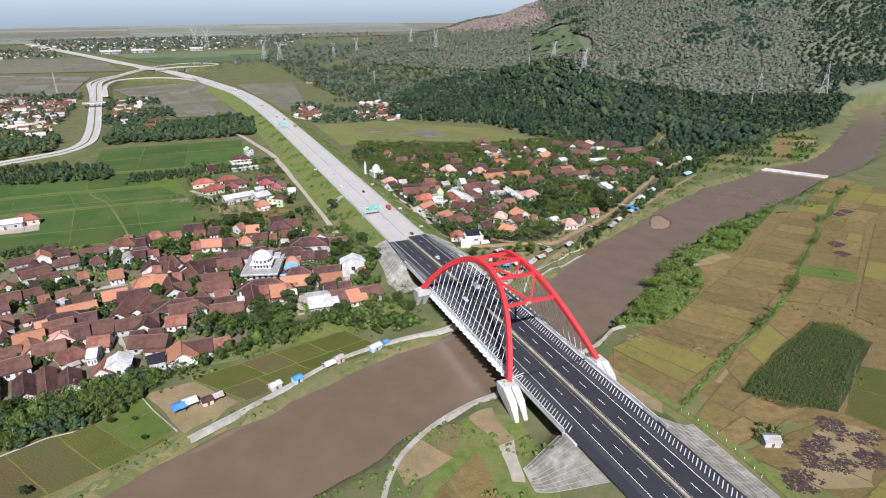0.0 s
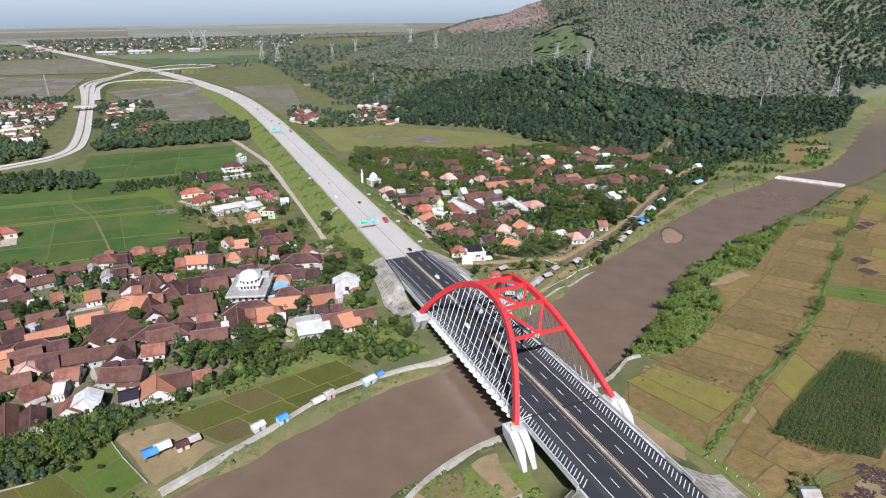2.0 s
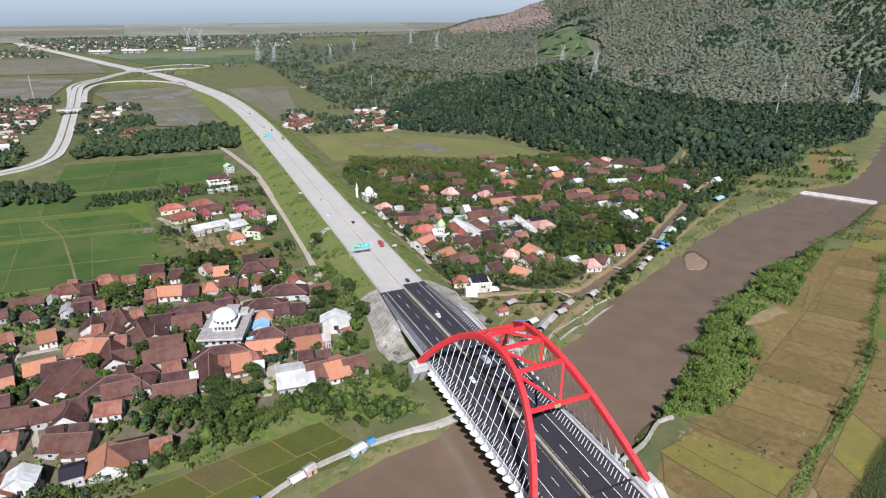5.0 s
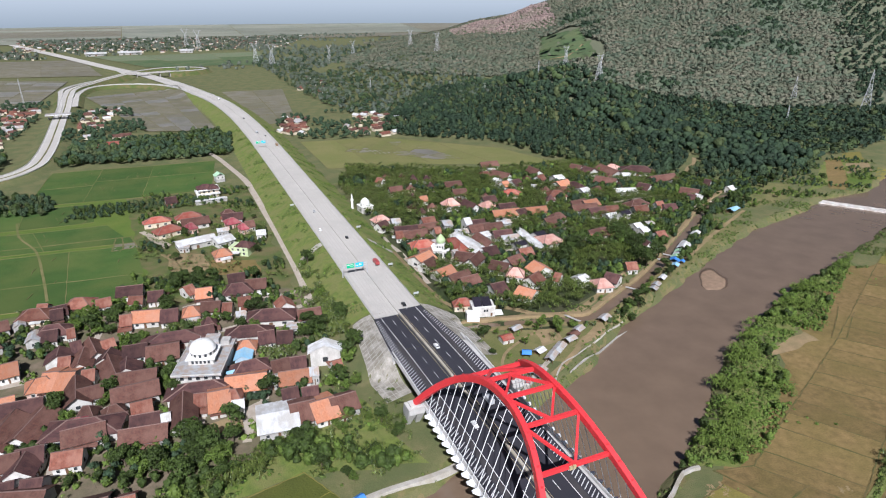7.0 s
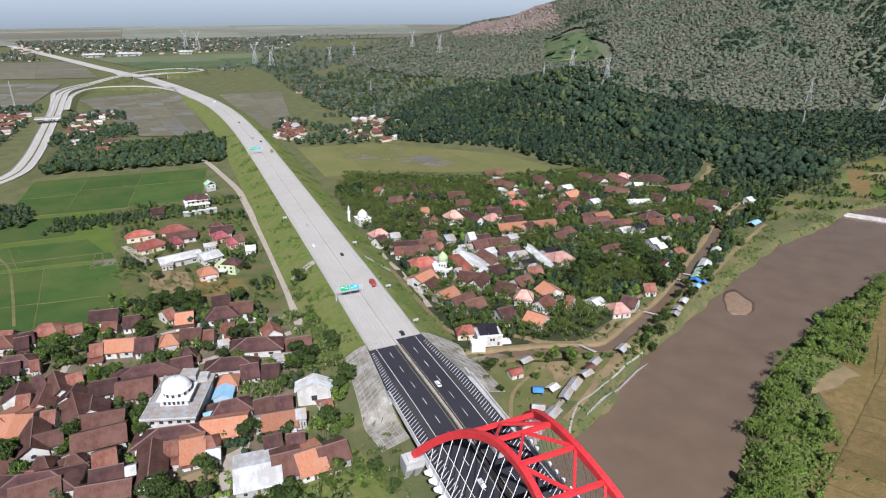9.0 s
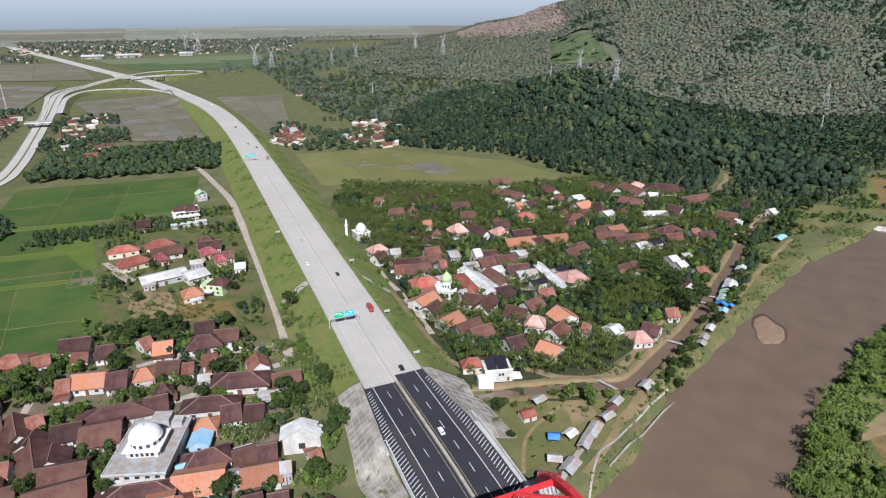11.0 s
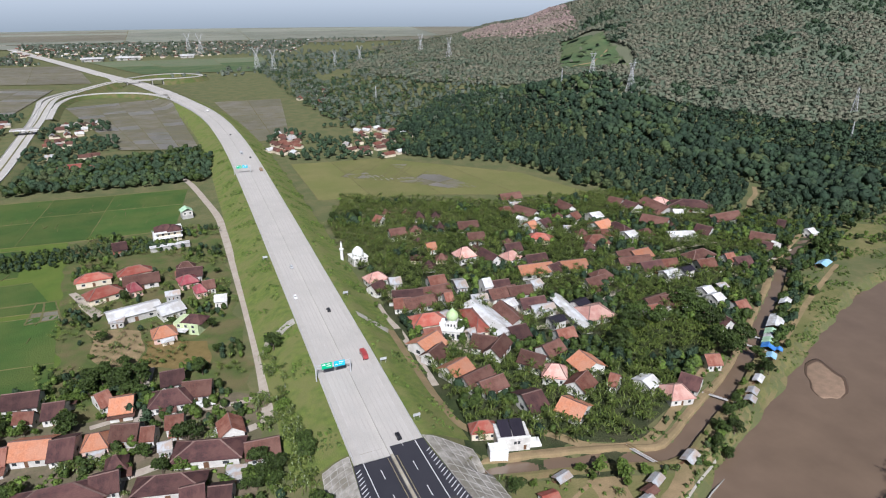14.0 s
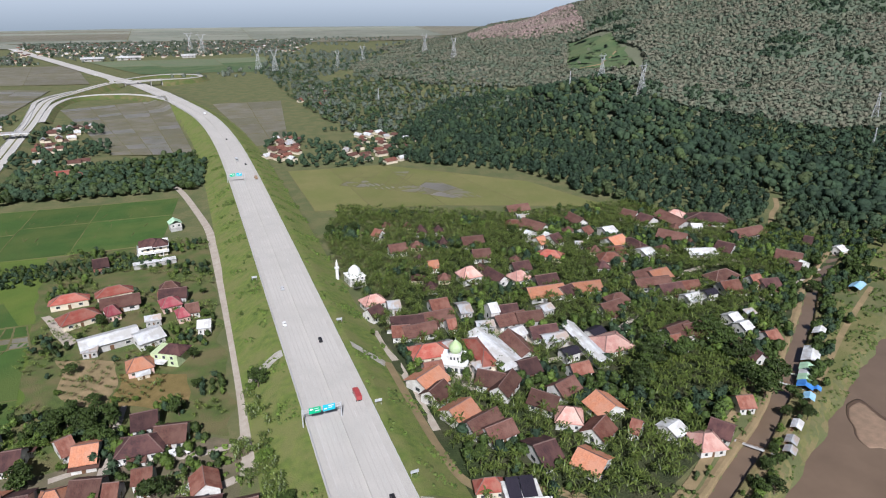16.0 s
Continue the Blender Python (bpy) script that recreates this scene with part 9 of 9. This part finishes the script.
# burnt stubble, ditch weeds and shrubs on the dry fields
flat = []
for s in range(4):
    r = np.random.default_rng(s)
    fv, ff = [], []
    for k in range(9):
        cx, cy, z = r.normal(scale=0.9), r.normal(scale=0.7), 0.17 + 0.01 * k
        a = np.arange(4) * 1.5708 + r.uniform(0, 1.5)
        rr = r.uniform(0.25, 0.8, 4)
        ff.append([len(fv) + i for i in range(4)])
        fv += [(cx + rr[i] * math.cos(a[i]), cy + rr[i] * math.sin(a[i]), z + r.uniform(0, 0.12)) for i in range(4)]
    flat.append((np.array(fv), np.array(ff)))
p, rng = spots(56, 112, -54, -22, 1.3, 122, lambda x, y: (np.hypot((x - 85) / 5.5, (y + 48) / 3.0) < 1) | (np.hypot((x - 106) / 2.5, (y + 46.6) / 1.8) < 1) | (np.hypot((x - 63) / 5.0, (y + 28) / 3.0) < 1))
p = p[rng.random(len(p)) < 0.35]
scatter("threshed_straw", flat, p, rng.uniform(0.4, 0.9, len(p)), "dirt", "pale threshed straw strewn on a dry plot", "straw", seed=55)
BURN = ((91, -118, 5, 6), (76, -123, 7, 4), (65, -127, 6, 5), (52, -133, 8, 5), (74, -134, 8, 4), (86, -136, 6, 5), (98, -128, 6, 3))
p, rng = spots(42, 110, -150, -108, 1.5, 101, lambda x, y: np.any([np.hypot((x - a) / c, (y - b) / d) < 1 + 0.35 * waves(x, y, 1.6) for a, b, c, d in BURN], axis=0))
scatter("burnt_stubble", flat, p, rng.uniform(0.6, 1.1, len(p)), "ash", "black burnt stubble on a pale field", "burnt stubble", seed=40)
p, rng = spots(-82, -66, -106, -90, 1.5, 102, lambda x, y: (np.hypot(x + 74, (y + 98) * 0.7) < 7) & (waves(x, y, 3.5) > -0.2))
scatter("burnt_stubble", flat, p, rng.uniform(0.7, 1.1, len(p)), "ash", "black burnt stubble on a pale field", "burnt stubble", seed=41)
DITCH = dense([(41, -84), (60, -75), (81, -66), (99, -57), (126, -48), (173, -27), (200, -12), (228, 5), (283, 36), (314, 56), (338, 66), (369, 85), (428, 114)], 5)
p, rng = spots(36, 432, -90, 120, 1.25, 103, lambda x, y: (near_line(x, y, DITCH)[0] < 1.5 + 0.9 * waves(x, y, 13)) & (waves(x, y, 9) > -1.0))
scatter_mix("ditch_scrub", low_tpl, p, rng.uniform(0.3, 0.8, len(p)), ["scrub", "weed", "weed"], "green weeds along a field ditch", "scrub", seed=42)
p, rng = spots(130, 432, -60, 120, 3.0, 113, lambda x, y: (near_line(x, y, DITCH)[0] < 3.0) & (waves(x, y, 16, 0.4) > 0.35))
scatter("ditch_bananas", btpl, p, rng.uniform(0.55, 0.9, len(p)), "banana", "banana plants along a field ditch", "banana plants", seed=46)
p, rng = spots(36, 440, -170, 110, 7.5, 104, lambda x, y: (from_river(x, y) > 12) & (waves(x, y, 19) > 0.75))
scatter("field_weeds", low_tpl, p, rng.uniform(0.3, 0.8, len(p)), "scrub", "scattered weeds on dry fields", "scrub", seed=43)
p, rng = spots(-110, -24, -130, -44, 3.0, 105, lambda x, y: (from_river(x, y) > 3) & (waves(x, y, 10) > 0.45))
scatter("field_weeds", low_tpl, p, rng.uniform(0.3, 1.1, len(p)), "scrub", "scattered weeds by the river path", "scrub", seed=44)
garden([(-56, -100), (-50, -98), (-38, -130), (-46, -132)], 9, 106, (0.2, 0.8, 0.0), 3.0, (0.5, 0.8))
garden([(52, -108), (66, -106), (68, -118), (62, -120)], 7, 107, (0.0, 1.0, 0.0), 2.6, (0.6, 0.8))
for x, y, s in ((-206.5, -29, 0.62), (-181, 3, 0.5), (-168, -14, 0.4), (-172, 1, 0.35)):
    plant(TREES, 3, x, y, s, x)
# terrace between canal and river
TRACK = dense([(47, 57), (63, 66), (102, 91), (156, 116), (212, 143), (269, 173), (330, 202)], 8)
p, rng = spots(90, 420, 84, 260, 2.6, 108, lambda x, y: (from_river(x, y) > 1.5) & (from_river(x, y) < 34) & (near_line(x, y, canal_line)[0] > 5) & (near_line(x, y, TRACK)[0] > 2) & (waves(x, y, 12) + 0.6 * waves(y, x, 5) > 0.2), 0.9)
p = p[gaps(p, 1.0)]
scatter("terrace_scrub", low_tpl, p, rng.uniform(0.35, 1.1, len(p)), "weed", "weeds on the terrace between canal and river", "scrub", seed=45)
garden([(100, 84), (150, 104), (260, 172), (262, 180), (140, 110), (96, 92)], 26, 109, (0.95, 0.05, 0.0), 4.0, (0.4, 0.7))
garden([(262, 214), (300, 240), (420, 262), (520, 246), (470, 232), (330, 200)], 18, 110, (1.0, 0.0, 0.0), 6.0, (0.6, 1.1))
for x, y in ((175, 149), (186, 167), (187, 179), (187, 148), (155, 186), (126, 168), (175, 141), (189, 192), (162, 177), (143, 179)):
    plant(TREES, 2, x, y, 1.25, x * 5)
for x, y in ((140, 108), (128, 100), (122, 90), (146, 108), (120, 94)):
    plant(TREES, 3, x, y, 0.85, x * 5)
for x, y, s in ((68, 99, 1.0), (74, 93, 1.15), (84, 92, 0.8), (62, 103, 0.7), (78, 97, 0.7)):
    plant(TREES, 4 if s > 0.9 else 1, x, y, s, x * 7)
RIM = [(300, 262), (345, 250), (400, 250), (470, 258), (540, 290), (500, 284), (440, 272), (392, 280), (340, 312), (310, 300)]
p, rng = spots(296, 545, 246, 314, 6.5, 118, lambda x, y: in_poly(x, y, RIM))
p = p[gaps(p, 0.0)]
scatter_mix("wood_edge", mid_tpl, p, rng.uniform(0.6, 1.2, len(p)), ["forest_dark", "forest", "forest_light"], "trees along the lower edge of the wood", "trees", seed=48)
p, rng = spots(300, 590, 205, 300, 3.4, 119, lambda x, y: (from_river(x, y) > 2) & (waves(x, y, 13) > 0.2))
p = p[gaps(p, 0.5)]
k = rng.random(len(p)) < 0.45
scatter_mix("terrace_scrub", low_tpl, p[~k], rng.uniform(0.5, 1.4, int((~k).sum())), ["scrub", "weed"], "scrub on the river flat below the wood", "scrub", seed=49)
scatter_mix("terrace_trees", mid_tpl, p[k], rng.uniform(0.3, 0.7, int(k.sum())), ["leaf", "leaf_light", "forest"], "bushes and small trees on the river flat", "trees", seed=58)
p, rng = spots(196, 400, 130, 290, 4.3, 123, lambda x, y: (near_line(x, y, canal_line)[0] > 5.2) & (near_line(x, y, canal_line)[0] < 17 + 5 * waves(x, y, 15)) & (from_river(x, y) > 10) & (waves(x, y, 9, 0.4) > -0.9))
p = p[gaps(p, -0.6)]
scatter_mix("canal_trees", mid_tpl, p, rng.uniform(0.6, 1.05, len(p)), ["leaf", "forest", "leaf"], "dark trees shading the canal", "trees", seed=56)
p, rng = spots(88, 330, 90, 240, 4.4, 120, lambda x, y: (np.abs(near_line(x, y, canal_line)[0] - 9.5) < 2.4) & (from_river(x, y) < 45) & (from_river(x, y) > 3) & (waves(x, y, 10) > -0.3))
p = p[gaps(p, -0.4)]
scatter_mix("canal_trees", mid_tpl, p, rng.uniform(0.3, 0.62, len(p)), ["leaf", "leaf_light", "forest_light"], "small trees and bushes along the canal", "trees", seed=50)
